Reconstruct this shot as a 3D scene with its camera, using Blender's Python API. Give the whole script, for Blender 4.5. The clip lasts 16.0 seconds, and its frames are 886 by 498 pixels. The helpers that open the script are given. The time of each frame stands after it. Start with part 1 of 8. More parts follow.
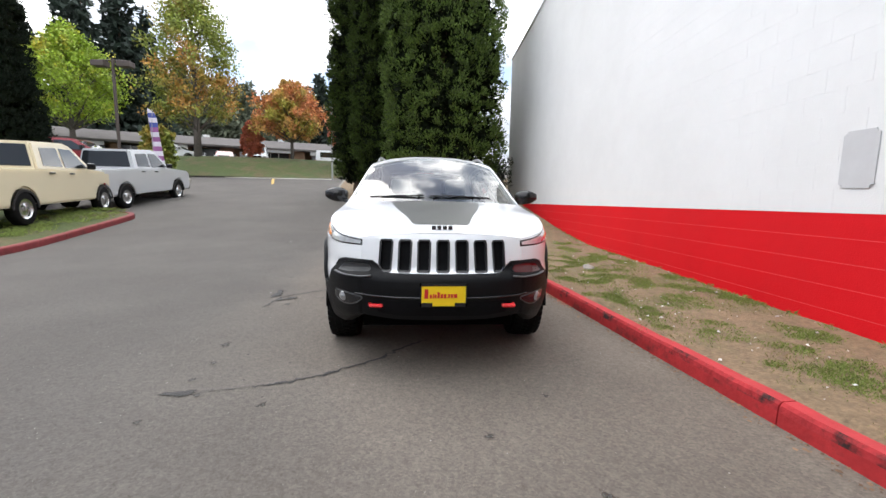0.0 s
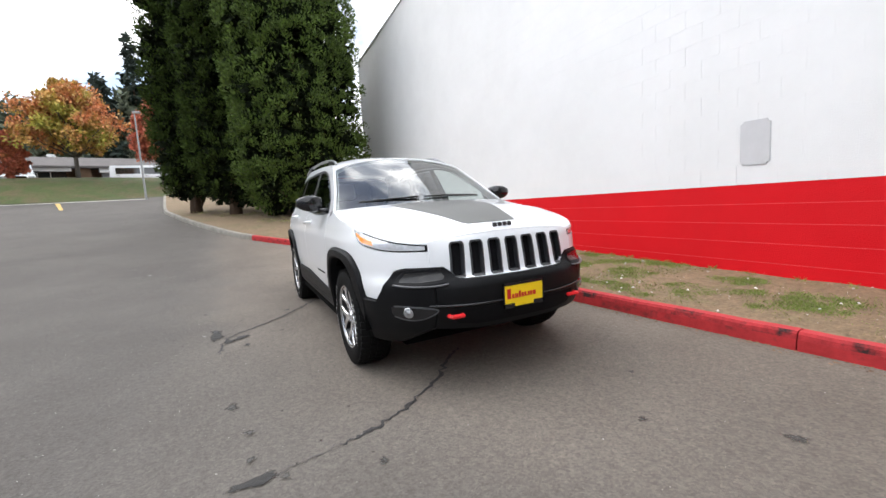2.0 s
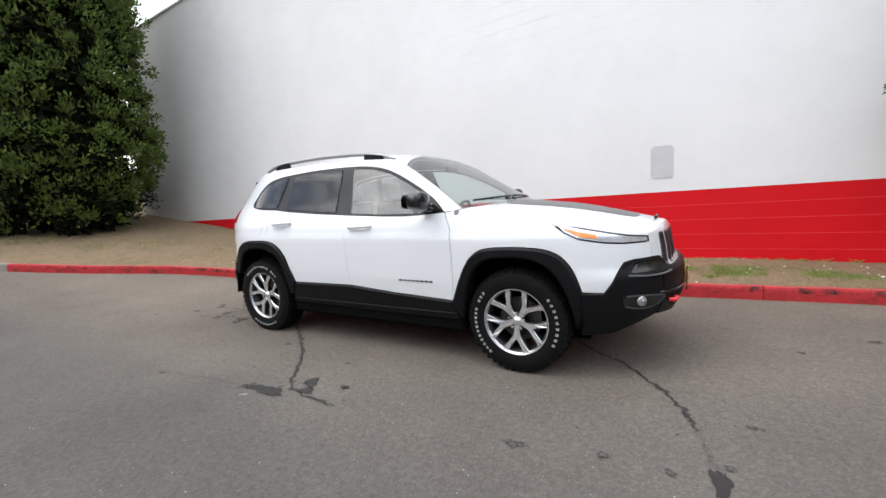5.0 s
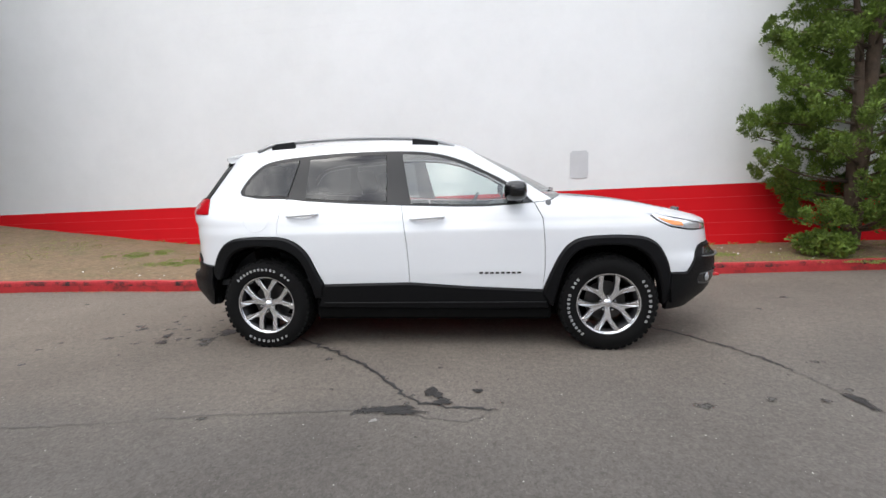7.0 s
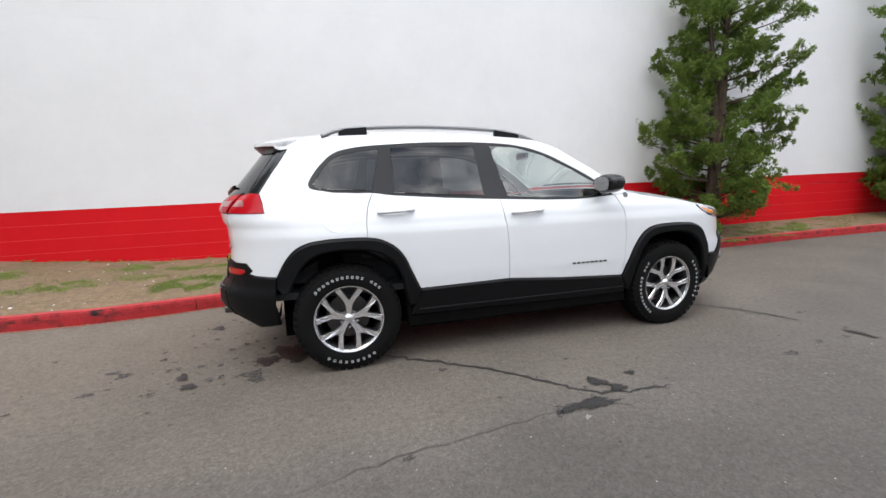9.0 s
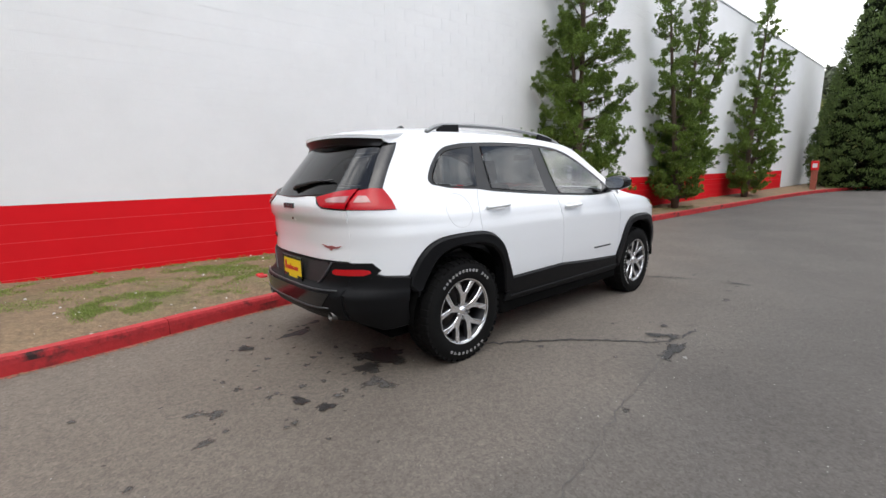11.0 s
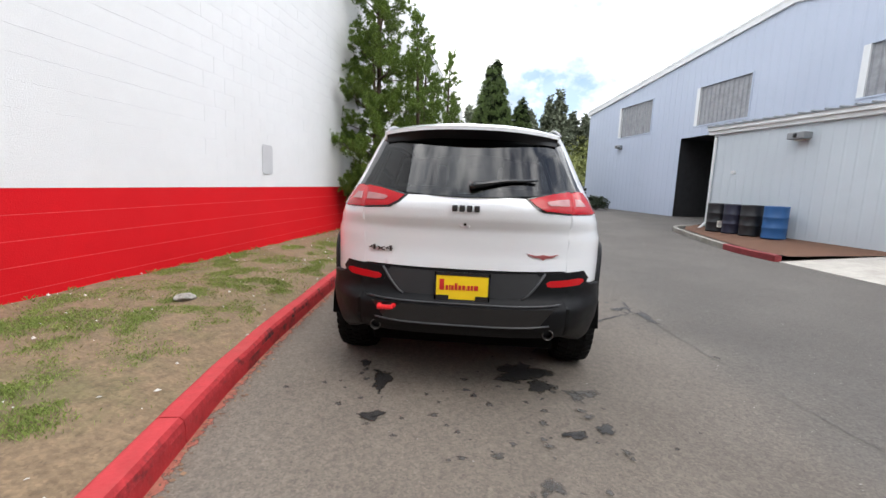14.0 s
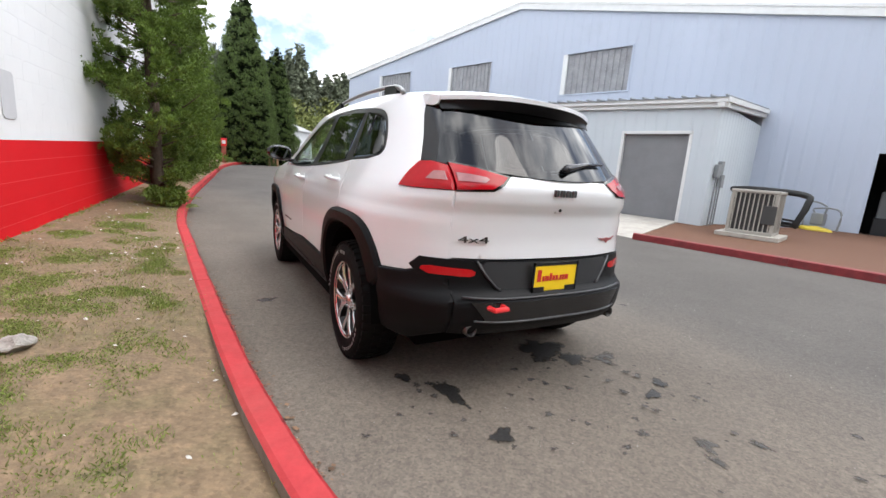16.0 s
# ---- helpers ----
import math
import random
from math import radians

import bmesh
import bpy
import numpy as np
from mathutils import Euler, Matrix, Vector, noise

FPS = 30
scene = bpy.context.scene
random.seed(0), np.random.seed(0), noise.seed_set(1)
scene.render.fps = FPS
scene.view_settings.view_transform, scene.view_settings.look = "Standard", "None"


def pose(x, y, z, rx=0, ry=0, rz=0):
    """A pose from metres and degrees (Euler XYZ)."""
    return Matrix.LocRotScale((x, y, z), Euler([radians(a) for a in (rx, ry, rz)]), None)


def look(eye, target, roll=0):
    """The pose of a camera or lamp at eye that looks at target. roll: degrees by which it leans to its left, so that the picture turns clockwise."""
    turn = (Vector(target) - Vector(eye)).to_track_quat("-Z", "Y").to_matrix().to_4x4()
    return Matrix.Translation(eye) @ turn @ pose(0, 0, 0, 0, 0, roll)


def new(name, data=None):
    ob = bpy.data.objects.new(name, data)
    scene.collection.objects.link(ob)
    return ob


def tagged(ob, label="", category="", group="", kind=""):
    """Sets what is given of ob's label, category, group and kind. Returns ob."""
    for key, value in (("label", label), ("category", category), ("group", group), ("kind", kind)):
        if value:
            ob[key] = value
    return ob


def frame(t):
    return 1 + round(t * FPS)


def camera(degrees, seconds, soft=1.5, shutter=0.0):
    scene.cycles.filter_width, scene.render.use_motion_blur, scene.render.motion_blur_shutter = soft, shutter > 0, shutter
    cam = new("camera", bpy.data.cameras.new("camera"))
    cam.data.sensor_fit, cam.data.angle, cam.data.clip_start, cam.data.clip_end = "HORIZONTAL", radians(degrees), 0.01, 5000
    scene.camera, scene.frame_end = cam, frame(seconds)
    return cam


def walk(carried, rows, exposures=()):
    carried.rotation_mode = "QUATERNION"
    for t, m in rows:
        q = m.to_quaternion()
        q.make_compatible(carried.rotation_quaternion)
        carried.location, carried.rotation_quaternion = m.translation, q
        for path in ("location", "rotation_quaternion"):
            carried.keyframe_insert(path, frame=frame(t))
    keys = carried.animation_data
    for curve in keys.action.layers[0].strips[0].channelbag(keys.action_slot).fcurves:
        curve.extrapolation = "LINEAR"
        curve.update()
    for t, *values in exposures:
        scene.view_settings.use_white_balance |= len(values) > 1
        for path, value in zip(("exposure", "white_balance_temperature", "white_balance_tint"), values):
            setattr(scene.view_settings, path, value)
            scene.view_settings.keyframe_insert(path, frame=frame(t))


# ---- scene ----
cam = camera(92.2, 16.0)
PATH = [
    (0, (5.161, -0.216, 1.257), (3.182, -0.069, 1.004), 1.0),
    (0.5, (5.075, -0.525, 1.246), (3.119, -0.236, 0.944), -1.1),
    (1, (4.942, -0.83, 1.212), (3.009, -0.387, 0.953), -0.7),
    (1.5, (4.732, -1.181, 1.228), (2.862, -0.521, 0.972), -1.7),
    (2, (4.548, -1.624, 1.224), (2.768, -0.745, 0.984), -3.5),
    (2.5, (4.291, -2.032, 1.192), (2.576, -1.031, 0.949), -4.9),
    (3, (3.973, -2.405, 1.216), (2.365, -1.244, 0.962), -2.5),
    (3.5, (3.669, -2.812, 1.247), (2.225, -1.463, 0.937), -4.8),
    (3.7, (3.541, -2.933, 1.247), (2.136, -1.544, 0.94), -4.2),
    (5.8, (1.65, -3.952, 1.28), (0.981, -2.091, 0.98), -3.1),
    (6, (1.45, -4.016, 1.296), (0.871, -2.134, 0.945), -2.8),
    (6.5, (0.95, -4.103, 1.26), (0.563, -2.175, 0.892), -3.3),
    (7, (0.449, -4.137, 1.277), (0.245, -2.168, 0.993), -1.8),
    (7.5, (-0.051, -4.136, 1.288), (0.0, -2.161, 0.981), -3.0),
    (8, (-0.53, -4.01, 1.307), (-0.364, -2.034, 1.047), -2.2),
    (8.5, (-1.045, -3.938, 1.276), (-0.663, -1.995, 0.998), -2.2),
    (8.7, (-1.243, -3.891, 1.268), (-0.784, -1.966, 0.976), -2.0),
    (10.8, (-3.26, -3.079, 1.271), (-2.028, -1.525, 1.016), -1.2),
    (11, (-3.428, -2.965, 1.296), (-2.108, -1.497, 0.973), -0.8),
    (11.5, (-3.801, -2.586, 1.281), (-2.312, -1.29, 0.961), -2.5),
    (12, (-4.168, -2.132, 1.253), (-2.54, -1.008, 0.956), -0.9),
    (12.5, (-4.38, -1.619, 1.227), (-2.607, -0.748, 0.913), -1.4),
    (13, (-4.524, -1.074, 1.235), (-2.662, -0.394, 0.974), -0.7),
    (13.5, (-4.602, -0.553, 1.241), (-2.656, -0.196, 0.951), -0.4),
    (14, (-4.585, -0.069, 1.227), (-2.61, 0.086, 0.953), 2.3),
    (14.5, (-4.515, 0.379, 1.223), (-2.555, 0.2, 0.869), 2.7),
    (15, (-4.315, 0.768, 1.224), (-2.381, 0.363, 0.917), 5.3),
    (15.5, (-4.143, 1.229, 1.225), (-2.327, 0.472, 0.864), 4.8),
    (16, (-3.858, 1.646, 1.217), (-2.153, 0.671, 0.843), 4.4),
]
walk(cam, [(t, look(eye, target, roll)) for t, eye, target, roll in PATH], [(0, .91), (3.5, .95), (6, .69), (7, .73), (8.5, .71), (11, .58), (12.5, .68), (13.5, .88), (14.5, .89), (16, 1.04)])

import functools
from mathutils.geometry import delaunay_2d_cdt

# world: bright broken overcast
world = bpy.data.worlds.new("sky")
scene.world = world
world.use_nodes = True
wn, wl = world.node_tree.nodes, world.node_tree.links
background = wn["Background"]
sky = wn.new("ShaderNodeTexSky")
sky.sky_type, sky.sun_disc = "NISHITA", False
sky.sun_elevation, sky.sun_rotation = radians(56), radians(228)
cloud_noise = wn.new("ShaderNodeTexNoise")
cloud_noise.inputs["Scale"].default_value = 3.4
cloud_noise.inputs["Detail"].default_value = 7
cloud_noise.inputs["Roughness"].default_value = 0.58
coord = wn.new("ShaderNodeTexCoord")
stretch = wn.new("ShaderNodeMapping")
stretch.inputs["Scale"].default_value = (1.15, 1.15, 1.7)
wl.new(coord.outputs["Generated"], stretch.inputs["Vector"])
wl.new(stretch.outputs["Vector"], cloud_noise.inputs["Vector"])
cover = wn.new("ShaderNodeValToRGB")
cover.color_ramp.elements[0].color = (0.10, 0.10, 0.10, 1)
cover.color_ramp.elements[0].position, cover.color_ramp.elements[1].position = 0.40, 0.55
tone_noise = wn.new("ShaderNodeTexNoise")
tone_noise.inputs["Scale"].default_value = 6.0
tone_noise.inputs["Detail"].default_value = 5
wl.new(stretch.outputs["Vector"], tone_noise.inputs["Vector"])
tone = wn.new("ShaderNodeValToRGB")
tone.color_ramp.elements[0].position, tone.color_ramp.elements[1].position = 0.38, 0.60
tone.color_ramp.elements[0].color, tone.color_ramp.elements[1].color = (0.44, 0.475, 0.535, 1), (1.28, 1.28, 1.28, 1)
wl.new(tone_noise.outputs["Fac"], tone.inputs["Fac"])
bright = wn.new("ShaderNodeMix")
bright.data_type, bright.blend_type = "RGBA", "MULTIPLY"
bright.inputs["Factor"].default_value = 1.0
bright.inputs["B"].default_value = (14.6, 14.6, 14.6, 1)
split = wn.new("ShaderNodeSeparateXYZ")
wl.new(coord.outputs["Generated"], split.inputs["Vector"])
thin, gather = wn.new("ShaderNodeMath"), wn.new("ShaderNodeMath")  # seen edge on, near the horizon, broken cloud closes up
thin.operation, gather.operation = "MULTIPLY_ADD", "ADD"
thin.inputs[1].default_value, thin.inputs[2].default_value = -0.13, 0.07
wl.new(split.outputs["Z"], thin.inputs[0])
wl.new(thin.outputs["Value"], gather.inputs[0])
wl.new(cloud_noise.outputs["Fac"], gather.inputs[1])
wl.new(gather.outputs["Value"], cover.inputs["Fac"])
haze = wn.new("ShaderNodeMapRange")  # an overcast sky is brighter overhead
haze.inputs["From Min"].default_value, haze.inputs["From Max"].default_value = 0.0, 1.0
haze.inputs["To Min"].default_value, haze.inputs["To Max"].default_value = 0.42, 1.65
wl.new(split.outputs["Z"], haze.inputs["Value"])
hazed = wn.new("ShaderNodeMix")
hazed.data_type, hazed.blend_type = "RGBA", "MULTIPLY"
hazed.inputs["Factor"].default_value = 1.0
wl.new(tone.outputs["Color"], hazed.inputs["A"])
wl.new(haze.outputs["Result"], hazed.inputs["B"])
wl.new(hazed.outputs["Result"], bright.inputs["A"])
mix_sky = wn.new("ShaderNodeMix")
mix_sky.data_type = "RGBA"
wl.new(cover.outputs["Color"], mix_sky.inputs["Factor"])
wl.new(sky.outputs["Color"], mix_sky.inputs["A"])
wl.new(bright.outputs["Result"], mix_sky.inputs["B"])
wl.new(mix_sky.outputs["Result"], background.inputs["Color"])
background.inputs["Strength"].default_value = 0.12

sun = new("sun", bpy.data.lights.new("sun", "SUN"))
sun.data.energy, sun.data.angle, sun.data.color = 0.5, radians(28), (1.0, 0.96, 0.90)
sun.matrix_world = look((-9, -8, 18), (0, 0, 0))

# ---- helpers of this scene ----


def mat(name, colour, rough=0.6, metal=0.0, spec=0.5, coat=0.0, noise_amt=0.0, noise_scale=5.0, bump=0.0, bump_scale=60.0,
        second=None, patch=None, random_amt=0.0, grain=None):
    """A principled material with colour variation at two scales and fine relief. second: colour of stains or grain, patch:
    (scale, low, high) of its patches. random_amt: variation from object to object or piece to piece."""
    m = bpy.data.materials.new(name)
    m.use_nodes = True
    n, l = m.node_tree.nodes, m.node_tree.links
    b = n["Principled BSDF"]
    b.inputs["Base Color"].default_value = (*colour, 1)
    b.inputs["Roughness"].default_value, b.inputs["Metallic"].default_value = rough, metal
    b.inputs["Specular IOR Level"].default_value, b.inputs["Coat Weight"].default_value = spec, coat
    b.inputs["Coat Roughness"].default_value = 0.04
    tc = n.new("ShaderNodeTexCoord")
    last = None
    if second:
        t = n.new("ShaderNodeTexNoise")
        t.inputs["Scale"].default_value, t.inputs["Detail"].default_value, t.inputs["Roughness"].default_value = patch[0], 8, 0.65
        r = n.new("ShaderNodeValToRGB")
        r.color_ramp.elements[0].position, r.color_ramp.elements[1].position = patch[1], patch[2]
        r.color_ramp.elements[0].color, r.color_ramp.elements[1].color = (*colour, 1), (*second, 1)
        l.new(tc.outputs["Object"], t.inputs["Vector"])
        l.new(t.outputs["Fac"], r.inputs["Fac"])
        last = r.outputs["Color"]
    if noise_amt:
        t = n.new("ShaderNodeTexNoise")
        t.inputs["Scale"].default_value, t.inputs["Detail"].default_value, t.inputs["Roughness"].default_value = noise_scale, 6, 0.7
        l.new(tc.outputs["Object"], t.inputs["Vector"])
        mr = n.new("ShaderNodeMapRange")
        mr.inputs["From Min"].default_value, mr.inputs["From Max"].default_value = 0.3, 0.7
        mr.inputs["To Min"].default_value, mr.inputs["To Max"].default_value = 1 - noise_amt, 1 + noise_amt
        l.new(t.outputs["Fac"], mr.inputs["Value"])
        mx = n.new("ShaderNodeMix")
        mx.data_type, mx.blend_type = "RGBA", "MULTIPLY"
        mx.inputs["Factor"].default_value, mx.inputs["A"].default_value = 1, (*colour, 1)
        if last:
            l.new(last, mx.inputs["A"])
        l.new(mr.outputs["Result"], mx.inputs["B"])
        last = mx.outputs["Result"]
    if grain:
        t = n.new("ShaderNodeTexVoronoi")
        t.inputs["Scale"].default_value = grain[0]
        l.new(tc.outputs["Object"], t.inputs["Vector"])
        mr = n.new("ShaderNodeMapRange")
        mr.inputs["To Min"].default_value, mr.inputs["To Max"].default_value = 1 - grain[1], 1 + grain[1]
        l.new(t.outputs["Color"], mr.inputs["Value"])
        mx = n.new("ShaderNodeMix")
        mx.data_type, mx.blend_type = "RGBA", "MULTIPLY"
        mx.inputs["Factor"].default_value, mx.inputs["A"].default_value = 1, (*colour, 1)
        if last:
            l.new(last, mx.inputs["A"])
        l.new(mr.outputs["Result"], mx.inputs["B"])
        last = mx.outputs["Result"]
    if random_amt:
        g = n.new("ShaderNodeNewGeometry")
        mr = n.new("ShaderNodeMapRange")
        mr.inputs["To Min"].default_value, mr.inputs["To Max"].default_value = 1 - random_amt, 1 + random_amt
        l.new(g.outputs["Random Per Island"], mr.inputs["Value"])
        mx = n.new("ShaderNodeMix")
        mx.data_type, mx.blend_type = "RGBA", "MULTIPLY"
        mx.inputs["Factor"].default_value, mx.inputs["A"].default_value = 1, (*colour, 1)
        if last:
            l.new(last, mx.inputs["A"])
        l.new(mr.outputs["Result"], mx.inputs["B"])
        last = mx.outputs["Result"]
    if last:
        l.new(last, b.inputs["Base Color"])
    if bump:
        t = n.new("ShaderNodeTexNoise")
        t.inputs["Scale"].default_value, t.inputs["Detail"].default_value = bump_scale, 5
        l.new(tc.outputs["Object"], t.inputs["Vector"])
        bp = n.new("ShaderNodeBump")
        bp.inputs["Strength"].default_value, bp.inputs["Distance"].default_value = bump, 0.01
        l.new(t.outputs["Fac"], bp.inputs["Height"])
        l.new(bp.outputs["Normal"], b.inputs["Normal"])
    return m


def faded(m, low=0.38, high=0.62, scale=22.0):
    """Lets a material end in a ragged soft edge, by the mesh's own 'fade' attribute and noise."""
    n, l = m.node_tree.nodes, m.node_tree.links
    at, t, ad, mr = n.new("ShaderNodeAttribute"), n.new("ShaderNodeTexNoise"), n.new("ShaderNodeMath"), n.new("ShaderNodeMapRange")
    at.attribute_name = "fade"
    tc = n.new("ShaderNodeTexCoord")
    l.new(tc.outputs["Object"], t.inputs["Vector"])
    t.inputs["Scale"].default_value, t.inputs["Detail"].default_value, t.inputs["Roughness"].default_value = scale, 7, 0.7
    ad.operation = "MULTIPLY_ADD"
    l.new(t.outputs["Fac"], ad.inputs[0])
    ad.inputs[1].default_value = 1.6
    l.new(at.outputs["Fac"], ad.inputs[2])
    mr.inputs["From Min"].default_value, mr.inputs["From Max"].default_value = low + 0.8, high + 0.8
    l.new(ad.outputs["Value"], mr.inputs["Value"])
    l.new(mr.outputs["Result"], n["Principled BSDF"].inputs["Alpha"])
    return m


def glass(name, tint, gloss=0.08, rough=0.0):
    """A pane: clear or tinted, with gloss that rises towards grazing view, alike from both sides."""
    m = bpy.data.materials.new(name)
    m.use_nodes = True
    n, l = m.node_tree.nodes, m.node_tree.links
    n.remove(n["Principled BSDF"])
    tr, gl, lw, pw, fr, mx = (n.new("ShaderNode" + s) for s in ("BsdfTransparent", "BsdfGlossy", "LayerWeight", "Math", "MapRange", "MixShader"))
    tr.inputs["Color"].default_value = (*tint, 1)
    gl.inputs["Roughness"].default_value = rough
    lw.inputs["Blend"].default_value = 0.5
    pw.operation = "POWER"
    pw.inputs[1].default_value = 4.0
    l.new(lw.outputs["Facing"], pw.inputs[0])
    fr.inputs["To Min"].default_value, fr.inputs["To Max"].default_value = gloss, 1.0
    l.new(pw.outputs["Value"], fr.inputs["Value"])
    l.new(fr.outputs["Result"], mx.inputs["Fac"])
    l.new(tr.outputs["BSDF"], mx.inputs[1])
    l.new(gl.outputs["BSDF"], mx.inputs[2])
    l.new(mx.outputs["Shader"], n["Material Output"].inputs["Surface"])
    return m


def thing(name, label, category, group="", at=(0, 0, 0), turn=0.0, kind=""):
    ob = new(name)
    ob.matrix_world = pose(*at, 0, 0, turn)
    ob.empty_display_size = 0.2
    return tagged(ob, label, category, group, kind)


def part(name, data, material, parent=None, label="", smooth=False):
    """Links a bmesh, or (verts, faces), or a mesh, as one mesh object under a thing or a part."""
    if isinstance(data, tuple):
        me = bpy.data.meshes.new(name)
        me.from_pydata([tuple(v) for v in data[0]], [], [tuple(f) for f in data[1]])
    elif isinstance(data, bpy.types.Mesh):
        me = data
    else:
        me = bpy.data.meshes.new(name)
        data.to_mesh(me)
        data.free()
    if smooth:
        me.polygons.foreach_set("use_smooth", [True] * len(me.polygons))
    for m in (material if isinstance(material, (list, tuple)) else [material]):
        me.materials.append(m)
    ob = new(name, me)
    if parent:
        ob.parent = parent
    if label:
        ob["label"] = label
    return ob


def box(x0, x1, y0, y1, z0, z1, bevel=0.0, seg=2, bm=None):
    bm = bm or bmesh.new()
    made = bmesh.ops.create_cube(bm, size=1)["verts"]
    for v in made:
        v.co = Vector((x0 + (v.co.x + .5) * (x1 - x0), y0 + (v.co.y + .5) * (y1 - y0), z0 + (v.co.z + .5) * (z1 - z0)))
    if bevel:
        es = list({e for v in made for e in v.link_edges})
        bmesh.ops.bevel(bm, geom=es, offset=bevel, segments=seg, profile=0.6, affect="EDGES")
    return bm


def tube(points, radius, sides=8, flat=1.0, caps=True, taper=None):
    """A round or flattened bar along a line of points."""
    pts = [Vector(p) for p in points]
    vs, fs = [], []
    for i, p in enumerate(pts):
        d = (pts[min(i + 1, len(pts) - 1)] - pts[max(i - 1, 0)]).normalized()
        a = d.cross(Vector((0, 0, 1)))
        a = a.normalized() if a.length > 1e-4 else Vector((1, 0, 0))
        b = a.cross(d).normalized()
        r = radius * (taper[i] if taper else 1)
        for k in range(sides):
            t = 2 * math.pi * k / sides
            vs.append(p + a * (r * math.cos(t)) + b * (r * flat * math.sin(t)))
    for i in range(len(pts) - 1):
        for k in range(sides):
            q = (k + 1) % sides
            fs.append((i * sides + k, i * sides + q, (i + 1) * sides + q, (i + 1) * sides + k))
    if caps:
        fs.append(tuple(range(sides))[::-1])
        fs.append(tuple((len(pts) - 1) * sides + k for k in range(sides)))
    return vs, fs


def lathe(profile, steps=48, axis="y"):
    """Turns (radius, along) pairs round an axis."""
    vs, fs = [], []
    n = len(profile)
    for i in range(steps):
        t = 2 * math.pi * i / steps
        c, s = math.cos(t), math.sin(t)
        for r, h in profile:
            vs.append((r * c, h, r * s) if axis == "y" else (r * c, r * s, h))
    for i in range(steps):
        j = (i + 1) % steps
        for k in range(n - 1):
            f = (i * n + k, i * n + k + 1, j * n + k + 1, j * n + k)
            fs.append(f if axis == "z" else f[::-1])
    return vs, fs


def join(*sets):
    vs, fs = [], []
    for v, f in sets:
        o = len(vs)
        vs += list(v)
        fs += [tuple(i + o for i in q) for q in f]
    return vs, fs


def moved(vf, m):
    return [m @ Vector(v) for v in vf[0]], vf[1]


def prism(poly, z0, z1):
    """An upright prism over a polygon in plan."""
    n = len(poly)
    vs = [(x, y, z0) for x, y in poly] + [(x, y, z1) for x, y in poly]
    fs = [tuple(range(n))[::-1], tuple(range(n, 2 * n))] + [(i, (i + 1) % n, n + (i + 1) % n, n + i) for i in range(n)]
    return vs, fs


def smoothstep(a, b, x):
    t = min(1, max(0, (x - a) / (b - a)))
    return t * t * (3 - 2 * t)


def lerp_table(tab, z):
    for (a, p), (b, q) in zip(tab, tab[1:]):
        if z <= b:
            return p + (q - p) * min(1, max(0, (z - a) / (b - a)))
    return tab[-1][1]


def spline(points, per=6):
    """A smooth line through points (Catmull-Rom)."""
    P = [Vector(p) for p in points]
    P = [P[0] * 2 - P[1]] + P + [P[-1] * 2 - P[-2]]
    out = []
    for i in range(1, len(P) - 2):
        a, b, c, d = P[i - 1:i + 3]
        for k in range(per):
            t = k / per
            out.append(.5 * ((2 * b) + (c - a) * t + (2 * a - 5 * b + 4 * c - d) * t * t + (3 * b - a - 3 * c + d) * t ** 3))
    return out + [P[-2]]


def softened(points, closed=False, times=2):
    """Cuts the corners of a line of (x, z) points; its ends stay."""
    P = [tuple(p) for p in points]
    for _ in range(times):
        Q = [] if closed else [P[0]]
        pairs = list(zip(P, P[1:] + (P[:1] if closed else [])))
        for i, (a, b) in enumerate(pairs):
            if closed or i > 0:
                Q.append((a[0] * .75 + b[0] * .25, a[1] * .75 + b[1] * .25))
            if closed or i < len(pairs) - 1:
                Q.append((a[0] * .25 + b[0] * .75, a[1] * .25 + b[1] * .75))
        P = Q if closed else Q + [P[-1]]
    return P


def letters(text, size, depth):
    """A mesh of letters in the built-in font, centred, facing +z."""
    cu = bpy.data.curves.new("letters", "FONT")
    cu.body, cu.size, cu.extrude, cu.align_x, cu.align_y = text, size, depth, "CENTER", "CENTER"
    ob = new("letters", cu)
    me = bpy.data.meshes.new_from_object(ob.evaluated_get(bpy.context.evaluated_depsgraph_get()))
    bpy.data.objects.remove(ob)
    return me

# ---- materials ----
ASPHALT = mat("worn_asphalt", (0.097, 0.086, 0.075), 0.9, noise_amt=0.20, noise_scale=24, bump=0.5, bump_scale=160,
              second=(0.126, 0.113, 0.099), patch=(0.55, 0.38, 0.66), grain=(95, 0.26))
STAIN = faded(mat("oil_stain", (0.017, 0.0155, 0.0145), 0.6, noise_amt=0.35, noise_scale=30, bump=0.4, bump_scale=200))
# kerb strip dustier and paler than the lane, partly brightness put into the colour
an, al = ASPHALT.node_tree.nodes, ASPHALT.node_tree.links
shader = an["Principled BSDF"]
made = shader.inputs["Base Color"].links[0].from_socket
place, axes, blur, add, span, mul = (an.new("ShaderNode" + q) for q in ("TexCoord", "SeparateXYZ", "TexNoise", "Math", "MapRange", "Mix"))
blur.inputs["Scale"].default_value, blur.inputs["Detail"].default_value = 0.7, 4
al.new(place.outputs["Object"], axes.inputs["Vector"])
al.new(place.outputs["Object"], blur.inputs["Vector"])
along = an.new("ShaderNodeMath")  # paler behind the car: the ground's brightness there is put into the colour
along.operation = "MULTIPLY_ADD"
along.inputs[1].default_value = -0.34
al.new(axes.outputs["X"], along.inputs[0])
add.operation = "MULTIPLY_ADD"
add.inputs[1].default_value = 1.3
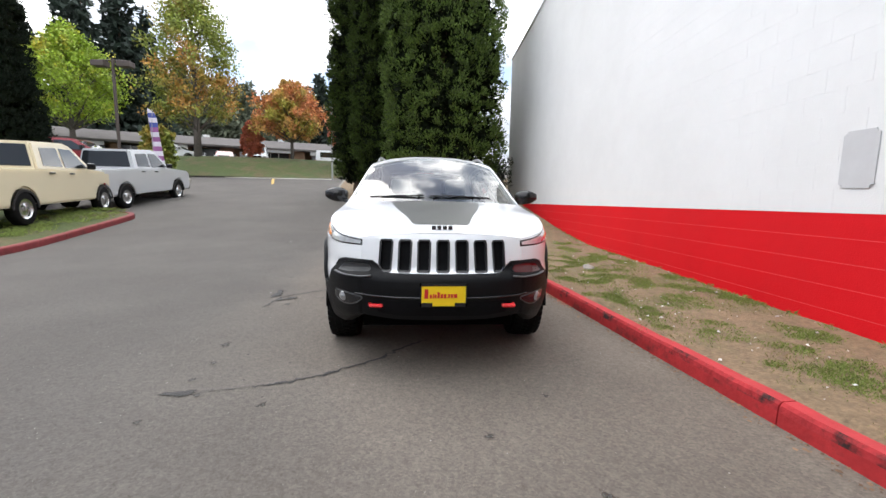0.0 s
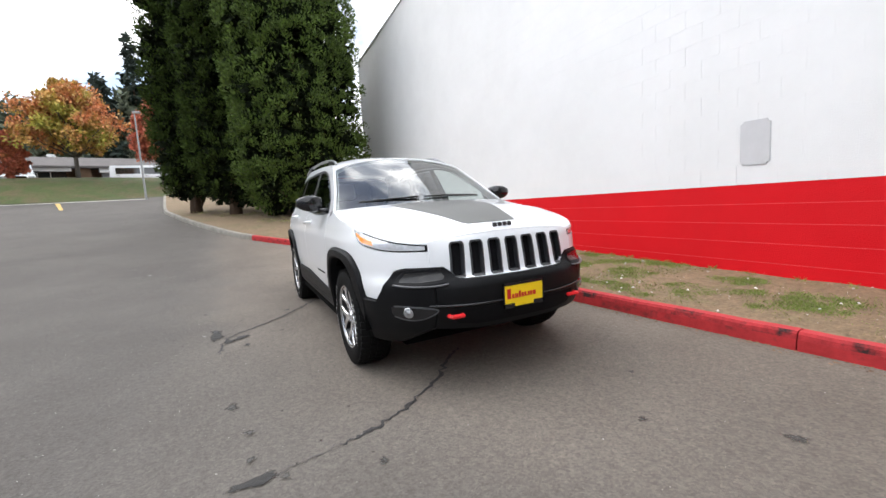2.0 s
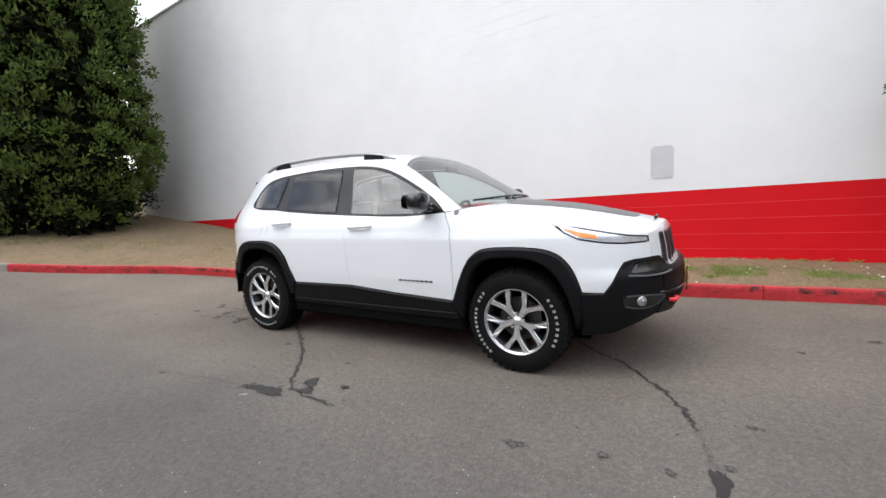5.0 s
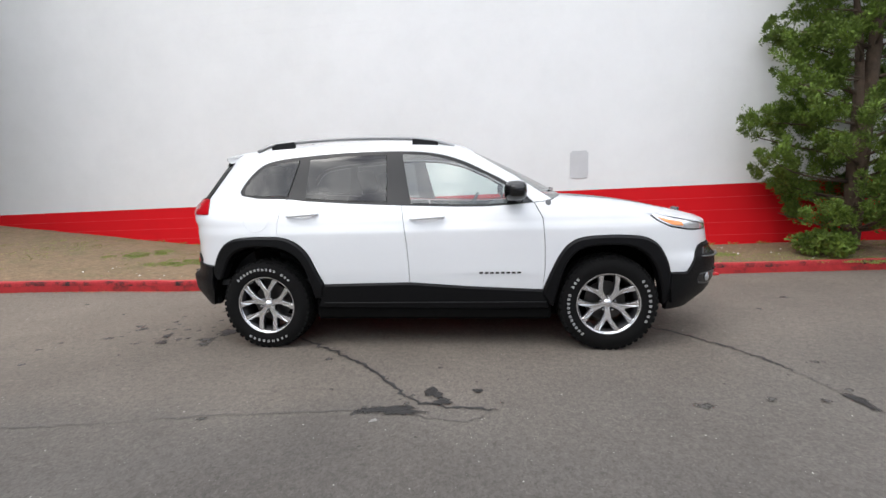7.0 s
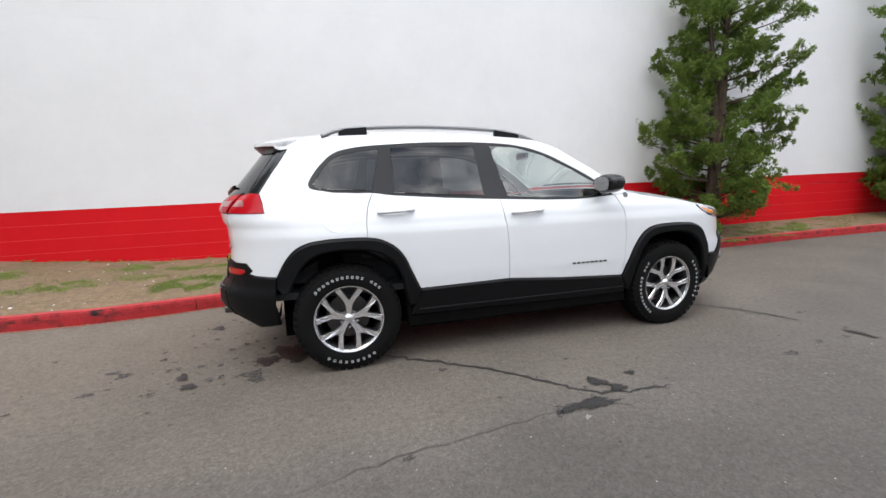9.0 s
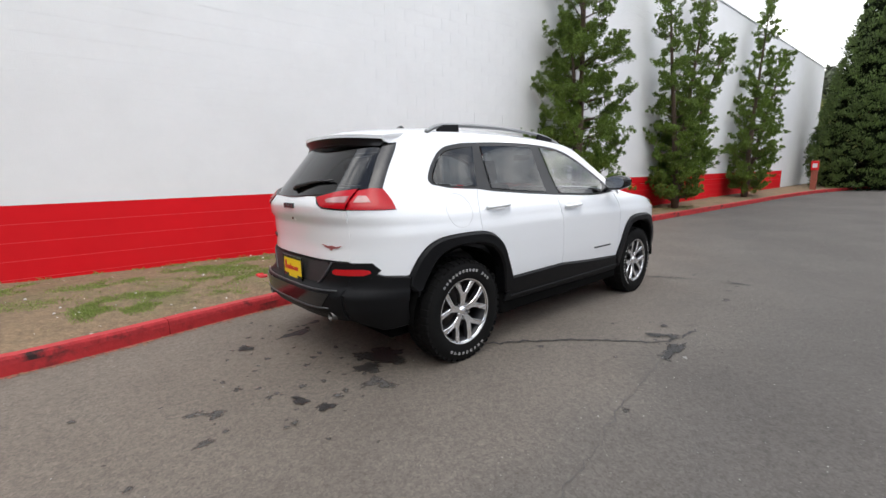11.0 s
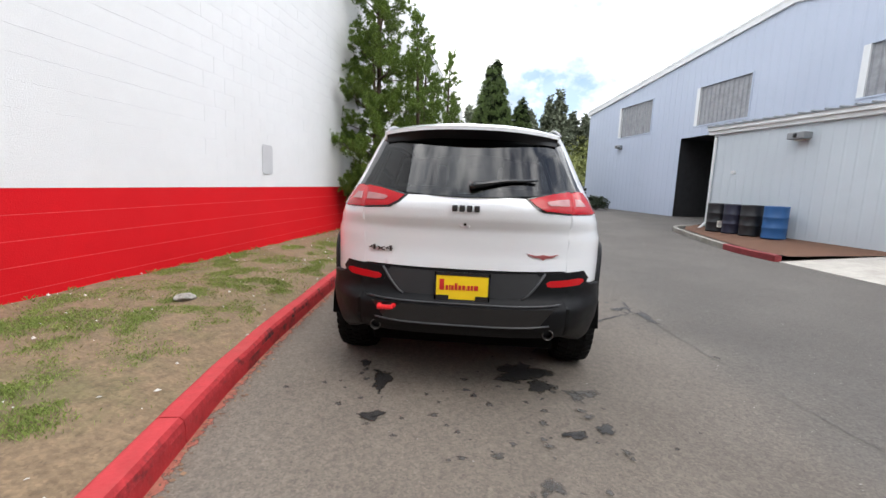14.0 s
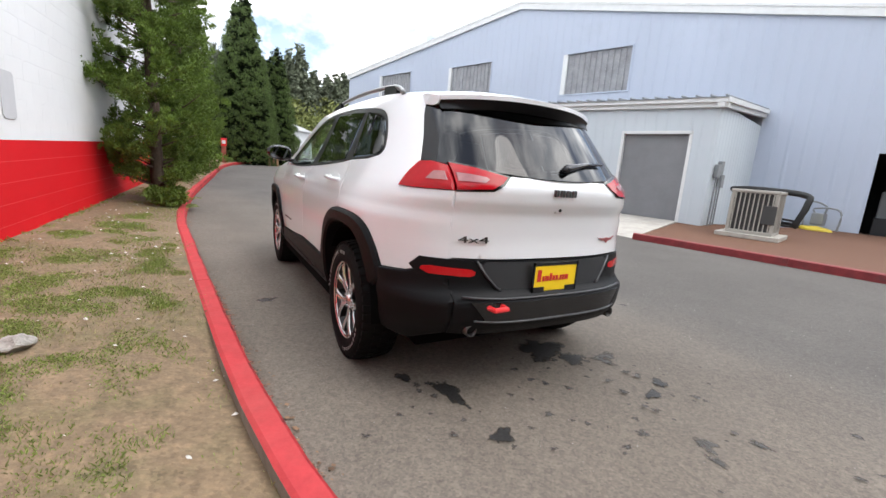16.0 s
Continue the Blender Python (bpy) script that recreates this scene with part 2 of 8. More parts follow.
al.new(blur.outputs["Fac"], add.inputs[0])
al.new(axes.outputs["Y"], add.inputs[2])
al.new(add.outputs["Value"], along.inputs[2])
steep, least = an.new("ShaderNodeMath"), an.new("ShaderNodeMath")  # keeps that brightening out of the traffic lane
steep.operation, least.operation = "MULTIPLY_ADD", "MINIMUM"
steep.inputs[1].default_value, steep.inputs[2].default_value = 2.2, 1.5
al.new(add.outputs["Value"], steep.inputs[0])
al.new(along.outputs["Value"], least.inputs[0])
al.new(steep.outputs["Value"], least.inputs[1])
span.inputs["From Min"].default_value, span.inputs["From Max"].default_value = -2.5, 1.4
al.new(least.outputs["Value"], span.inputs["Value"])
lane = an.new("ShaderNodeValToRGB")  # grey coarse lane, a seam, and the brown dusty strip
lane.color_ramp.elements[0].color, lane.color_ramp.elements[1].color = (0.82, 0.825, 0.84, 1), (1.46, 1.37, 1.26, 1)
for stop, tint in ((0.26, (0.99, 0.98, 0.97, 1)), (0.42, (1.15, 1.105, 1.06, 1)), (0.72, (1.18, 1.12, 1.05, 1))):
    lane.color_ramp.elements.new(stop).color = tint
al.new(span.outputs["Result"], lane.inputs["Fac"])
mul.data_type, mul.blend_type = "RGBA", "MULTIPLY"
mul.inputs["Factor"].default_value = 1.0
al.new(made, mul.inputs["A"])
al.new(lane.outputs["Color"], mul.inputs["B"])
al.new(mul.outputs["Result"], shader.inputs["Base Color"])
CRACK = mat("dark_crack_filler", (0.026, 0.024, 0.023), 0.7, noise_amt=0.35, noise_scale=30, bump=0.4, bump_scale=200)
CRACK_FAINT = mat("hairline_crack", (0.078, 0.072, 0.066), 0.8, noise_amt=0.3, noise_scale=40)
RED_SPRAY = faded(mat("red_paint_overspray", (0.33, 0.11, 0.075), 0.9, noise_amt=0.3, noise_scale=30, bump=0.4, bump_scale=160), 0.50, 0.64, 13)
STAIN_FAINT = faded(mat("faint_stain", (0.064, 0.060, 0.056), 0.8, noise_amt=0.3, noise_scale=40, bump=0.4, bump_scale=200), 0.40, 1.0)
PALE = faded(mat("pale_scuff", (0.24, 0.23, 0.22), 0.9, noise_amt=0.4, noise_scale=60, bump=0.4, bump_scale=200), 0.4, 0.8)
SOIL = mat("dry_soil", (0.200, 0.141, 0.084), 0.95, noise_amt=0.30, noise_scale=14, bump=0.9, bump_scale=40,
           second=(0.150, 0.124, 0.062), patch=(1.6, 0.50, 0.66), grain=(60, 0.22))
TURF = mat("rough_grass", (0.062, 0.084, 0.022), 0.95, noise_amt=0.4, noise_scale=12, bump=0.9, bump_scale=50,
           second=(0.115, 0.085, 0.042), patch=(0.9, 0.45, 0.68))
MULCH = mat("bark_mulch", (0.120, 0.056, 0.031), 0.95, noise_amt=0.4, noise_scale=40, bump=1.0, bump_scale=60)
RED_KERB_TOP = mat("worn_red_kerb_top", (0.46, 0.050, 0.055), 0.8, spec=0.2, noise_amt=0.14, noise_scale=9, bump=0.3, bump_scale=50,
                   second=(0.40, 0.062, 0.060), patch=(2.2, 0.48, 0.72))
RED_KERB_SCUFF = mat("tyre_scuffed_kerb_edge", (0.36, 0.032, 0.036), 0.8, spec=0.15, noise_amt=0.3, noise_scale=18, bump=0.5, bump_scale=40,
                     second=(0.035, 0.022, 0.021), patch=(5.5, 0.50, 0.63))
RED_KERB = mat("red_kerb_paint", (0.40, 0.030, 0.033), 0.75, spec=0.2, noise_amt=0.22, noise_scale=7, bump=0.35, bump_scale=40,
               second=(0.07, 0.026, 0.024), patch=(4.5, 0.52, 0.70))
DARK_RED_KERB = mat("weathered_red_kerb_paint", (0.20, 0.022, 0.025), 0.7, noise_amt=0.25, noise_scale=7, bump=0.35, bump_scale=40,
                    second=(0.11, 0.03, 0.03), patch=(4, 0.55, 0.72))
CONCRETE = mat("concrete", (0.40, 0.375, 0.335), 0.85, noise_amt=0.12, noise_scale=9, bump=0.3, bump_scale=80,
               second=(0.30, 0.275, 0.245), patch=(2.0, 0.45, 0.7))
KERB_GREY = mat("kerb_concrete", (0.25, 0.235, 0.205), 0.9, noise_amt=0.2, noise_scale=9, bump=0.4, bump_scale=60,
                second=(0.15, 0.14, 0.115), patch=(2.5, 0.45, 0.7))
WALL_WHITE = mat("white_masonry_paint", (0.80, 0.80, 0.80), 0.55, noise_amt=0.025, noise_scale=1.3, bump=0.25, bump_scale=90,
                 second=(0.755, 0.755, 0.75), patch=(0.5, 0.42, 0.75))
WALL_RED = mat("red_masonry_paint", (0.66, 0.006, 0.012), 0.75, spec=0.2, noise_amt=0.07, noise_scale=2.2, bump=0.3, bump_scale=90,
               second=(0.59, 0.008, 0.013), patch=(1.1, 0.45, 0.7))
MORTAR = mat("mortar", (0.70, 0.075, 0.078), 0.8, noise_amt=0.15, noise_scale=8)
MORTAR_WHITE = mat("white_mortar", (0.80, 0.80, 0.80), 0.7)
PLATE_GREY = mat("grey_painted_plate", (0.56, 0.56, 0.57), 0.5, noise_amt=0.05, noise_scale=4)
SIDING = mat("pale_blue_metal_siding", (0.425, 0.475, 0.575), 0.55, noise_amt=0.06, noise_scale=0.7, second=(0.38, 0.425, 0.52),
             patch=(0.35, 0.45, 0.7))
SHED_SIDING = mat("pale_grey_metal_siding", (0.50, 0.55, 0.59), 0.5, noise_amt=0.05, noise_scale=1.2, second=(0.45, 0.49, 0.53),
                  patch=(0.6, 0.45, 0.7))
TRIM_WHITE = mat("white_trim_paint", (0.66, 0.67, 0.67), 0.5, noise_amt=0.06, noise_scale=3)
ROLL_DOOR = mat("grey_roller_door", (0.190, 0.193, 0.205), 0.55, noise_amt=0.08, noise_scale=2)
CORRUGATED = mat("dull_corrugated_panel", (0.27, 0.275, 0.29), 0.45, noise_amt=0.25, noise_scale=2.5)
# near-black: puts the inner shade of the bays into their colour
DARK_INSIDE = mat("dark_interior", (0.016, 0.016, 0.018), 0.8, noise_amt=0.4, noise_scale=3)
METAL_ROOF = mat("grey_metal_roof", (0.20, 0.215, 0.23), 0.5, metal=0.3, noise_amt=0.1)
ROOF_GREY = mat("weathered_grey_shingle_roof", (0.105, 0.095, 0.09), 0.9, noise_amt=0.15, noise_scale=2, bump=0.5, bump_scale=12)
BROWN_WALL = mat("brown_stucco", (0.19, 0.115, 0.07), 0.85, noise_amt=0.15, noise_scale=2)
SHOP_GLASS = mat("dark_shop_glass", (0.02, 0.025, 0.03), 0.1, spec=0.6)

PAINT = mat("white_car_paint", (0.78, 0.795, 0.815), 0.28, coat=0.9)
CLADDING = mat("black_grained_plastic", (0.0058, 0.0060, 0.0068), 0.45, spec=0.15, noise_amt=0.08, noise_scale=30, bump=0.12, bump_scale=500)
SATIN_GREY = mat("satin_grey_plastic", (0.09, 0.092, 0.097), 0.34, spec=0.5, noise_amt=0.05, noise_scale=20)
GLOSS_BLACK = mat("gloss_black", (0.012, 0.012, 0.013), 0.12, spec=0.5)
PILLAR = mat("satin_black_pillar", (0.014, 0.014, 0.015), 0.35, spec=0.35)
DECAL = mat("matt_black_bonnet_decal", (0.085, 0.086, 0.082), 0.36, noise_amt=0.06, noise_scale=30)
RUBBER = mat("tyre_rubber", (0.006, 0.006, 0.006), 0.75, spec=0.12, noise_amt=0.15, noise_scale=25, bump=0.2, bump_scale=120)
TYRE_WHITE = mat("white_raised_lettering", (0.52, 0.52, 0.51), 0.6)
ALLOY = mat("machined_alloy", (0.80, 0.80, 0.81), 0.20, metal=0.85)
ALLOY_DARK = mat("dark_painted_alloy", (0.016, 0.016, 0.018), 0.4)
BRAKE = mat("brake_steel", (0.12, 0.115, 0.11), 0.45, metal=0.9, noise_amt=0.15)
CHROME = mat("satin_chrome", (0.55, 0.55, 0.56), 0.25, metal=1.0)
BADGE_GREY = mat("dark_chrome_badge", (0.10, 0.10, 0.105), 0.25, metal=0.7)
HOOK_RED = mat("red_tow_hook_paint", (0.72, 0.015, 0.02), 0.35, coat=0.3)
LAMP_RED = mat("red_lamp_lens", (0.40, 0.006, 0.012), 0.16, spec=0.3, noise_amt=0.12, noise_scale=9)
LAMP_CLEAR = mat("clear_lamp_lens", (0.36, 0.15, 0.15), 0.15, coat=0.4, noise_amt=0.2, noise_scale=25)
LAMP_AMBER = mat("amber_marker_lens", (0.80, 0.25, 0.04), 0.12, coat=1.0)
LAMP_SILVER = mat("headlamp_reflector", (0.74, 0.75, 0.77), 0.22, metal=0.6, coat=1.0, noise_amt=0.25, noise_scale=22)
REFLECTOR = mat("red_bumper_reflector", (0.42, 0.006, 0.010), 0.2, coat=0.2)
FOG_LENS = mat("smoked_lamp_lens", (0.014, 0.013, 0.012), 0.22)
# kerb-side lens: the reflection of red surroundings is put into its colour
FOG_LENS_RED_REFLECTION = mat("smoked_lamp_lens_red_reflection", (0.07, 0.004, 0.006), 0.22)
PLATE_YELLOW = mat("yellow_dealer_plate", (0.90, 0.62, 0.012), 0.4)
PLATE_INK = mat("red_plate_lettering", (0.55, 0.02, 0.02), 0.4)
SEAT = mat("dark_cloth_seat", (0.030, 0.030, 0.034), 0.85, noise_amt=0.15, noise_scale=30)
SEAT_PALE = mat("pale_headrest_bag", (0.35, 0.36, 0.37), 0.5)
DASH = mat("dashboard_plastic", (0.025, 0.026, 0.028), 0.6)
GLASS_CLEAR = glass("windscreen_glass", (0.80, 0.87, 0.85), 0.13)
MIRROR = mat("mirror_silver", (0.55, 0.56, 0.57), 0.03, metal=1.0)
GLASS_FRONT = glass("door_glass", (0.80, 0.88, 0.86), 0.12)
GLASS_DARK = glass("privacy_glass", (0.10, 0.105, 0.11), 0.066)
GLASS_REAR = glass("rear_privacy_glass", (0.06, 0.065, 0.07), 0.046)
TRIM_BLACK = mat("satin_black_trim", (0.007, 0.007, 0.008), 0.35, spec=0.25)
RAIL_GREY = mat("grey_roof_rail", (0.26, 0.263, 0.27), 0.32, metal=0.5)
# far firs: distance haze is put into the paler colour
FAR_FIR = mat("haze_paled_fir_foliage", (0.120, 0.138, 0.090), 0.85, random_amt=0.4, noise_amt=0.3, noise_scale=0.3)
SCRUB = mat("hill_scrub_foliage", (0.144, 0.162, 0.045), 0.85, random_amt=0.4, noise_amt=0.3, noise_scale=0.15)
BLACK_GREEN = mat("blackish_cypress_foliage", (0.010, 0.015, 0.009), 0.9, spec=0.1, random_amt=0.4)
FOG_DIM = mat("small_fog_lens", (0.32, 0.325, 0.33), 0.12, metal=0.4, coat=1.0)
SLOT_FRAME = mat("dark_satin_slot_frame", (0.045, 0.046, 0.049), 0.3)

TRUCK_TAN = mat("tan_truck_paint", (0.70, 0.61, 0.42), 0.32, coat=0.7)
TRUCK_SILVER = mat("silver_truck_paint", (0.52, 0.53, 0.55), 0.32, metal=0.3, coat=0.6)
CAR_RED = mat("dark_red_car_paint", (0.28, 0.008, 0.014), 0.3, coat=0.7)
CAR_WHITE = mat("white_far_car_paint", (0.7, 0.71, 0.72), 0.35, coat=0.5)
CAR_BLACK = mat("black_far_car_paint", (0.008, 0.008, 0.009), 0.35, spec=0.25)
CAR_GLASS = mat("dark_car_glass", (0.012, 0.015, 0.018), 0.05, spec=0.6, coat=0.5)
BARK = mat("bark", (0.085, 0.058, 0.040), 0.95, noise_amt=0.3, noise_scale=14, bump=1.0, bump_scale=30)
BARK_GREY = mat("grey_bark", (0.11, 0.095, 0.085), 0.95, noise_amt=0.3, noise_scale=14, bump=0.8, bump_scale=30)
CEDAR = mat("cedar_foliage", (0.066, 0.108, 0.012), 0.8, random_amt=0.45, noise_amt=0.4, noise_scale=1.6)
CEDAR_DARK = mat("dark_cedar_foliage", (0.036, 0.058, 0.009), 0.85, spec=0.2, random_amt=0.45, noise_amt=0.35, noise_scale=1.6)
# core of cedars and cypresses: inner shade is put into the near-black colour
SHADED_CORE = mat("shaded_inner_foliage", (0.010, 0.015, 0.006), 0.9, spec=0.1, random_amt=0.4)
JUNIPER = mat("juniper_foliage", (0.115, 0.180, 0.022), 0.75, random_amt=0.35, noise_amt=0.35, noise_scale=1.6)
CONIFER = mat("cypress_foliage", (0.082, 0.125, 0.028), 0.75, random_amt=0.5, noise_amt=0.3, noise_scale=1.2)
FIR = mat("fir_foliage", (0.020, 0.034, 0.024), 0.8, random_amt=0.45, noise_amt=0.3, noise_scale=0.3)
WOODS = mat("woodland_foliage", (0.060, 0.080, 0.030), 0.8, random_amt=0.5, noise_amt=0.4, noise_scale=0.15)
LEAF_GREEN = mat("turning_green_leaves", (0.215, 0.260, 0.040), 0.65, random_amt=0.4, second=(0.48, 0.20, 0.05), patch=(0.16, 0.46, 0.60), noise_amt=0.2, noise_scale=1)
LEAF_YELLOW = mat("yellow_green_leaves", (0.27, 0.38, 0.032), 0.65, random_amt=0.35, second=(0.56, 0.42, 0.05), patch=(0.3, 0.52, 0.66), noise_amt=0.2, noise_scale=1)
LEAF_ORANGE = mat("orange_autumn_leaves", (0.56, 0.22, 0.09), 0.65, random_amt=0.35, second=(0.36, 0.33, 0.05), patch=(0.30, 0.42, 0.56), noise_amt=0.2, noise_scale=1)
LEAF_RED = mat("red_autumn_leaves", (0.46, 0.13, 0.075), 0.65, random_amt=0.35, second=(0.33, 0.12, 0.02), patch=(0.4, 0.5, 0.62))
LEAF_DARK = mat("dark_hedge_leaves", (0.022, 0.034, 0.014), 0.8, random_amt=0.4)
BLADE = mat("grass_blades", (0.205, 0.265, 0.060), 0.85, random_amt=0.4)
BLADE_DRY = mat("dry_grass_blades", (0.27, 0.25, 0.105), 0.85, random_amt=0.35)
LITTER = mat("pale_litter", (0.62, 0.60, 0.56), 0.8, random_amt=0.3)
DRUM_BLUE = mat("blue_drum_plastic", (0.020, 0.095, 0.26), 0.4, noise_amt=0.06, noise_scale=6)
DRUM_BLACK = mat("black_drum_plastic", (0.014, 0.015, 0.018), 0.45, noise_amt=0.1, noise_scale=6)
DRUM_NAVY = mat("dark_navy_drum_plastic", (0.016, 0.018, 0.038), 0.45)
AC_BEIGE = mat("beige_enamel", (0.33, 0.315, 0.28), 0.45, noise_amt=0.06, noise_scale=5)
AC_DARK = mat("dark_coil_fins", (0.045, 0.045, 0.045), 0.6)
PIPE_GREY = mat("grey_pipe", (0.22, 0.23, 0.24), 0.5)
BLACK_FOAM = mat("black_pipe_lagging", (0.012, 0.012, 0.012), 0.7)
YELLOW = mat("yellow_plastic", (0.55, 0.42, 0.03), 0.5)
POST_RED = mat("rusty_red_post", (0.27, 0.075, 0.045), 0.7, noise_amt=0.2)
POLE_BROWN = mat("brown_pole_paint", (0.055, 0.040, 0.033), 0.6)
POLE_GREY = mat("grey_pole", (0.30, 0.30, 0.30), 0.5)
FLAG_BLUE = mat("blue_banner", (0.06, 0.08, 0.30), 0.8)
FLAG_WHITE = mat("white_banner", (0.62, 0.58, 0.66), 0.8)
FLAG_PINK = mat("purple_banner", (0.28, 0.10, 0.26), 0.8)
YELLOW_LINE = mat("yellow_road_paint", (0.55, 0.36, 0.10), 0.7, noise_amt=0.2, noise_scale=10)
WHITE_LINE = mat("pale_road_paint", (0.55, 0.53, 0.48), 0.7, noise_amt=0.2, noise_scale=10)

# ---- the setting ----
def rise(x):
    """Height of the roadway: it climbs behind the SUV and very gently ahead of it."""
    if x > 6:
        return .04 + .02 * (min(x, 90) - 6)
    if x > 2:
        return .0025 * (x - 2) ** 2
    if x > -3:
        return 0.0
    if x > -6:
        return .1 * (x + 3) ** 2 / 6
    if x > -27:
        return .15 + .1 * (-6 - x)
    return 2.25 + 1.45 * smoothstep(27, 35, -x)


def strip(lines, noise_amt=0.0, freq=1.5):
    """A sheet through several long lines of points, one row each."""
    n = len(lines[0])
    V = []
    for L in lines:
        for p in L:
            q = Vector(p)
            q.z += noise_amt * noise.noise(Vector((q.x * freq, q.y * freq, 0)))
            V.append(q)
    return V, [(r * n + i, r * n + i + 1, (r + 1) * n + i + 1, (r + 1) * n + i) for r in range(len(lines) - 1) for i in range(n - 1)]


xs = [-600, -300, -120, -80, -60, -50, -45, -40] + [-36 + .75 * i for i in range(44)] + [-3 + .5 * i for i in range(20)] + [8, 10, 14, 20, 30, 45, 60, 90, 150, 300, 600]
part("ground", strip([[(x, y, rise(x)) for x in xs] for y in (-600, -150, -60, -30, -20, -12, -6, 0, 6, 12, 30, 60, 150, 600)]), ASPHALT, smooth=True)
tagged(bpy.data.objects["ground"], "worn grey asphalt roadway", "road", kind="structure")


def wall_y(x):
    return 3.40 - .06 * x


def red_top(x):
    return 1.135 + .015 * x


# painted block wall: a backing with courses laid on it, each a piece of its own
WALL_X0, WALL_X1, WALL_RED_X1, WALL_TOP = -15.0, 31.0, 24.6, 7.42
wall = part("wall_main", join(prism([(WALL_X0, wall_y(WALL_X0) + .012), (WALL_X1, wall_y(WALL_X1) + .012), (WALL_X1 + 1, wall_y(WALL_X1) + 24), (WALL_X0 + 1.4, wall_y(WALL_X0) + 24)], -.3, WALL_TOP)), MORTAR_WHITE)
tagged(wall, "painted block wall of a large white building", "wall", kind="structure")
part("wall_red_joint", prism([(WALL_X0, wall_y(WALL_X0) + .0015), (WALL_RED_X1, wall_y(WALL_RED_X1) + .0015), (WALL_RED_X1, wall_y(WALL_RED_X1) + .014), (WALL_X0, wall_y(WALL_X0) + .014)], -.2, 1.05), MORTAR, wall)
COURSE = .203
BLOCK_X0 = .6  # single blocks from here on
k = -7
while True:
    lo, hi = k * COURSE, (k + 1) * COURSE - (.0055 if k < -1 else .0010)
    if red_top(0) + hi > WALL_TOP + .4:
        break
    red = k < 0
    for a, b, ink in (((WALL_X0, WALL_RED_X1, WALL_RED), (WALL_RED_X1, WALL_X1, WALL_WHITE)) if red else ((WALL_X0, WALL_X1, WALL_WHITE),)):
        top = [min(WALL_TOP, red_top(x) + hi) for x in (a, b)]
        bot = [min(WALL_TOP, red_top(x) + lo) for x in (a, b)]
        if top[1] - bot[1] < .01 and top[0] - bot[0] < .01:
            continue
        V = [(x, wall_y(x) + d, z) for x, t, o in ((a, top[0], bot[0]), (b, top[1], bot[1])) for d, z in ((0, o), (0, t), (.012, t), (.012, o))]
        if 0 <= k < 17 and a < BLOCK_X0:
            continue
        part("block_course", (V, [(0, 4, 5, 1), (1, 5, 6, 2), (2, 6, 7, 3), (3, 7, 4, 0), (0, 1, 2, 3), (7, 6, 5, 4)]), ink, wall)
    if 0 <= k < 17:
        # white courses: long runs at both ends, single blocks in between
        cuts = [WALL_X0] + [BLOCK_X0 + .406 * i + (.203 if k % 2 else 0) for i in range(17)] + [WALL_X1]
        for a, b in zip(cuts, cuts[1:]):
            V = []
            for x in (a + .001, b - .001):
                z0, z1 = min(WALL_TOP, red_top(x) + lo + .0006), min(WALL_TOP, red_top(x) + hi - .0006)
                V += [(x, wall_y(x) + d, z) for d, z in ((0, z0), (0, z1), (.012, z1), (.012, z0))]
            single = b - a < 1
            part("block" if single else "block_course", (V, [(0, 4, 5, 1), (1, 5, 6, 2), (2, 6, 7, 3), (3, 7, 4, 0), (0, 1, 2, 3), (7, 6, 5, 4)]), WALL_WHITE, wall)
    k += 1
part("mortar_bed", prism([(WALL_X0 + .02, wall_y(WALL_X0) + .002), (WALL_X1 - .02, wall_y(WALL_X1) + .002), (WALL_X1 - .02, wall_y(WALL_X1) + .011), (WALL_X0 + .02, wall_y(WALL_X0) + .011)], 1.25, WALL_TOP - .03), MORTAR_WHITE, wall)
part("wall_coping", prism([(WALL_X0 - .03, wall_y(WALL_X0) - .03), (WALL_X1 + .03, wall_y(WALL_X1) - .03), (WALL_X1 + .03, wall_y(WALL_X1) + .25), (WALL_X0 - .03, wall_y(WALL_X0) + .25)], WALL_TOP - .02, WALL_TOP + .03), TRIM_WHITE, wall)
plate = thing("wall_plate", "grey painted cover plate fixed to the white wall", "plate", at=(2.0, wall_y(2.0) - .006, 1.59), turn=-3.43)
plate_b = box(-.145, .145, -.004, .006, -.225, .225, .0)
bmesh.ops.bevel(plate_b, geom=[e for e in plate_b.edges if abs(e.verts[0].co.y - e.verts[1].co.y) > .006], offset=.03, segments=4, affect="EDGES")
part("plate", plate_b, PLATE_GREY, plate)
for sx in (-1, 1):
    for sz in (-1, 1):
        part("screw", moved(lathe([(0, -.007), (.009, -.006), (.010, -.003)], 10), pose(sx * .12, 0, sz * .20)), PLATE_GREY, plate)

# kerbs: street-side foot lines
KERB = spline([(x, y, 0) for x, y in ((-27, -5.1), (-23.4, -4.75), (-17.7, -4.15), (-15.6, -3.68), (-12.5, -2.78), (-9.1, -1.55), (-7.2, -.48), (-5.9, .47), (-4.7, .93), (-3.6, 1.085), (-2.4, 1.32), (-1.5, 1.445), (-.4, 1.545), (.7, 1.64), (2.2, 1.76), (3.6, 1.87), (5.4, 1.91), (8, 1.83), (11.5, 1.55), (15, 1.24), (20, .82), (24, .2), (27, -.7), (30.5, -1.9), (36, -3))], 8)


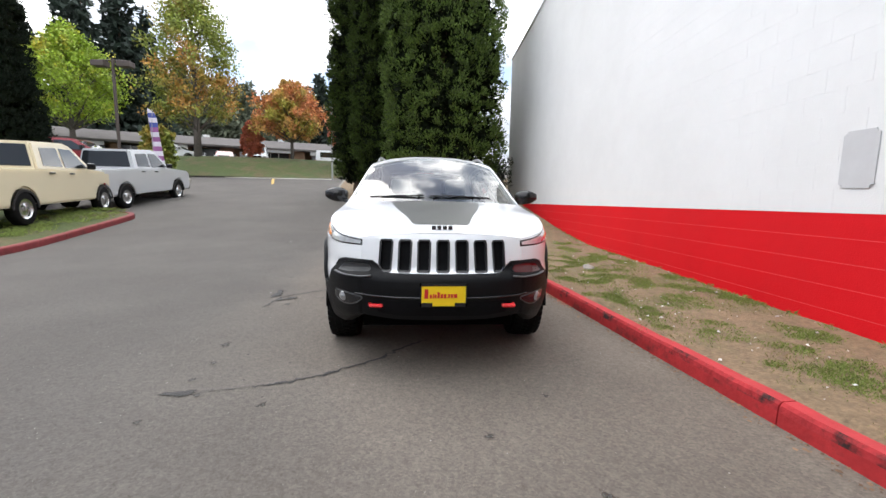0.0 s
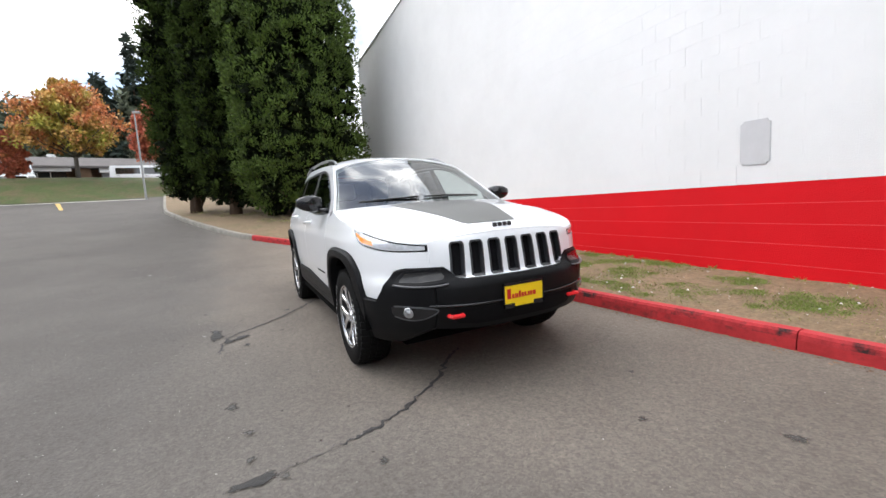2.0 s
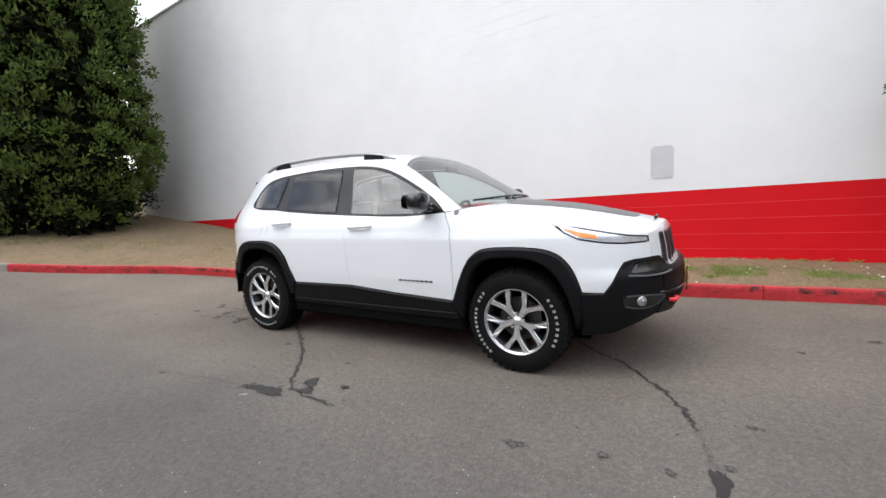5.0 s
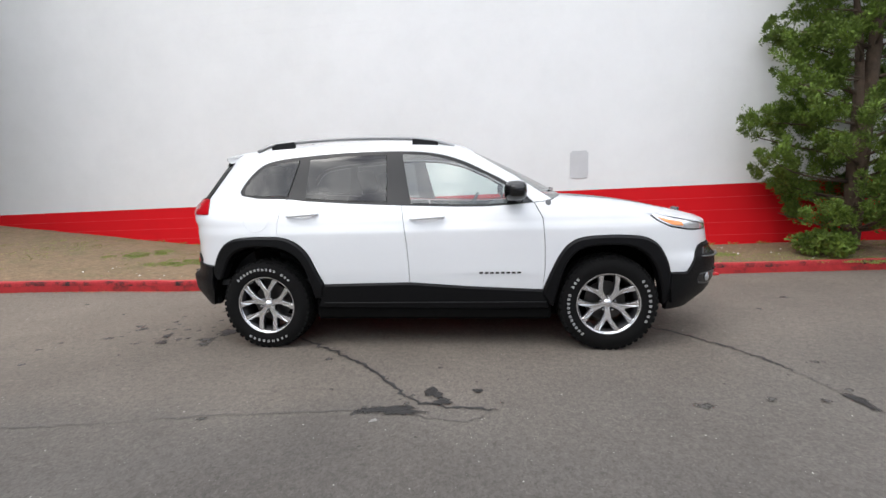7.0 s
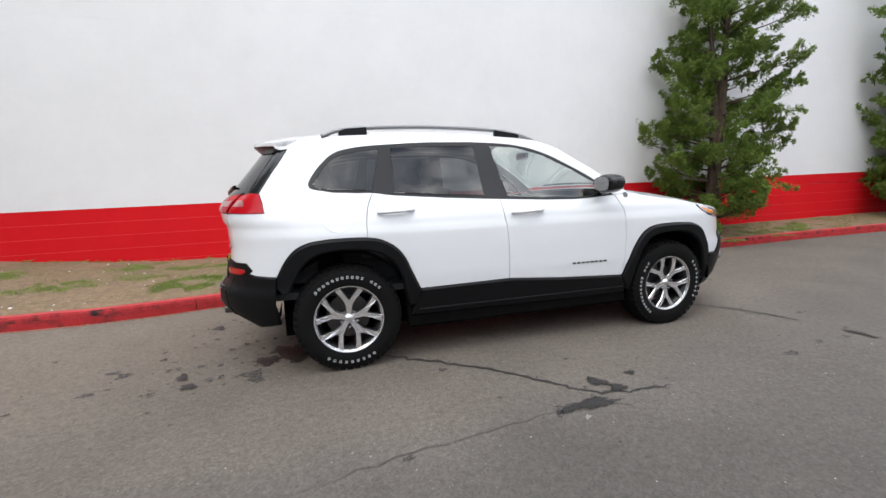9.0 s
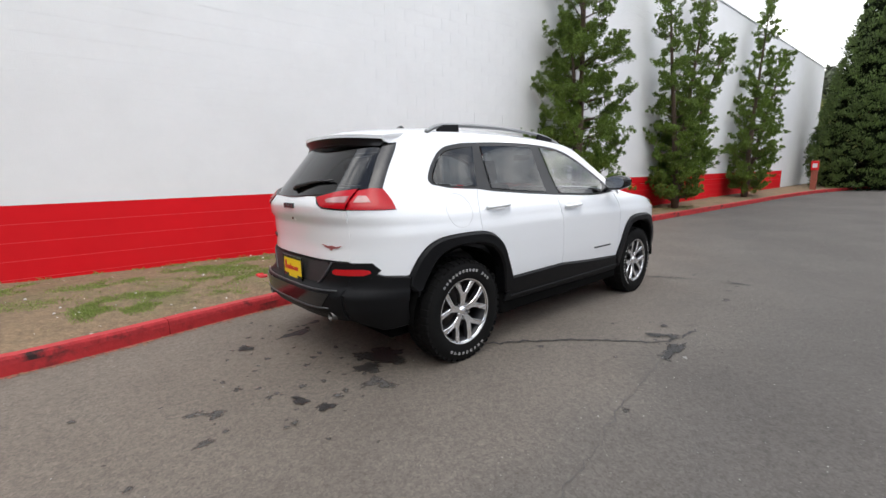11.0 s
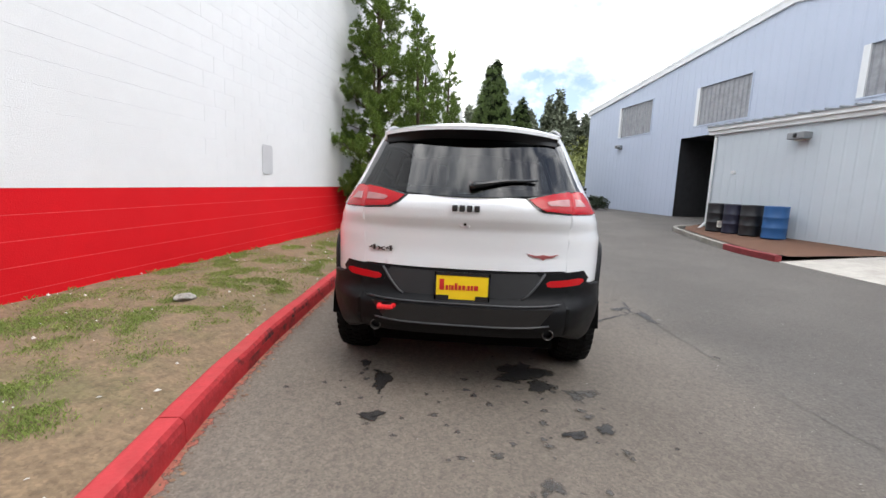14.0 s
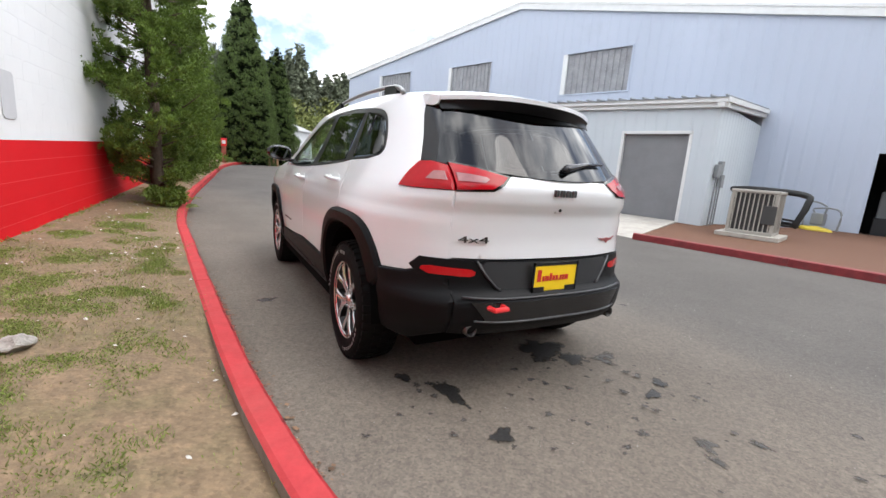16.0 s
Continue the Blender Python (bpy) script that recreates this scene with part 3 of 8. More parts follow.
def kerb_run(name, line, width, height, length, pick, label, side=1, top_off=0.0):
    """A kerb of separate lengths along a foot line; its body lies to the left of the line (side 1) or right (-1)."""
    holder = thing(name, label, "kerb", kind="structure")
    pts = [Vector((p.x, p.y, 0)) for p in line]
    run, at, seg = [], 0.0, [pts[0]]
    for a, b in zip(pts, pts[1:]):
        at += (b - a).length
        seg.append(b)
        if at > length:
            run.append(seg)
            at, seg = 0.0, [b]
    if len(seg) > 1:
        run.append(seg)
    for seg in run:
        d0 = (seg[1] - seg[0]).normalized()
        d1 = (seg[-1] - seg[-2]).normalized()
        pl = [seg[0] + d0 * .004] + seg[1:-1] + [seg[-1] - d1 * .004]
        V, F = [], []
        for i, p in enumerate(pl):
            d = (pl[min(i + 1, len(pl) - 1)] - pl[max(i - 1, 0)]).normalized()
            n = Vector((-d.y, d.x, 0)) * side
            w = .006 * noise.noise(p * 2.3)
            z = rise(p.x)
            h = height + .008 * noise.noise(p * 3.1 + Vector((9, 0, 0))) + top_off
            for o, zz in ((0 + w, -.12), (.003 + w, h - .055 + .4 * w), (.009 + w, h - .018), (.028 + w, h), (width - .02, h), (width, h - .012), (width, -.12)):
                q = p + n * o
                V.append((q.x, q.y, z + zz))
        for i in range(len(pl) - 1):
            for k in range(6):
                f = (i * 7 + k, i * 7 + 7 + k, i * 7 + 8 + k, i * 7 + 1 + k)
                F.append(f[::-1] if side < 0 else f)
        F += [tuple(range(7)), tuple((len(pl) - 1) * 7 + k for k in range(7))[::-1]]
        mid = seg[len(seg) // 2]
        ink = pick(mid)
        stone = part("kerb_stone", (V, F), ink, holder)
        if isinstance(ink, tuple):  # face, scuffed edge, top and bare back
            for i, f in enumerate(stone.data.polygons):
                f.material_index = (0, 1, 1, 2, 2, 3)[i % 6] if i < 6 * (len(pl) - 1) else 0
    return holder


kerb_run("kerb_main", KERB, .135, .135, 2.9, lambda p: (RED_KERB, RED_KERB_SCUFF, RED_KERB_TOP, KERB_GREY) if p.x > -9.3 else KERB_GREY, "red-painted concrete kerb along the verge")
# verge between kerb and wall
def sunk(x):
    """Where the soil has been worn down behind the kerb."""
    return smoothstep(-.3, -1.6, x) if x > -1.6 else 1 - smoothstep(4.5, 7, -x)


inner = []
for i, p in enumerate(KERB):
    d = (KERB[min(i + 1, len(KERB) - 1)] - KERB[max(i - 1, 0)]).normalized()
    inner.append(Vector((p.x - d.y * .13, p.y + d.x * .13, 0)))
rows = []
for r in range(13):
    f = r / 12
    row = []
    for p in inner:
        far = wall_y(p.x) + .10 if p.x > -15.6 else wall_y(-15.6) + 8
        y = p.y + (far - p.y) * f
        row.append((p.x, y, rise(p.x) + .122 - .065 * sunk(p.x) * (1 - f) ** 4 + .11 * f ** .8 + (.022 * noise.noise(Vector((p.x * 1.7, y * 1.7, 3))) if 0 < f else 0)))
    rows.append(row)
verge = part("verge", strip(rows), SOIL, smooth=True)
tagged(verge, "dry bare soil verge with patches of grass", "verge", kind="structure")


def verge_z(x, y):
    ky = lerp_table([(p.x, p.y) for p in inner], x)
    far = wall_y(x) + .10 if x > -15.6 else wall_y(-15.6) + 8
    f = max(0, min(1, (y - ky) / (far - ky)))
    return rise(x) + .122 - .065 * sunk(x) * (1 - f) ** 4 + .11 * f ** .8, f


# opposite island with parked trucks
ISLAND = spline([(x, y, 0) for x, y in ((-2.55, -7.60), (-4.0, -7.92), (-5.5, -8.2), (-7.1, -8.36), (-8.2, -8.5), (-8.65, -8.8), (-8.7, -9.3), (-8.6, -12))], 6)
kerb_run("kerb_island", ISLAND, .15, .14, 2.6, lambda p: DARK_RED_KERB, "weathered red kerb round a grass island", side=1)
isl = [(x, lerp_table([(-8.6, -8.9), (-8.2, -8.62), (-7.1, -8.46), (-5.5, -8.3), (-4.0, -8.02), (-2.3, -7.66)], x)) for x in [-8.6 + .3 * i for i in range(22)]]
rows = []
for f in (0, .02, .05, .1, .2, .35, .6, 1):
    rows.append([(x, y + .02 - f * 12, rise(x) + .125 + .05 * min(1, f * 10) + .02 * noise.noise(Vector((x * 2, f * 20, 0)))) for x, y in isl][::-1])
tagged(part("island_grass", strip(rows), TURF, smooth=True), "grass island beside the roadway", "grass", kind="structure")
kerb_run("kerb_far", spline([(x, y, 0) for x, y in ((-13.8, -11.6), (-14.6, -10.9), (-16, -11.2), (-19, -12.4), (-23, -14.1), (-26, -16.5), (-27.6, -22))], 6), .15, .14, 3, lambda p: KERB_GREY, "grey concrete kerb at the far junction", side=1)
rows = []
for f in [i / 10 for i in range(11)]:
    rows.append([(x - f * .3, y - f * 7, rise(x) + .12 + 1.2 * f) for x, y in ((-13.9, -11.75), (-14.7, -11.1), (-16, -11.4), (-19, -12.6), (-23, -14.3), (-26, -16.7))][::-1])
tagged(part("far_island_grass", strip(rows, .05), TURF, smooth=True), "planted island by the junction", "grass", kind="structure")
# grass bank across the junction
rows = []
for i in range(17):
    f = i / 16
    rows.append([(-27.2 - f * 10 + .8 * math.sin(y * .3), y, rise(-27.2 - f * 10) + .03 + (.65 * math.sin(math.pi * min(1, f * 1.1)) * (1 - .3 * smoothstep(-12, -4, y)) if f > .04 else 0) + .05 * noise.noise(Vector((f * 9, y, 0)))) for y in [-40 + 1.5 * j for j in range(32)]])
tagged(part("grass_bank", strip(rows), TURF, smooth=True), "grassy bank beyond the junction", "bank", kind="structure")

# road paint
for poly, ink, nm in (([(-21.5, -8.55), (-21.5, -8.7), (-26, -10.05), (-26, -9.85)], YELLOW_LINE, "centre_line"), ([(-26.5, -13.5), (-26.8, -13.5), (-26.6, -6), (-26.3, -6)], WHITE_LINE, "stop_line")):
    V = [(x, y, rise(x) + .012) for x, y in poly]
    tagged(part(nm, (V + [(x, y, z - .006) for x, y, z in V], [(0, 1, 2, 3)] + [(i, (i + 1) % 4, 4 + (i + 1) % 4, 4 + i) for i in range(4)]), ink), "faded painted road line", "road marking", kind="structure")

# beds, ramp and kerbs before the shed
D, N = Vector((.9659, .2588)), Vector((.2588, -.9659))  # along the shed's front, and into it
SHED = Vector((2.72, -10.0))
KA = [(12.2, -8.4), (11.6, -7.45), (10.4, -6.9), (7.6, -6.45), (6, -6.3), (4.75, -6.42)]
KB = [(2.15, -6.62), (1.2, -6.85), (-1.3, -7.35), (-2.55, -7.60)]
kerb_run("kerb_shed_grey", spline([(x, y, 0) for x, y in KA], 6), .15, .14, 2.0, lambda p: KERB_GREY if p.x > 5.6 else DARK_RED_KERB, "weathered kerb round a mulch bed", side=-1)
kerb_run("kerb_shed_red", spline([(x, y, 0) for x, y in KB], 6), .15, .14, 2.4, lambda p: DARK_RED_KERB, "dark red kerb before a mulch bed", side=-1)


def bed(front, back, ink, name, label, lift=.0):
    rows = []
    for f in [i / 8 for i in range(9)]:
        rows.append([(a[0] + (b[0] - a[0]) * f, a[1] + (b[1] - a[1]) * f, rise(a[0]) + .115 + lift + (.22 - .115) * f + .012 * noise.noise(Vector((a[0] * 3, f * 9, 0)))) for a, b in zip(front, back)])
    return tagged(part(name, strip(rows), ink, smooth=True), label, "bed", kind="structure")


bed([(12.1, -8.5), (11.5, -7.58), (10.4, -7.04), (7.6, -6.6), (6, -6.45), (4.8, -6.56)], [(12.4, -8.8), (11.0, -7.7), (10.4, -7.9), (7.8, -8.7), (6.2, -9.1), (5.15, -9.3)], MULCH, "mulch_bed_a", "reddish bark mulch bed along the shed")
bed([(2.1, -6.76), (1.2, -7.0), (-1.3, -7.5), (-2.2, -7.7)], [(3.25, -9.85), (2.0, -15.2), (-1.5, -16), (-3.0, -16.5)], MULCH, "mulch_bed_b", "reddish bark mulch bed with an outdoor unit")
ramp = [(4.72, -6.35), (2.2, -6.55), (3.30, -9.88), (5.12, -9.40)]
V = [(x, y, rise(x) + z) for (x, y), z in zip(ramp, (.012, .012, .24, .24))]
tagged(part("ramp", (V + [(x, y, z - .25) for x, y, z in V], [(0, 1, 2, 3)[::-1]] + [(i, (i + 1) % 4, 4 + (i + 1) % 4, 4 + i) for i in range(4)]), CONCRETE), "pale concrete ramp up to the roller door", "ramp", kind="structure")


def at_shed(u, v, z):
    p = SHED + D * u + N * v
    return (p.x, p.y, z)


def ribbed(u0, u1, z0, z1, plane, pitch, depth, holes=()):
    """Ribbed metal sheeting on an upright plane, with rectangular openings (u0, u1, z0, z1); z1 may be a function of u."""
    cuts = {u0, u1}
    u = u0
    while u < u1:
        cuts |= {min(u1, u), min(u1, u + pitch * .12), min(u1, u + pitch * .2), min(u1, u + pitch * .32)}
        u += pitch
    for a, b, _, _ in holes:
        cuts |= {a, b}
    cs = sorted(cuts)
    top = z1 if callable(z1) else lambda u: z1

    def out(u):
        f = ((u - u0) / pitch) % 1
        return depth if .119 < f < .201 else 0.0
    V, F = [], []
    for a, b in zip(cs, cs[1:]):
        if b - a < 1e-5:
            continue
        m = (a + b) / 2
        spans = [(z0, None)]
        for ha, hb, hz0, hz1 in holes:
            if ha - 1e-6 < m < hb:
                spans = [s_ for lo, hi in spans for s_ in (((lo, hz0), (hz1, hi)) if hz1 > lo and (hi is None or hz0 < hi) else ((lo, hi),)) if s_[1] is None or s_[1] > s_[0]]
        for lo, hi in spans:
            if hi is not None and hi - lo < .01:
                continue
            o = len(V)
            V += [plane(a, -out(a), lo), plane(b, -out(b), lo), plane(b, -out(b), top(b) if hi is None else hi), plane(a, -out(a), top(a) if hi is None else hi)]
            F.append((o, o + 1, o + 2, o + 3))
    return V, F


# shed
shed = thing("shed", "low pale grey metal shed with a roller door", "shed", kind="structure")
EAVE = lambda u: 3.36 + .018 * u
part("front_wall", ribbed(0, 8.35, -.1, EAVE, at_shed, .30, .007, [(.64, 2.42, -.1, 2.61)]), SHED_SIDING, shed)
part("side_wall", ribbed(0, 5.4, -.1, 3.36, lambda v, o, z: at_shed(o, v, z), .30, -.012), SHED_SIDING, shed)
part("far_side_wall", ribbed(0, 5.4, -.1, 3.5, lambda v, o, z: at_shed(8.35 - o, v, z), .30, -.012), SHED_SIDING, shed)
rd = part("roller_door", ribbed(.64, 2.42, .2, 2.61, lambda u, o, z: at_shed(u, .10 + o, z), .45, .0), ROLL_DOOR, shed, "grey closed roller door")
for i in range(24):
    z = .26 + i * .10
    a, b = at_shed(.65, .095, z), at_shed(2.41, .095, z)
    part("slat", tube([a, b], .0015, 5), ROLL_DOOR, rd)
for u0, u1, z0, z1 in ((.56, .64, .1, 2.69), (2.42, 2.50, .1, 2.69), (.56, 2.50, 2.61, 2.69)):
    part("door_frame", ([at_shed(u, v, z) for v in (-.02, .10) for u, z in ((u0, z0), (u1, z0), (u1, z1), (u0, z1))], [(0, 1, 2, 3), (7, 6, 5, 4), (0, 4, 5, 1), (1, 5, 6, 2), (2, 6, 7, 3), (3, 7, 4, 0)]), TRIM_WHITE, shed)
for lo, hi, o in ((3.26, 3.40, .10), (3.38, 3.50, .17)):
    u0, u1 = -.16, 8.5
    V = [at_shed(u, v, (lo, hi)[k] + .018 * u) for u in (u0, u1) for v, k in ((-o, 0), (-o, 1), (.06, 1), (.06, 0))]
    part("fascia_board", (V, [(0, 4, 5, 1), (1, 5, 6, 2), (2, 6, 7, 3), (3, 7, 4, 0), (0, 1, 2, 3), (7, 6, 5, 4)]), TRIM_WHITE, shed)
    V = [at_shed(u, v, (lo, hi)[k] + .075 * (v + .16)) for v in (-.16, 4.8) for u, k in ((-o, 0), (-o, 1), (.06, 1), (.06, 0))]
    part("fascia_board", (V, [(0, 4, 5, 1), (1, 5, 6, 2), (2, 6, 7, 3), (3, 7, 4, 0), (0, 1, 2, 3), (7, 6, 5, 4)]), TRIM_WHITE, shed)
V = [at_shed(u, v, 3.50 + .018 * u + v * .075) for u in (-.15, 8.55) for v in (-.2, 5.4)]
roof = part("roof", (V + [(x, y, z + .02) for x, y, z in V], [(0, 2, 3, 1), (4, 5, 7, 6), (0, 1, 5, 4), (2, 6, 7, 3), (0, 4, 6, 2), (1, 3, 7, 5)]), METAL_ROOF, shed)
for i in range(26):
    u = -.10 + i * .343
    a, b = at_shed(u, -.21, 3.535 + .018 * u), at_shed(u, 5.3, 3.535 + .018 * u + 5.5 * .075)
    part("roof_rib", tube([a, b], .028, 6), METAL_ROOF, roof)
part("downpipe", tube([at_shed(8.2, -.06, 3.3), at_shed(8.22, -.06, .5), at_shed(8.22, -.30, .28)], .045, 8), TRIM_WHITE, shed)

# warehouse
HALL = Vector((8.6, -13.44))


def at_hall(u, v, z):
    p = HALL + D * u + N * v
    return (p.x, p.y, z)


def gable(u):
    return 9.17 - .122 * (u - 5.7) if u > 5.7 else 9.17 - .205 * (5.7 - u)


hall = thing("warehouse", "large pale blue metal warehouse with an open bay", "warehouse", kind="structure")
HALL_HOLES = [(7.2, 11.25, -.1, 4.40), (-9.6, -7.75, -.1, 2.57), (-.02, 2.84, 4.86, 6.56), (7.28, 10.2, 4.92, 6.76), (13.84, 16.9, 5.05, 6.92)]
part("gable_wall", ribbed(-12, 20.95, -.1, gable, at_hall, .42, .010, HALL_HOLES), SIDING, hall)
part("side_wall", ribbed(0, 26, -.1, 7.3, lambda v, o, z: at_hall(20.95 - o, v, z), .42, -.014), SIDING, hall)
V = [at_hall(u, v, gable(u) + .02) for v in (-.12, 26) for u in (-12.2, 5.7, 21.1)]
part("roof", (V + [(x, y, z + .10) for x, y, z in V], [(0, 1, 4, 3), (1, 2, 5, 4), (6, 9, 10, 7), (7, 10, 11, 8), (0, 6, 7, 1), (1, 7, 8, 2), (2, 8, 11, 5)]), TRIM_WHITE, hall)
for u0, u1 in ((-12.2, 5.7), (5.7, 21.1)):
    V = [at_hall(u, v, gable(u) + dz) for u in (u0, u1) for v, dz in ((-.10, -.22), (-.10, .03), (.02, .03), (.02, -.22))]
    part("verge_board", (V, [(0, 4, 5, 1), (1, 5, 6, 2), (2, 6, 7, 3), (3, 7, 4, 0), (0, 1, 2, 3), (7, 6, 5, 4)]), TRIM_WHITE, hall)
for u0, u1, z0, z1 in HALL_HOLES[2:]:
    w = part("window_panel", ribbed(u0 - .05, u1 + .05, z0 - .05, z1 + .05, lambda u, o, z: at_hall(u, .08 + o, z), .26, .05), CORRUGATED, hall, "dull translucent corrugated panel")
    for a, b, c, d in ((u0 - .06, u0, z0, z1), (u1, u1 + .22, z0, z1), (u0 - .06, u1 + .22, z1, z1 + .06), (u0 - .06, u1 + .22, z0 - .06, z0)):
        part("window_frame", ([at_hall(u, v, z) for v in (-.03, .08) for u, z in ((a, c), (b, c), (b, d), (a, d))], [(0, 1, 2, 3), (7, 6, 5, 4), (0, 4, 5, 1), (1, 5, 6, 2), (2, 6, 7, 3), (3, 7, 4, 0)]), TRIM_WHITE if a >= u1 else SIDING, w)
# bay shells, painted near-black in place of the shade inside
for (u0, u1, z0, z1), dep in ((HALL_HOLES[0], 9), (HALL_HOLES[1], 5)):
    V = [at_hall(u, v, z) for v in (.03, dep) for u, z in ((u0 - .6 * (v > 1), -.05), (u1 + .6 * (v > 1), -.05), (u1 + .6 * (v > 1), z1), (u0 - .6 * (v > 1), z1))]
    part("bay_interior", (V, [(4, 5, 6, 7), (0, 4, 7, 3), (1, 2, 6, 5), (3, 7, 6, 2), (0, 1, 5, 4)]), DARK_INSIDE, hall, "bay inside the open door, its shade put into the colour")
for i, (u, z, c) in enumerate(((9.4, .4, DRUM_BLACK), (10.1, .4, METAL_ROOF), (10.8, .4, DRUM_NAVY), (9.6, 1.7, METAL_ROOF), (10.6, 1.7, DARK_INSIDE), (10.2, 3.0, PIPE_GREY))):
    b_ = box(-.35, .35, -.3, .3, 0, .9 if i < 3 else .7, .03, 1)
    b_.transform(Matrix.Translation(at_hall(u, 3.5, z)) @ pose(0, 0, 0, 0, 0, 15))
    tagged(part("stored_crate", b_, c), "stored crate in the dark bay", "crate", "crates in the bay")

for u, v, z, sx, sz, c, lab in ((-8.2, .9, .0, .5, .7, DRUM_BLACK, "dark machine part stored inside the side bay"), (-8.5, .6, .0, .34, .35, YELLOW, "yellow crate stored inside the side bay"), (-8.3, 1.6, .0, .6, 1.5, PIPE_GREY, "grey steel cabinet stored inside the side bay")):
    b_ = box(-sx / 2, sx / 2, -.2, .2, 0, sz, .03, 1)
    b_.transform(Matrix.Translation(at_hall(u, v, z)) @ pose(0, 0, 0, 0, 0, 15))
    tagged(part("stored_crate", b_, c), lab, "crate", "crates in the bay")

# ---- the white SUV; it stands with its nose to +x ----
HALF_WIDTH = [(.2, .84), (.35, .875), (.5, .90), (.63, .915), (.82, .922), (.96, .922), (.995, .908), (1.05, .897), (1.12, .868), (1.25, .80), (1.4, .738), (1.56, .675), (1.64, .63), (1.72, .56)]
NOSE = [(.2, 2.05), (.3, 2.2), (.40, 2.31), (.5, 2.35), (.62, 2.36), (.70, 2.35), (.74, 2.29), (.85, 2.275), (.95, 2.255), (1.0, 2.23), (1.05, 2.15), (1.2, 2.1)]
TAIL = [(.2, -2.1), (.35, -2.17), (.46, -2.25), (.585, -2.26), (.615, -2.195), (.76, -2.175), (.87, -2.165), (1.02, -2.175), (1.06, -2.205), (1.14, -2.215), (1.2, -2.18), (1.4, -2.015), (1.55, -1.885), (1.65, -1.80), (1.75, -1.73)]


TAIL_K = 3.5  # how square the corners of the tail are in plan


def rounded(tab, z):
    """A table without kinks above the belt line."""
    if z < 1.10:
        return lerp_table(tab, z)
    return (lerp_table(tab, z - .07) + lerp_table(tab, z - .035) + lerp_table(tab, z) + lerp_table(tab, z + .035) + lerp_table(tab, z + .07)) / 5


@functools.lru_cache(maxsize=None)
def half_width(z):
    edge = smoothstep(1.10, 1.17, z)
    return lerp_table(HALF_WIDTH, z) * (1 - edge) + rounded(HALF_WIDTH, z) * edge


@functools.lru_cache(maxsize=None)
def tail_end(z):
    edge = smoothstep(1.22, 1.30, z)
    return lerp_table(TAIL, z) * (1 - edge) + rounded(TAIL, z) * edge


def side_y(x, z):
    w = half_width(z)
    q = (x - 1.2) / (lerp_table(NOSE, z) - 1.2) if x > 1.2 else (x + 1) / (tail_end(z) + 1) if x < -1 else 0
    k = TAIL_K if x < -1 else 3
    return w * (1 - min(abs(q), .9999) ** k) ** (1 / k)


def nose_x(y, z):
    return 1.2 + (lerp_table(NOSE, z) - 1.2) * (1 - min(abs(y) / lerp_table(HALF_WIDTH, z), .9999) ** 3) ** (1 / 3)


def tail_x(y, z):
    return -1 + (tail_end(z) + 1) * (1 - min(abs(y) / half_width(z), .9999) ** TAIL_K) ** (1 / TAIL_K)


def inset(poly, d):
    """A polygon drawn in by d."""
    P = [Vector(p) for p in poly]
    area = sum(a.x * b.y - b.x * a.y for a, b in zip(P, P[1:] + P[:1]))
    s = 1 if area > 0 else -1
    out = []
    for i, p in enumerate(P):
        a, b = (p - P[i - 1]).normalized(), (P[(i + 1) % len(P)] - p).normalized()
        n1, n2 = Vector((-a.y, a.x)) * s, Vector((-b.y, b.x)) * s
        m = n1 + n2
        m = m / max(.4, m.dot(n1)) if m.length > 1e-6 else n1
        out.append(p + m * d)
    return out


def inside(p, poly):
    hit = False
    for a, b in zip(poly, poly[1:] + poly[:1]):
        if (a[1] > p[1]) != (b[1] > p[1]) and p[0] < (b[0] - a[0]) * (p[1] - a[1]) / (b[1] - a[1]) + a[0]:
            hit = not hit
    return hit


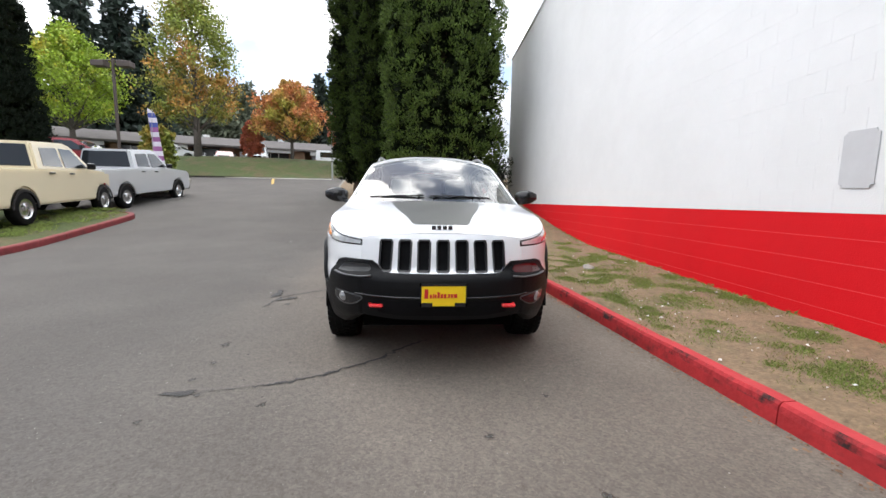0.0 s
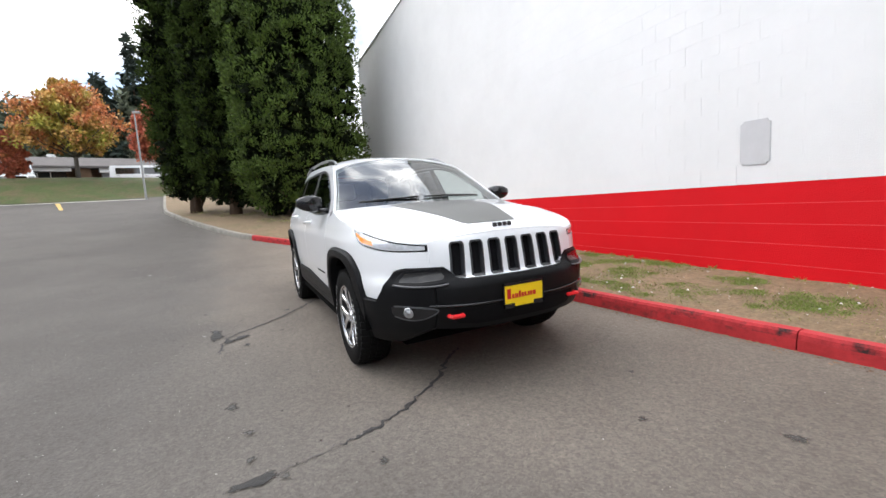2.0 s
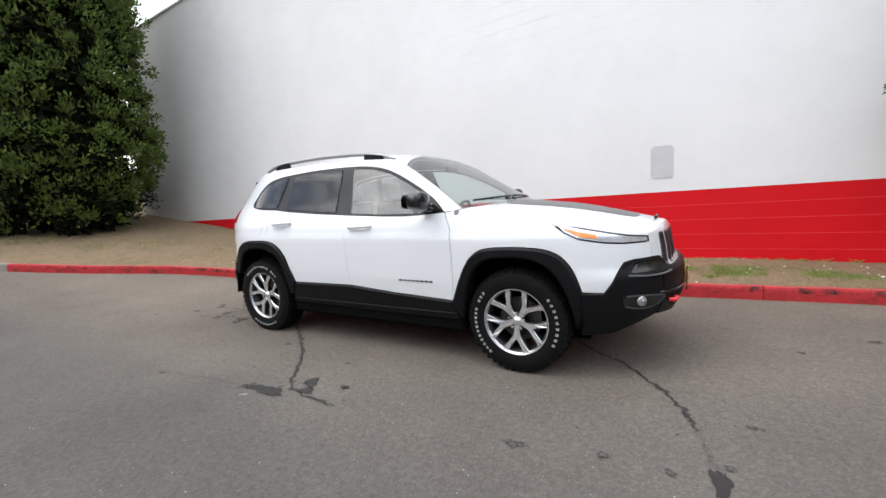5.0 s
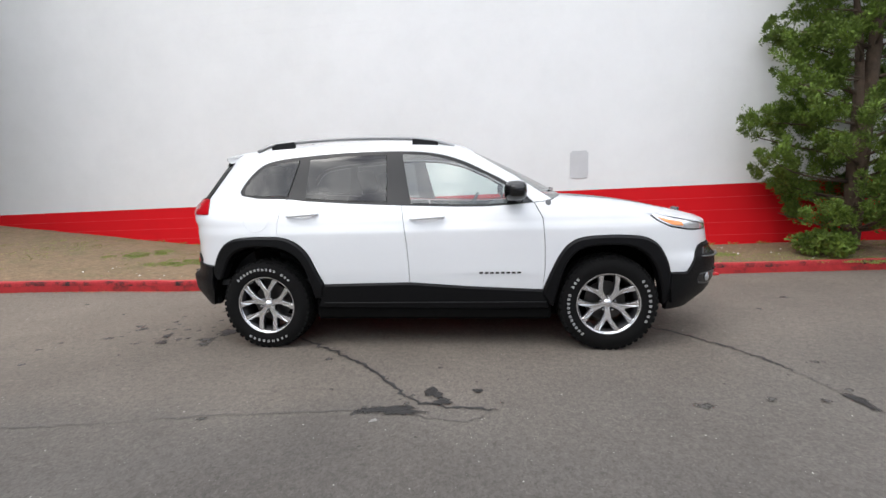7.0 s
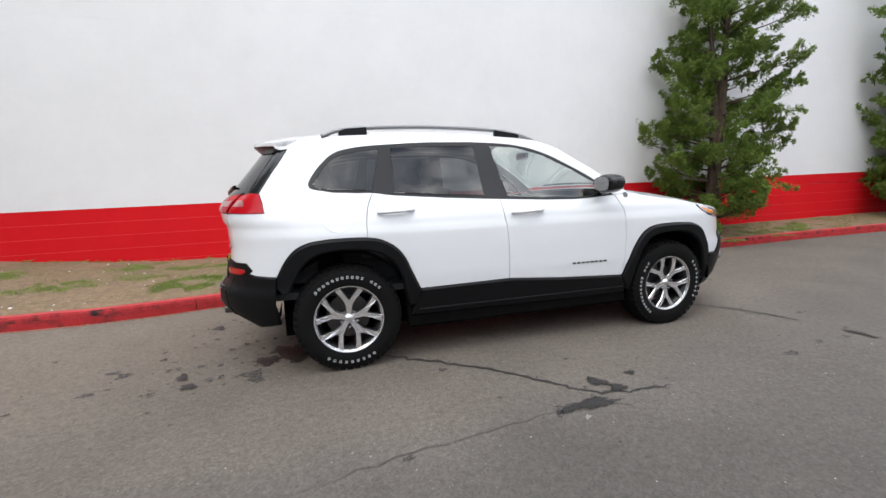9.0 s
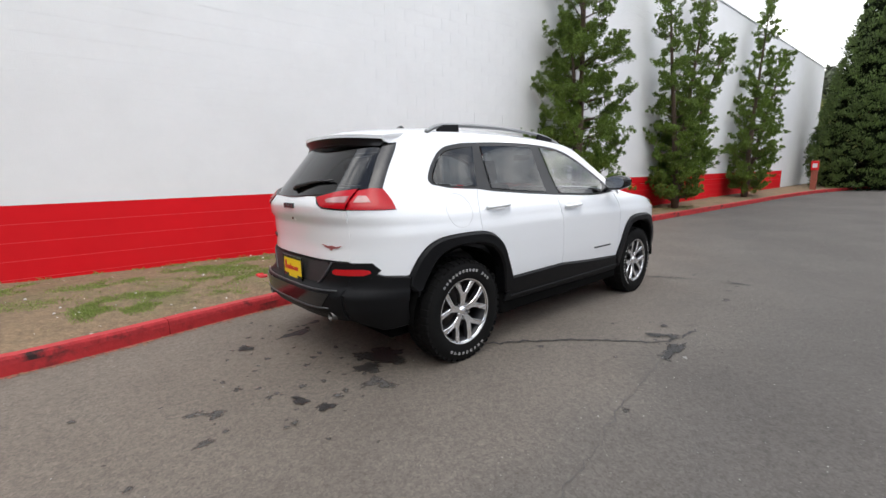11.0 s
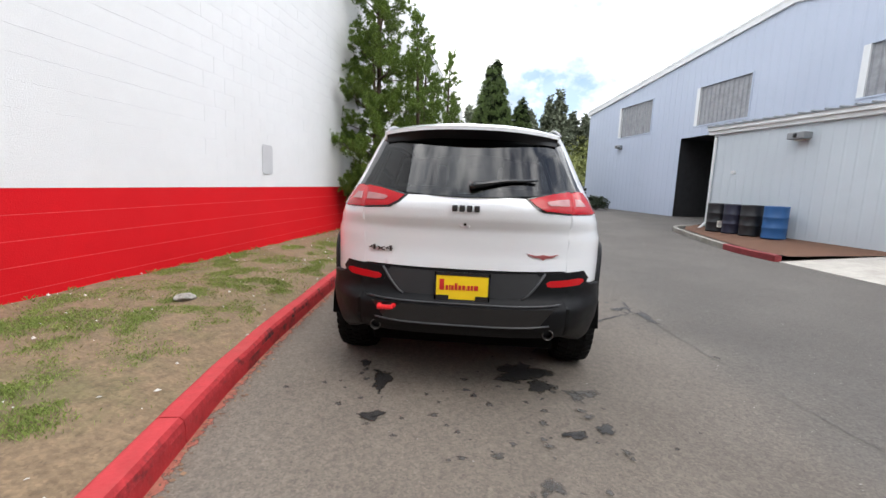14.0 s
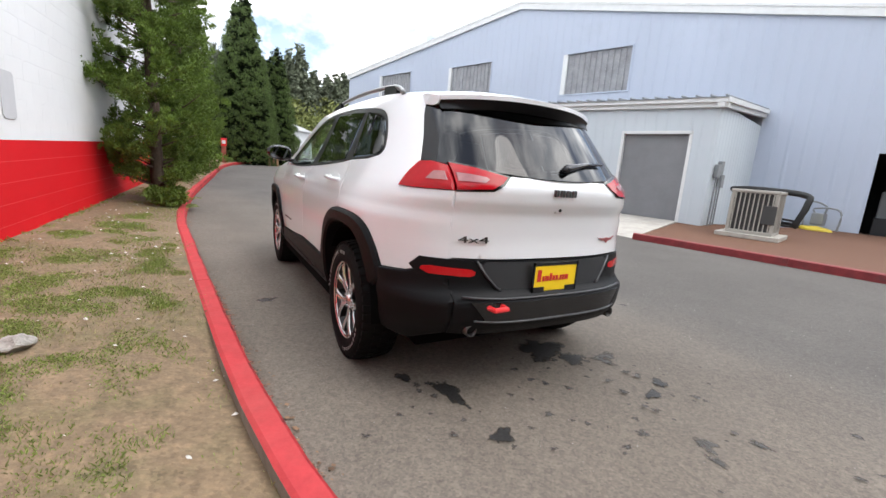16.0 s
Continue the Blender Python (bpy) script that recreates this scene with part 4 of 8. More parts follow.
def sheet(poly, where, into, step=0.03, thick=0.02, gap=0.0025, holes=(), chamfer=0.0):
    """A panel cut to a polygon and laid on a curved surface: where(u, v) gives the place, into the way its edge turns in."""
    loops = []
    for k, ring in enumerate([inset(poly, gap + chamfer)] + [inset(h, -gap) for h in holes]):
        ring = [Vector(p) for p in ring]
        line = []
        for a, b in zip(ring, ring[1:] + ring[:1]):
            n = max(1, int((b - a).length / step))
            line += [a.lerp(b, i / n) for i in range(n)]
        loops.append(line)
    pts, edges = [], []
    for line in loops:
        o = len(pts)
        pts += line
        edges += [(o + i, o + (i + 1) % len(line)) for i in range(len(line))]
    us, vs_ = [p.x for p in loops[0]], [p.y for p in loops[0]]
    rim = [tuple(p) for p in loops[0]]
    near = np.array(pts)
    for i in range(int(min(us) / step), int(max(us) / step) + 1):
        for j in range(int(min(vs_) / step), int(max(vs_) / step) + 1):
            q = ((i + .13) * step, (j + .17) * step)
            if inside(q, rim) and np.min(np.abs(near - q).max(axis=1)) > step * .3:
                pts.append(Vector(q))
    co, _, tri, _, _, _ = delaunay_2d_cdt(pts, edges, [], 1, 1e-6)
    tri = [t for t in tri if not any(inside(tuple(sum((co[i] for i in t), Vector((0, 0))) / 3), [tuple(p) for p in loops[1 + k]]) for k in range(len(holes)))]
    V = [Vector(where(c.x, c.y)) for c in co]
    F = []
    for t in tri:
        n = (V[t[1]] - V[t[0]]).cross(V[t[2]] - V[t[0]])
        F.append(tuple(t) if n.dot(Vector(into)) < 0 else tuple(t)[::-1])
    d = Vector(into) * thick
    rounded = len(F)
    if chamfer:
        line = loops[0]
        n = len(line)
        turn = 1 if sum(p.x * q.y - q.x * p.y for p, q in zip(line, line[1:] + line[:1])) > 0 else -1
        rim_line = []
        for i, p in enumerate(line):
            t = line[(i + 1) % n] - line[i - 1]
            rim_line.append(p + Vector((t.y, -t.x)).normalized() * (turn * chamfer))
        first = [Vector(where(p.x, p.y)) for p in line]
        o = len(V)
        V += first + [Vector(where(p.x, p.y)) + Vector(into) * chamfer for p in rim_line]
        strip_ = [(o + i, o + (i + 1) % n, o + n + (i + 1) % n, o + n + i) for i in range(n)]
        probe = (V[strip_[0][1]] - V[strip_[0][0]]).cross(V[strip_[0][2]] - V[strip_[0][0]])
        F += strip_ if probe.dot(Vector(into)) < 0 else [f[::-1] for f in strip_]
        loops[0] = rim_line
    for k, line in enumerate(loops):
        o, n = len(V), len(line)
        base = Vector(into) * (chamfer if k == 0 else 0)
        top = [Vector(where(p.x, p.y)) + base for p in line]
        V += top + [p + d for p in top]
        F += [(o + i, o + (i + 1) % n, o + n + (i + 1) % n, o + n + i) for i in range(n)]
    me = bpy.data.meshes.new("sheet")
    me.from_pydata([tuple(v) for v in V], [], F)
    me.polygons.foreach_set("use_smooth", [i < len(tri) for i in range(len(F))])
    return me


def on_side(s, out=0.0):
    return lambda x, z: (x, s * (side_y(x, z) + out), z)


def on_nose(out=0.0):
    return lambda y, z: (nose_x(y, z) + out, y, z)


def on_tail(out=0.0):
    return lambda y, z: (tail_x(y, z) - out, y, z)


def grid_sheet(edge, middle, nu=24, px=2.0, pz=2.4, lip=0.015, out=0.0):
    """A crowned sheet between an edge line (x, y, z) mirrored in y and a middle line (x, z)."""
    V, F = [], []
    n = len(edge)
    for (xe, ye, ze), (xc, zc) in zip(edge, middle):
        for k in range(nu + 1):
            u = 2 * k / nu - 1
            V.append((xc + (xe - xc) * abs(u) ** px, u * ye, zc + (ze - zc) * abs(u) ** pz + out))
    for i in range(n - 1):
        for k in range(nu):
            a = i * (nu + 1) + k
            F.append((a, a + 1, a + nu + 2, a + nu + 1))
    m = len(F)
    ring = list(range(nu + 1)) + [i * (nu + 1) + nu for i in range(1, n)] + [(n - 1) * (nu + 1) + k for k in range(nu - 1, -1, -1)] + [i * (nu + 1) for i in range(n - 2, 0, -1)]
    o = len(V)
    V += [V[i] for i in ring] + [(V[i][0], V[i][1], V[i][2] - lip) for i in ring]
    r = len(ring)
    F += [(o + i, o + (i + 1) % r, o + r + (i + 1) % r, o + r + i) for i in range(r)]
    me = bpy.data.meshes.new("sheet")
    me.from_pydata(V, [], F)
    me.polygons.foreach_set("use_smooth", [i < m for i in range(len(F))])
    if (V[1][0] - V[0][0]) * 0 + sum((Vector(V[f[1]]) - Vector(V[f[0]])).cross(Vector(V[f[2]]) - Vector(V[f[0]])).z for f in F[:m]) < 0:
        me.flip_normals()
    return me


def build_suv():
    car = thing("car", "white SUV with black cladding parked beside a red kerb", "car")
    # side panels
    shoulder = [(.95, 1.165), (1.10, 1.135), (1.25, 1.11), (1.45, 1.085), (1.62, 1.052)]
    lamp_low = [(1.70, .988), (1.80, .940), (1.95, .911), (2.05, .902)]
    arch_f = [(1.81, .60), (1.785, .69), (1.74, .78), (1.68, .845), (1.58, .888), (1.36, .90), (1.14, .888), (1.04, .83), (.975, .73), (.93, .63), (.87, .485)]
    arch_r = [(-.85, .54), (-.91, .67), (-.96, .79), (-1.03, .865), (-1.12, .915), (-1.21, .93)]
    arch_r2 = [(-1.21, .93), (-1.36, .935), (-1.56, .925), (-1.66, .89), (-1.72, .84), (-1.77, .77), (-1.81, .69)]
    belt_f = [(.80, 1.148), (.62, 1.135), (.45, 1.128), (.2, 1.133), (-.205, 1.152)]
    belt_r = [(-.205, 1.152), (-.6, 1.175), (-.99, 1.205), (-1.145, 1.225)]
    arch_f, arch_r, arch_r2 = softened(arch_f), softened(arch_r), softened(arch_r2)
    nx = lambda z, y=.56: nose_x(y, z)
    tx = lambda z, y=.60: tail_x(y, z)
    white_edge = [(1.94, .595), (1.985, .66), (2.02, .74), (2.045, .785), (2.10, .80), (nx(.80), .80)]
    fender = [(.812, 1.149), (.868, 1.152)] + shoulder + lamp_low + [(nx(.900), .900)] + white_edge[::-1] + arch_f + [(.885, .65), (.885, .82), (.872, 1.03)]
    door_f = [(-.155, .55), (.3, .515), (.87, .485), (.885, .65), (.885, .82), (.872, 1.03), (.81, 1.148)] + belt_f + [(-.185, 1.0), (-.165, .85), (-.158, .7)]
    door_r = [(-.155, .55), (-.158, .7), (-.165, .85), (-.185, 1.0)] + belt_r + [(-1.172, 1.18), (-1.195, 1.12), (-1.207, 1.04), (-1.212, .93)] + arch_r[::-1][1:] + [(-.5, .545)]
    dlo_top = [(-1.575, 1.30), (-1.50, 1.41), (-1.40, 1.505), (-1.28, 1.54), (-1.08, 1.562), (-.7, 1.583), (-.27, 1.583), (.01, 1.563), (.23, 1.507), (.5, 1.372), (.71, 1.246), (.805, 1.15)]
    dlo_top = softened([(-1.56, 1.272)] + dlo_top)
    roof_edge = [(.37, 1.54), (.28, 1.575), (.19, 1.597), (0, 1.618), (-.28, 1.635), (-.65, 1.643), (-1.0, 1.642), (-1.35, 1.63), (-1.62, 1.61)]
    quarter = arch_r2 + [(-1.95, .70), (-2.02, .725), (tx(.755), .755), (tx(.95), .95), (tx(1.115), 1.115), (-1.95, 1.113), (-1.858, 1.115), (-1.868, 1.18), (-1.89, 1.245),
                         (-1.81, 1.37), (-1.725, 1.49), (-1.69, 1.55)] + roof_edge[::-1] + [(.66, 1.365), (.95, 1.168), (.868, 1.152)] + dlo_top[::-1] + [(-1.545, 1.262), (-1.41, 1.237), (-1.145, 1.225), (-1.172, 1.18), (-1.195, 1.12), (-1.207, 1.04)]
    front_glass = [(-.135, 1.165), (.2, 1.148), (.45, 1.143), (.66, 1.152), (.655, 1.25), (.46, 1.368), (.22, 1.482), (.01, 1.54), (-.215, 1.558)]
    rear_glass = [(-.995, 1.225), (-.6, 1.195), (-.325, 1.18), (-.345, 1.555), (-.7, 1.555), (-.985, 1.538)]
    quarter_glass = softened([(-1.07, 1.535), (-1.25, 1.515), (-1.385, 1.485), (-1.48, 1.39), (-1.56, 1.270), (-1.41, 1.255), (-1.145, 1.243)])
    # black window surround, behind the panes
    surround = dlo_top + belt_f[1:] + belt_r[1:] + [(-1.41, 1.237), (-1.545, 1.262)]
    sill = [(-.85, .54), (-.5, .545), (-.155, .55), (.3, .515), (.87, .485), (.93, .33), (.5, .325), (-.5, .335), (-.93, .34)]
    flare_f = arch_f + [(.865, .45)] + softened([(.95, .33), (.985, .50), (1.03, .66), (1.09, .755), (1.17, .81), (1.36, .825), (1.5, .812), (1.6, .765), (1.68, .67), (1.735, .52), (1.775, .33)]) + [(1.83, .45)]
    flare_r = arch_r + arch_r2[1:] + [(-1.825, .62), (-1.775, .57)] + softened([(-1.735, .58), (-1.69, .67), (-1.62, .785), (-1.52, .838), (-1.36, .855), (-1.18, .838), (-1.06, .775), (-.985, .66), (-.94, .42)]) + [(-.87, .42)]
    bumper_f = [(1.81, .60)] + white_edge[:-1] + [(nx(.80), .80), (nx(.70), .70), (nx(.60), .60), (nx(.5), .5), (nx(.42), .42), (2.10, .36), (1.98, .30), (1.79, .30), (1.80, .42)]
    bumper_r = [(-1.81, .69), (-1.95, .70), (-2.02, .725), (tx(.755), .755), (tx(.66), .66), (tx(.58), .58), (tx(.48), .48), (tx(.40), .40), (-1.95, .33), (-1.80, .36), (-1.83, .5)]
    brow = [(1.64, 1.05), (1.80, 1.019), (1.95, .985), (2.06, .960), (nx(.940), .940)]
    lamp = brow + [(nx(.900), .900)] + lamp_low[::-1]
    lamp_end = [(1.70, 1.040), (1.80, 1.022), (1.95, .995), (2.08, .970), (nx(.955), .955)] + brow[:0:-1]
    tail_side = [(-1.858, 1.115), (-1.95, 1.113), (tx(1.115), 1.115), (tx(1.16), 1.16), (tx(1.235), 1.235), (-1.95, 1.25), (-1.89, 1.245), (-1.868, 1.18)]
    for s in (-1, 1):
        into = (0, -s, 0)
        part("front_wing", sheet(fender, on_side(s), into), PAINT, car)
        body = part("body_side", sheet(quarter, on_side(s), into), PAINT, car, "white body side with roof pillar and rear quarter")
        cap = [(-1.39 + .115 * math.cos(a / 16 * 2 * math.pi), 1.085 + .115 * math.sin(a / 16 * 2 * math.pi)) for a in range(16)]
        if s < 0:
            part("fuel_flap", tube([(x, s * (side_y(x, z) + .0005), z) for x, z in cap + cap[:1]], .0022, 6, caps=False), mat_recess, body, "round fuel flap outline")
        for name, poly, pane, ink, hx, hz in (("front_door", door_f, front_glass, GLASS_FRONT, 0.0, 1.055), ("rear_door", door_r, rear_glass, GLASS_DARK, -1.0, 1.098)):
            d = part(name, sheet(poly, on_side(s), into), PAINT, car)
            part("window_pane", sheet(pane, on_side(s, .004), into, thick=.006), ink, d, "tinted door glass").visible_shadow = False
            yy = s * (side_y(hx, hz) + .004)
            grip = [(hx + .125 * t, yy + s * .038 * (1 - abs(t) ** 4), hz + .006 * t) for t in [i / 8 - 1 for i in range(17)]]
            part("door_handle", tube(grip, .017, 10, .75), PAINT, d, smooth=True)
            # flat patch without a hollow: the recess's shade is its darker paint
            dish = [(hx + .095 * math.cos(a / 14 * 2 * math.pi), hz - .004 + .034 * math.sin(a / 14 * 2 * math.pi)) for a in range(14)]
            part("handle_recess_shade", sheet(dish, on_side(s, .0015), into, thick=.004, gap=0), mat_recess, d)
        part("quarter_window", sheet(quarter_glass, on_side(s, .004), into, thick=.006), GLASS_DARK, car, "dark tinted quarter glass").visible_shadow = False
        part("window_surround", sheet(surround, on_side(s, -.004), into, thick=.01, gap=.001, holes=(front_glass, rear_glass, quarter_glass)), PILLAR, car, "satin black window frame and pillars")
        part("sill_cladding", sheet(sill, on_side(s, .016), into, thick=.05, chamfer=.012), CLADDING, car, "black grained plastic sill")
        for nm, pl in (("front_arch_flare", flare_f), ("rear_arch_flare", flare_r)):
            part(nm, sheet(pl, on_side(s, .028), into, thick=.09, step=.025, chamfer=.014), CLADDING, car, "black grained plastic arch flare")
        part("sill_ridge", tube([(x, s * (side_y(x, .385) + .018), .385) for x in [-.86 + .16 * i for i in range(12)]], .007, 6), CLADDING, car)
        # headlamp
        part("wing_corner", sheet(lamp_end, on_side(s), into, gap=.0005, step=.02), PAINT, car)
        h = part("headlamp", sheet(lamp, on_side(s, -.004), into, thick=.03), GLOSS_BLACK, car, "slim headlamp with amber marker")
        li, la = inset(lamp, .006), inset([(1.68, 1.030), (1.80, 1.005), (1.90, .985), (1.93, .925), (1.80, .945), (1.72, .985)], .012)
        part("lamp_lens", sheet([(p.x, p.y) for p in li], on_side(s, .001), into, thick=.006, step=.02), LAMP_SILVER, h)
        part("amber_marker", sheet([(p.x, p.y) for p in la], on_side(s, .005), into, thick=.008, step=.02), LAMP_AMBER, h)
        part("front_bumper_corner", sheet(bumper_f, lambda x, z: (x, s * (side_y(x, z) + .006 + .020 * (1 - smoothstep(1.86, 2.10, x))), z), into, thick=.05, chamfer=.006), CLADDING, car)
        part("rear_bumper_corner", sheet(bumper_r, lambda x, z: (x, s * (side_y(x, z) + .006 + .022 * smoothstep(-2.05, -1.86, x)), z), into, thick=.05, chamfer=.006), CLADDING, car)
        t = part("tail_lamp", sheet(tail_side, on_side(s, .008), into, thick=.04, step=.015), LAMP_RED, car, "red tail lamp with clear centre")
        mid = [(-1.985, 1.160), (tx(1.160, .615), 1.160), (tx(1.206, .615), 1.206), (-1.995, 1.204)]
        part("clear_lens", sheet(mid, on_side(s, .014), into, thick=.008, step=.012), LAMP_CLEAR, t)
        # mirror
        mz, my = 1.235, side_y(.70, 1.18)
        shell = []
        for i in range(9):
            f = i / 8
            r = math.sin(math.pi * min(.97, f * .94 + .06)) ** .32
            shell.append((f, r))
        V, F = [], []
        for f, r in shell:
            for k in range(16):
                a = 2 * math.pi * k / 16
                c, q = math.cos(a), math.sin(a)
                V.append((.655 + .080 * r * math.copysign(abs(c) ** .6, c) + .02 * f, s * (my + .045 + .215 * f), mz + .080 * r * math.copysign(abs(q) ** .6, q) * (1 - .18 * f) + .012 * f))
        for i in range(8):
            for k in range(16):
                F.append((i * 16 + k, i * 16 + (k + 1) % 16, i * 16 + 16 + (k + 1) % 16, i * 16 + 16 + k))
        F += [tuple(range(16)), tuple(range(128, 144))]
        mirror = part("door_mirror", (V, F), GLOSS_BLACK, car, "black door mirror", smooth=True)
        V, F = [], []
        for i in range(17):
            a = 2 * math.pi * i / 16
            c, q = math.cos(a), math.sin(a)
            V.append((.577, s * (my + .155 + .088 * math.copysign(abs(c) ** .6, c)), mz + .006 + .052 * math.copysign(abs(q) ** .6, q)))
        part("mirror_glass", (V, [tuple(range(16))]), MIRROR, mirror)
        part("mirror_foot", tube([(.70, s * (my - .03), 1.165), (.69, s * (my + .05), 1.175), (.67, s * (my + .09), 1.20)], .035, 10, .6), GLOSS_BLACK, mirror, smooth=True)
        tri = [(.60, 1.146), (.80, 1.152), (.66, 1.238)]
        part("mirror_sail", sheet(tri, on_side(s, .005), into, thick=.006), GLOSS_BLACK, mirror)
        # roof rail
        rail = spline([(-1.46, s * .615, 1.625), (-1.33, s * .60, 1.672), (-1.1, s * .593, 1.693), (-.67, s * .588, 1.703), (-.2, s * .588, 1.687), (.05, s * .59, 1.653), (.20, s * .60, 1.605)], 5)
        rr = part("roof_rail", tube(rail, .014, 8, 1.1), RAIL_GREY, car, "grey roof rail", smooth=True)
        for a, b in ((-1.34, -1.14), (-.14, .07)):
            xs = [a + (b - a) * i / 6 for i in range(7)]
            V = [(x, s * (.60 + w), z) for x in xs for w, z in ((-.014, lerp_table([(-1.46, 1.60), (-1.0, 1.645), (-.28, 1.64), (.2, 1.585)], x)), (.014, lerp_table([(-1.46, 1.60), (-1.0, 1.645), (-.28, 1.64), (.2, 1.585)], x)),
                 (.012, lerp_table([(-1.46, 1.62), (-1.33, 1.68), (-1.1, 1.698), (-.2, 1.69), (.05, 1.656), (.2, 1.60)], x)), (-.012, lerp_table([(-1.46, 1.62), (-1.33, 1.68), (-1.1, 1.698), (-.2, 1.69), (.05, 1.656), (.2, 1.60)], x)))]
            F = [(i * 4 + k, i * 4 + (k + 1) % 4, i * 4 + 4 + (k + 1) % 4, i * 4 + 4 + k) for i in range(6) for k in range(4)] + [(0, 1, 2, 3), (24, 25, 26, 27)]
            part("rail_foot", (V, F), TRIM_BLACK, rr)
        # raised name on the door: plain bars
        b = bmesh.new()
        for i in range(8):
            x0 = .39 + i * .041
            yo = s * (side_y(x0, .622) + .004)
            box(x0, x0 + .028, min(yo, yo - s * .006), max(yo, yo - s * .006), .615, .629, bm=b)
        part("name_badge", b, BADGE_GREY, car, "small dark name badge in raised bars")
        disc = [(.915 + .022 * math.cos(a / 12 * 2 * math.pi), 1.145 + .022 * math.sin(a / 12 * 2 * math.pi)) for a in range(12)]
        part("wing_badge", sheet(disc, on_side(s, .004), into, thick=.004, gap=0), SATIN_GREY, car)
    # bonnet
    n = 22
    he = spline([(p[0], side_y(*p), p[1]) for p in [(.95, 1.167)] + shoulder[1:] + [(1.80, 1.023), (1.95, .996), (2.08, .972), (nx(.957), .957)]], 3)
    hc = spline([(1.10, 0, 1.195), (1.24, 0, 1.183), (1.37, 0, 1.17), (1.53, 0, 1.148), (1.69, 0, 1.12), (1.85, 0, 1.085), (1.98, 0, 1.055), (2.10, 0, 1.03), (2.235, 0, .995)], 3)
    m_ = min(len(he), len(hc))
    bonnet = part("bonnet", grid_sheet(he[:m_], [(c.x, c.z) for c in hc[:m_]], 30), PAINT, car, "white bonnet")

    def bonnet_z(x, y):
        # height of the bonnet over (x, y), from its edge and middle lines
        best = None
        for e, c in zip(he, hc):
            u = min(1, abs(y) / e.y)
            xx = c.x + (e.x - c.x) * u ** 2
            zz = c.z + (e.z - c.z) * u ** 2.4
            if best and (best[0] - x) * (xx - x) <= 0 and abs(xx - best[0]) > 1e-6:
                return best[1] + (zz - best[1]) * (x - best[0]) / (xx - best[0])
            best = (xx, zz)
        return best[1]
    decal = [(1.13, -.40), (1.125, -.2), (1.12, 0), (1.125, .2), (1.13, .40), (1.35, .385), (1.6, .33), (1.85, .25), (2.0, .215), (2.05, .19), (2.065, 0), (2.05, -.19), (2.0, -.215), (1.85, -.25), (1.6, -.33), (1.35, -.385)]
    part("bonnet_decal", sheet(decal, lambda x, y: (x, y, bonnet_z(x, y) + .003), (0, 0, -1), thick=.003, step=.05, gap=0), DECAL, bonnet, "matt black bonnet decal")
    b = bmesh.new()
    for i in range(4):
        y0 = -.076 + i * .039
        box(2.165, 2.185, y0, y0 + .029, bonnet_z(2.175, y0) + .001, bonnet_z(2.175, y0) + .030, .004, 1, b)
    part("nose_badge", b, BADGE_GREY, bonnet, "dark maker's badge in raised bars")
    # screen, roof, rear window
    we = spline([(.95, side_y(.95, 1.168) - .012, 1.172), (.80, side_y(.80, 1.27) - .03, 1.272), (.66, side_y(.66, 1.365) - .03, 1.365), (.50, side_y(.5, 1.455) - .03, 1.458), (.37, side_y(.37, 1.54) - .02, 1.54)], 4)
    wc = spline([(1.115, 0, 1.192), (.88, 0, 1.325), (.66, 0, 1.44), (.43, 0, 1.552), (.20, 0, 1.655)], 4)
    screen = part("windscreen", grid_sheet(we, [(c.x, c.z) for c in wc], 28, 2.0, 2.2, .006), GLASS_CLEAR, car, "windscreen reflecting clouds")
    screen.visible_shadow = False
    re_ = [(.37, side_y(.37, 1.54), 1.54)] + [(x, side_y(x, z), z) for x, z in roof_edge[1:]]
    rs = spline(re_, 3)
    rc = spline([(.20, 0, 1.657), (.12, 0, 1.675), (.04, 0, 1.69), (-.12, 0, 1.708), (-.36, 0, 1.72), (-.70, 0, 1.725), (-1.05, 0, 1.715), (-1.42, 0, 1.692), (-1.74, 0, 1.66)], 3)
    roof = part("roof", grid_sheet(rs, [(c.x, c.z) for c in rc], 30, 2.0, 2.6, .012), PAINT, car, "white roof")
    fin = [(-1.30, 1.695), (-1.22, 1.742), (-1.17, 1.70)]
    part("roof_aerial", ([(x, y, z) for x, z in fin for y in (-.018, .018)], [(0, 2, 4), (1, 3, 5), (0, 1, 3, 2), (2, 3, 5, 4), (4, 5, 1, 0)]), GLOSS_BLACK, roof)
    se = spline([(-1.62, side_y(-1.62, 1.61) - .002, 1.611), (-1.71, .572, 1.600), (-1.785, .55, 1.588)], 4)
    sc = spline([(-1.745, 0, 1.66), (-1.85, 0, 1.640), (-1.965, 0, 1.612)], 4)
    spoiler = part("roof_spoiler", grid_sheet(se, [(c.x, c.z) for c in sc], 24, 2.2, 2.6, .022), PAINT, car, "white roof spoiler")
    # underside and black flanks of the spoiler
    ue = spline([(-1.787, .543, 1.570), (-1.775, .545, 1.548), (tail_x(.53, 1.52) - .01, .54, 1.522)], 3)
    uc = spline([(-1.958, 0, 1.592), (-1.935, 0, 1.565), (-1.905, 0, 1.540)], 3)
    part("spoiler_underside", grid_sheet(ue, [(c.x, c.z) for c in uc], 24, 2.2, 2.6, .004), TRIM_BLACK, spoiler)
    part("brake_lamp", tube([(-1.957 + .010 * (y / .14) ** 2, y, 1.603 - .003 * (y / .14) ** 2) for y in [i * .035 - .14 for i in range(9)]], .008, 8, .8), REFLECTOR, spoiler, "slim red brake lamp")
